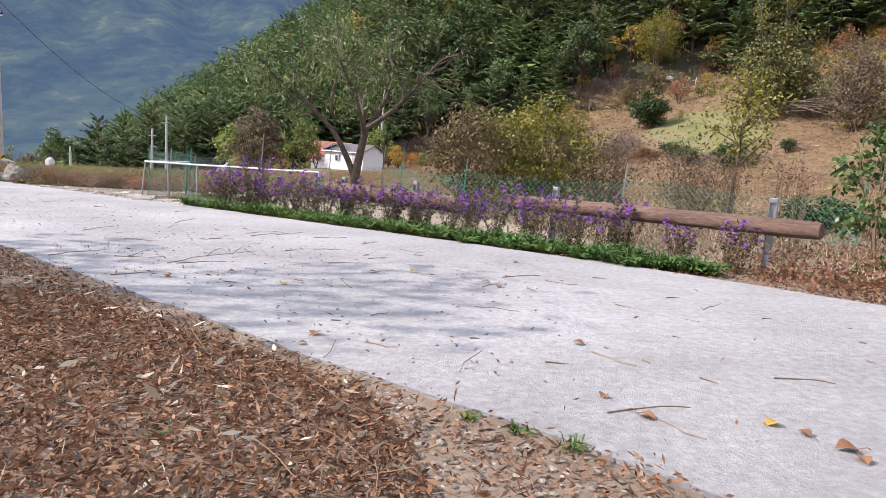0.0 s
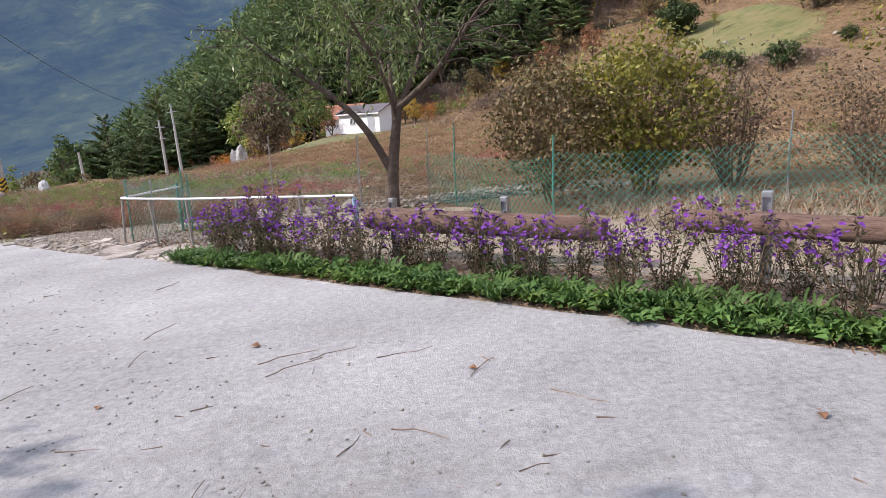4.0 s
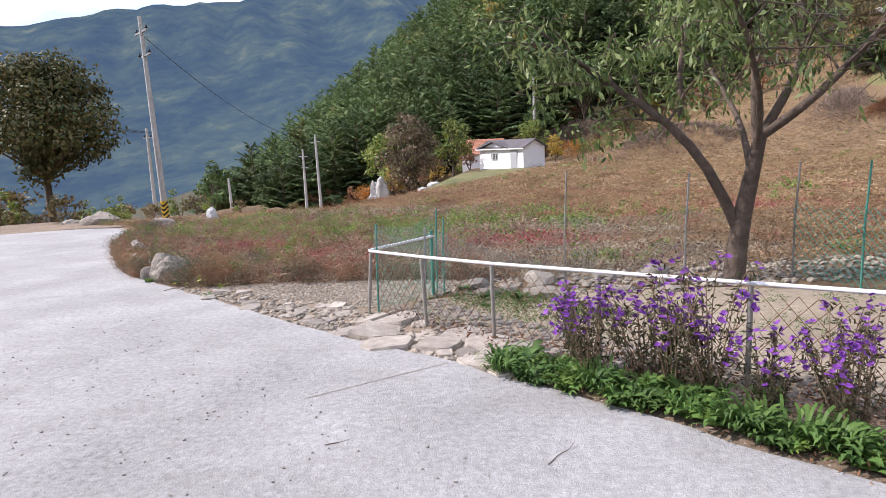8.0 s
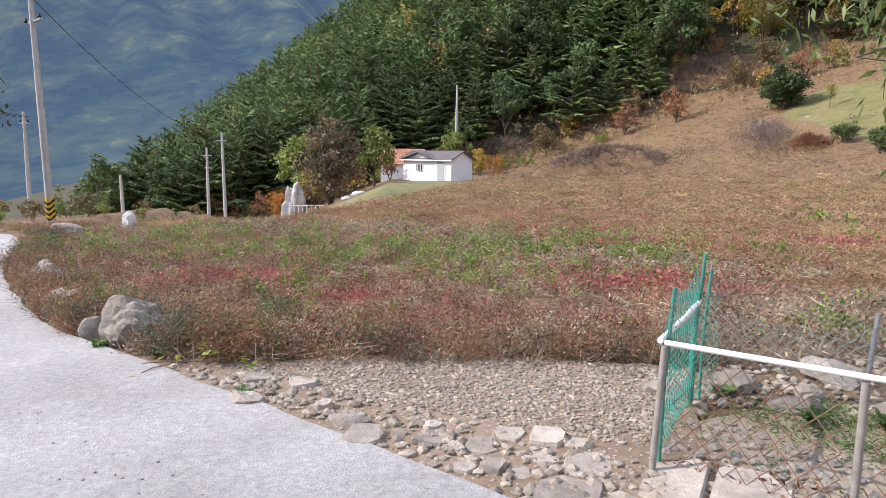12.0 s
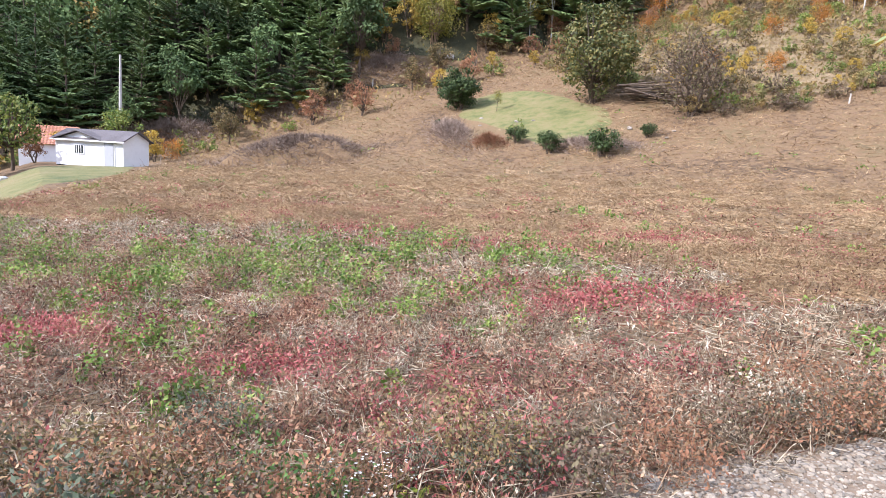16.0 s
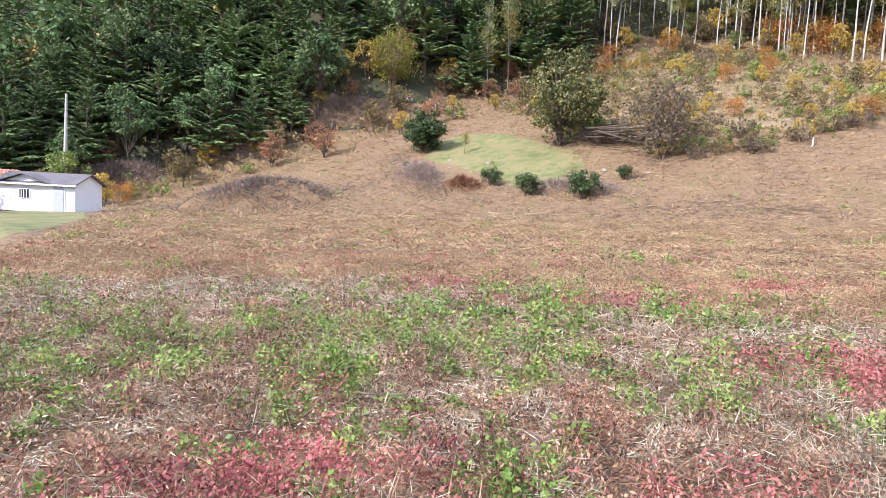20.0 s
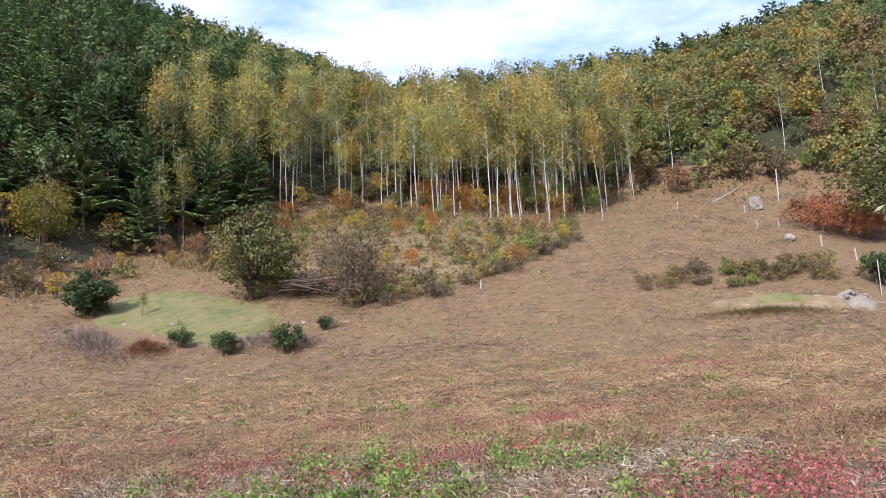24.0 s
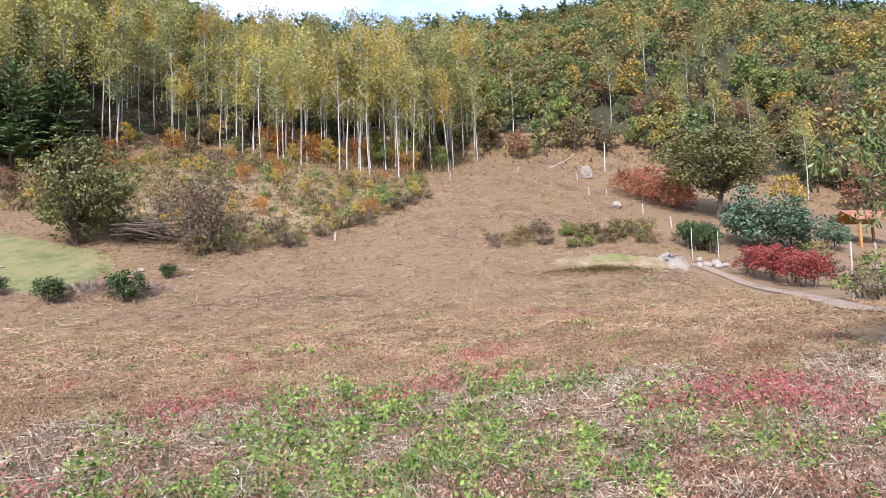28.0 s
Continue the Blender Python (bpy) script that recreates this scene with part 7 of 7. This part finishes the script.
front = polar_spots(-26, 46, 190, 0.0, 0.16, 3.0)
for x, y in front:
    if 24.5 < math.degrees(math.atan2(x, y)) < 33.5 and math.hypot(x, y) < 88:
        continue
    plant("pine", "tall dark pine at the front of the wood", "tree", K_pine[RNG.choice([0, 1, 0, 1, 2, 3])], x, y, RNG.uniform(0.7, 1.15), group="front pines", sink=0.2)
cover = Soup()
q = polar_spots(-24, 112, 900, -0.06, 0.05, 0.9)
cluster(cover, np.column_stack([q, height(q[:, 0], q[:, 1]) + RNG.uniform(0.1, 1.0, len(q))]), 9, 0.6, 0.5, 0.25, 0.4, -0.4)
thing("wood_edge_scrub", "dense low scrub along the foot of the wood", "undergrowth", Matrix.Identity(4), "", cover.mesh("wood_edge_scrub", F_undergrowth), "stuff")
edge = polar_spots(-20, 56, 80, -0.06, 0.03, 2.4)
for x, y in edge:
    k = RNG.choice(6)
    plant("edge_bush", "autumn bush along the wood's lower edge", "shrub", (K_gold[0], K_rust[0], K_rust[0], K_shrubs[0], K_shrubs[3], K_green[1])[k], x, y, RNG.uniform(0.35, 0.6) if k not in (3, 4) else RNG.uniform(0.9, 1.4), group="wood edge bushes")
right_edge = polar_spots(74, 112, 60, -0.02, 0.12, 3.4)
for x, y in right_edge:
    k = RNG.choice(7)
    plant("slope_tree", "autumn broadleaved tree at the foot of the slope", "tree", (K_gold[0], K_green[0], K_green[1], K_rust[0], K_green[1], K_green[0], K_birch[0])[k], x, y, RNG.uniform(0.7, 1.1), group="slope trees", sink=0.2)
spots = polar_spots(-27, 57, 1150, 0.12, 1.02, 3.6)
woods("pine_forest", "dense dark pine wood covering the steep hillside", PINE_FAR, spots, RNG.uniform(0.75, 1.15, len(spots)), M_bark_dark, F_pine)
spots = polar_spots(-25, 57, 170, 0.1, 1.0, 6)
woods("autumn_trees", "broadleaved autumn trees scattered through the pines", FAR_LEAFY, spots, RNG.uniform(0.75, 1.25, len(spots)), M_bark_dark, F_slope)
spots = polar_spots(58, 124, 760, 0.0, 0.78, 2.9)
woods("mixed_forest", "green and yellow broadleaved wood on the slope", FAR_LEAFY, spots, RNG.uniform(0.7, 1.2, len(spots)), M_bark_dark, F_slope)
spots = polar_spots(66, 122, 120, 0.02, 0.75, 6)
woods("golden_forest", "golden and orange trees across the slope", FAR_LEAFY, spots, RNG.uniform(0.6, 1.0, len(spots)), M_bark_dark, F_gold)
spots = polar_spots(62, 122, 170, 0.02, 0.8, 5)
woods("brown_forest", "dull brown and olive trees across the slope", FAR_LEAFY, spots, RNG.uniform(0.6, 1.1, len(spots)), M_bark_dark, F_olive)
spots = polar_spots(55, 124, 440, 0.45, 1.03, 4.2)
woods("upper_pines", "pines along the slope's upper ridge", PINE_FAR, spots, RNG.uniform(0.7, 1.1, len(spots)), M_bark_dark, F_pine)
spots = polar_spots(40, 82, 90, 0.05, 0.5, 4)
woods("far_birches", "upper part of the birch wood", K_birch_far, spots, RNG.uniform(0.8, 1.1, len(spots)), M_birch_bark, F_birch)

# ---- the weedy field ----
EDGE_X = [-40, -14, -11.5, -10.2, -8.6, -7.2, -5.2, -4.1, -3.0, -1.4, 0.2, 1.3, 6, 9.5, 11.5, 13, 16, 30, 60]
EDGE_Y = [40, 16.5, 15.0, 12.6, 8.9, 6.5, 3.72, 2.62, 2.15, 2.0, 1.82, 1.6, 1.9, 1.6, -1, -4, -4.5, -4.5, -2]
FIELD_EYE = np.array([-4.5, 1.0])
PATH_END = np.array([-6.1, 7.0])


def near_path(q):
    """Distance from the last stretch of road that is walked beside the field."""
    u = np.clip((q - FIELD_EYE) @ (PATH_END - FIELD_EYE) / np.sum((PATH_END - FIELD_EYE) ** 2), 0, 1)
    return np.linalg.norm(q - FIELD_EYE - u[:, None] * (PATH_END - FIELD_EYE), axis=1)


def field_spots(n, r0, r1, az0=-75, az1=118):
    out = np.zeros((0, 2))
    while len(out) < n:
        a = np.radians(RNG.uniform(az0, az1, n * 2))
        r = np.sqrt(RNG.uniform(r0 ** 2, (r1 + 6.2) ** 2, n * 2))
        q = FIELD_EYE + np.stack([r * np.sin(a), r * np.cos(a)], 1)
        d = near_path(q)
        q = q[(d > r0) & (d < r1)]
        ok = (q[:, 1] > np.interp(q[:, 0], EDGE_X, EDGE_Y)) & (np.hypot(q[:, 0], q[:, 1]) < np.interp(np.degrees(np.arctan2(q[:, 0], q[:, 1])), AZ, FOOT) + 2)
        ok &= ~((((q[:, 0] - 35.5 - 0.21 * (q[:, 1] - 48.5)) / 5.3) ** 2 + ((q[:, 1] - 48.5) / 10.3) ** 2 < 1) | (((q[:, 0] + 2.5) / 3.4) ** 2 + ((q[:, 1] - 50) / 12.5) ** 2 < 1))
        ok &= ~((q[:, 0] > -1.9) & (q[:, 0] < 6) & (q[:, 1] > 58) & (q[:, 1] < 66))
        ok &= np.abs(q[:, 1] - np.interp(q[:, 0], garden_path[::-1, 0], garden_path[::-1, 1])) > np.where((q[:, 0] > 13) & (q[:, 0] < 48), 0.6, 0)
        ok &= q[:, 0] < 90
        ok &= ~((q[:, 1] > 18) & (q[:, 0] < -4.5 + 0.27 * (q[:, 1] - 21)))
        ok &= np.hypot(q[:, 0] + 4.05, q[:, 1] - 3.08) > 0.46
        out = np.concatenate([out, q[ok]])
    return out[:n]


def blob(q, cx, cy, rx, ry, rot=0.0):
    c, s = np.cos(radians(rot)), np.sin(radians(rot))
    dx, dy = q[:, 0] - cx, q[:, 1] - cy
    return np.exp(-(((dx * c + dy * s) / rx) ** 2 + ((-dx * s + dy * c) / ry) ** 2))


def rough_at(q, scale, seed):
    return np.array([noise.noise(Vector((x * scale, y * scale, seed))) for x, y in q])


def weed_kinds(q):
    """Which weed grows at each place: 0 straw, 1 reddish, 2 crimson, 3 green, 4 stubble."""
    d = near_path(q)
    n1, n2 = rough_at(q, 0.55, 1.0), rough_at(q, 0.9, 9.0)
    green = 0.62 * blob(q, -0.6, 8.6, 3.6, 2.3, -12) + 0.5 * blob(q, 2.7, 9.5, 1.6, 0.9, -30) + 0.4 * blob(q, 0.6, 6.2, 1.2, 0.7) + 0.22 * (n1 > 0.42) + 0.35 * blob(q, -6.8, 12, 2.5, 3.5)
    green = 0.46 * green * np.clip(0.75 + 1.9 * n2, 0.05, 1.4)
    crimson = blob(q, 1.8, 5.2, 1.3, 0.8, -25) + 0.9 * blob(q, -3.7, 6.4, 0.9, 0.55, -20) + 0.8 * blob(q, -2.1, 4.6, 0.7, 0.45) + 0.9 * blob(q, 2.55, 9.65, 1.7, 0.4, -40) + 0.7 * blob(q, 2.1, 12.3, 1.2, 0.5) + 0.7 * blob(q, -0.95, 3.6, 0.6, 0.4) + 0.35 * (n2 > 0.38) * (d < 30) + 0.6 * blob(q, 7.2, 8.9, 1.4, 0.5, -20) + 0.6 * blob(q, 22, 6.5, 1.8, 0.6) + 0.6 * blob(q, 26, 9, 2.0, 0.7)
    red = 0.42 * np.clip(1.3 - d / 9, 0, 1) + 0.25 * (n2 < -0.1) * (d < 18)
    r = RNG.random(len(q))
    kind = np.where(d > 9.5 + 2 * n1, 4, 0)
    kind = np.where(r < red, 1, kind)
    kind = np.where(RNG.random(len(q)) < crimson, 2, kind)
    kind = np.where(RNG.random(len(q)) < green * (1 - 0.6 * np.clip(crimson, 0, 1)), 3, kind)
    return kind


soups = [Soup() for _ in range(5)]


def grow(q, blades, scale, leaf, wide):
    """Low bushy plants: leaves over a small dome, and dry stems that lean and lie across one another."""
    kind = weed_kinds(q)
    z = height(q[:, 0], q[:, 1])
    for k in range(5):
        p = q[kind == k]
        if not len(p):
            continue
        rim = p[:, 1] - np.interp(p[:, 0], EDGE_X, EDGE_Y)
        rows = np.array([noise.noise(Vector(((0.92 * x + 0.38 * y) * 0.7, (0.92 * y - 0.38 * x) * 0.07, 2.0))) for x, y in p])
        mound = rough_at(p, 0.8, 4.0) + 0.8 * rough_at(p, 2.6, 6.0)
        tall = np.array([0.15, 0.21, 0.21, 0.23, 0.13])[k] * scale * np.clip(1 + 0.75 * mound + 0.5 * rows * (k == 4), 0.35, 2.0) * (1 + 0.5 * np.exp(-((rim - 0.4) / 0.5) ** 2) * (p[:, 0] < 3))
        m = blades if k != 3 else int(blades * 2.6)
        n = len(p) * m
        d = RNG.normal(size=(n, 3))
        d[:, 2] = np.abs(d[:, 2]) + 0.15
        d /= np.linalg.norm(d, axis=1, keepdims=True)
        hh = np.repeat(tall, m)
        size = np.column_stack([np.full(n, wide), np.full(n, wide), hh]) * np.repeat(RNG.uniform(0.6, 1.3, len(p)), m)[:, None]
        base = np.repeat(np.column_stack([p, z[kind == k]]), m, 0)
        shell = base + d * size * RNG.uniform(0.55, 1.05, (n, 1))
        stem = RNG.random(n) < (0.72, 0.3, 0.15, 0.12, 0.7)[k]
        s = soups[k]
        flat = RNG.random(stem.sum()) < 0.6
        way = d[stem] * [1, 1, 0.9] + RNG.normal(size=(stem.sum(), 3)) * [0.9, 0.9, 0.25]
        root = np.where(flat[:, None], shell[stem] - [0, 0, 0.02], base[stem] + RNG.normal(size=(stem.sum(), 3)) * [wide * 0.5, wide * 0.5, 0])
        way[:, 2] = np.where(flat, way[:, 2] * 0.25, np.abs(way[:, 2]) + 0.7)
        s.leaves(root, way, np.where(flat, 0.16 * leaf, hh[stem] * 1.15) * RNG.uniform(0.5, 1.3, stem.sum()), (0.005 if k != 4 else 0.0065) * leaf * RNG.uniform(0.7, 1.5, stem.sum()))
        lf = ~stem
        ln = (0.034, 0.03, 0.03, 0.038, 0.04)[k] * leaf * RNG.uniform(0.6, 1.4, lf.sum())
        s.leaves(shell[lf], d[lf] * 0.5 + RNG.normal(size=(lf.sum(), 3)) * 0.8, ln, ln * (0.35, 0.5, 0.55, 0.66, 0.3)[k], d[lf] + [0, 0, 0.4] + RNG.normal(size=(lf.sum(), 3)) * 0.5)


grow(field_spots(9500, 0.03, 6.0), 26, 1.0, 1.0, 0.11)
grow(field_spots(19000, 6.0, 16), 13, 1.0, 1.4, 0.15)
grow(field_spots(21000, 16, 40), 8, 1.0, 2.6, 0.3)
grow(field_spots(32000, 40, 100), 5, 1.3, 4.6, 0.5)
for s, nm, lb, mt in zip(soups, ("straw_grass", "reddish_weeds", "crimson_weeds", "green_weeds", "stubble"), ("pale dry straw grass over the field", "rust-brown dying weeds near the road", "crimson autumn weeds in low drifts", "fresh green leafy weeds in the field", "short tawny stubble across the sloping field"), (F_straw, F_redweed, F_crimson, F_greenweed, F_stubble)):
    thing(nm, lb, "weeds", Matrix.Identity(4), "", s.mesh(nm, mt), "stuff")

# ---- plants at the field's edge ----
st, fl = Soup(), Soup()
for _ in range(24):
    a, t = RNG.uniform(0, 6.28), RNG.uniform(0.1, 0.6)
    line = bent((0, 0, 0), (np.cos(a) * t, np.sin(a) * t, 1), RNG.uniform(0.35, 0.6), 5, 0.08)
    st.tube(line, 0.003, 3)
    st.leaves(line[RNG.integers(1, 5, 6)], RNG.normal(size=(6, 3)), 0.05, 0.014)
    for _ in range(2):
        c = line[-1] + RNG.normal(size=3) * 0.025
        w = np.linspace(0, 6.28, 9, endpoint=False)
        fl.leaves(np.repeat(c[None], 9, 0), np.column_stack([np.cos(w), np.sin(w), np.full(9, 0.25)]), 0.014, 0.008, np.repeat(np.array([[0, 0, 1.0]]), 9, 0))
daisy = (st.mesh("daisy_stems", F_olive), fl.mesh("daisy_heads", F_daisy))
for x, y, s in ((-2.5, 2.45, 0.65), (-2.2, 2.6, 0.5), (-1.35, 2.12, 0.35), (10.2, -5.4, 0.6), (10.8, -4.6, 0.6), (9.9, -6.3, 0.5), (11.3, -5.8, 0.6), (11.6, -4.9, 0.5)):
    plant("daisy_clump", "clump of small white wild daisies", "flower", daisy, x, y, s, group="wild daisies", wood_part="stem", leaf_part="blossom")
st, lf = Soup(), Soup()
for _ in range(7):
    line = bent((0, 0, 0.05), RNG.normal(size=3) * [1, 1, 0.1] + [0, 0, 0.3], RNG.uniform(0.4, 0.9), 6, 0.2, -0.02)
    line[:, 2] = np.clip(line[:, 2] * 0.45, 0.03, 0.3)
    st.tube(line, 0.005, 4)
    for q in line[1:]:
        lf.leaves(q[None] + RNG.normal(size=(3, 3)) * 0.04, RNG.normal(size=(3, 3)) * [1, 1, 0.4], RNG.uniform(0.06, 0.1), 0.065, RNG.normal(size=(3, 3)) * 0.3 + [0, 0, 1])
vine = (st.mesh("vine_stems", M_twig), lf.mesh("vine_leaves", F_vine))
for x, y, s in ((-3.1, 2.5, 0.95), (-2.22, 2.7, 0.6)):
    plant("vine", "trailing vine with broad yellowing leaves", "vine", vine, x, y, s, wood_part="stem", leaf_part="foliage", group="trailing vines")
plant("dwarf_shrub", "low spreading dark evergreen behind the log rail", "shrub", K_clip[0], 12.5, -3.2, 1.0, 0, wood_part="stem", leaf_part="foliage", squash=0.7)
K_sage = kinds("grey_weed", [leafy_kind(0.45, 0.005, 0.1, 0.24, 26, 150, 5, 0.03, 9, 0, 0.7)], M_twig, [F_sage])
for x, y, s in ((-3.98, 3.38, 1.0), (-4.6, 3.6, 0.9), (-2.78, 3.51, 0.8), (-1.63, 2.39, 0.7), (-3.45, 2.6, 1.1), (-3.6, 2.75, 0.9), (-2.6, 2.6, 0.6), (-5.4, 4.2, 0.8), (-6.4, 5.8, 0.9), (-7.1, 6.9, 1.0), (-8.2, 8.6, 1.0), (-1.9, 2.6, 0.7), (-9.4, 11.6, 1.1), (-3.9, 3.9, 0.6), (-7.8, 7.6, 0.9)):
    plant("verge_weed", "grey-green bushy weed at the field's edge", "weed", K_sage[0], x, y, s, wood_part="stem", leaf_part="foliage", group="verge weeds")
EDGE_KINDS = [kinds("edge_weed", [leafy_kind(0.5, 0.004, 0.05, 0.26, 16, 90, 7, 0.032, 8, 0, 0.8)], M_twig, [mt])[0] for mt in (F_rust, F_border, F_olive, F_dull, F_straw, F_sage)]
EDGE_NAMES = ("rust-brown", "fresh green", "olive-brown", "dull brown", "straw-coloured", "grey-green")
for k in range(150):
    x = RNG.uniform(-11, 1.0) if k < 110 else RNG.uniform(-5.4, -2.6)
    y = float(np.interp(x, EDGE_X, EDGE_Y)) + abs(RNG.normal()) * 0.45 + 0.08
    if math.hypot(x + 4.05, y - 3.1) < 0.5:
        continue
    j = int(RNG.choice(6, p=[0.36, 0.05, 0.22, 0.24, 0.05, 0.08]))
    plant("edge_weed", EDGE_NAMES[j] + " bushy weed along the field's edge", "weed", EDGE_KINDS[j], x, y, RNG.uniform(0.5, 0.95), wood_part="stem", leaf_part="foliage", group="edge weeds")
for k in range(9):
    x, y = -3.9 + k * 0.22, 2.5 - 0.04 * k
    thing("dry_twig", "dry bent stalk lying over gravel at the field's edge", "stalk", pose(x, y, float(plain(x, y)) + 0.06, 0, -6, k * 47) @ Matrix.Diagonal((0.9, 0.9, 2, 1)), "dry stalks", TWIGS[k % 6])
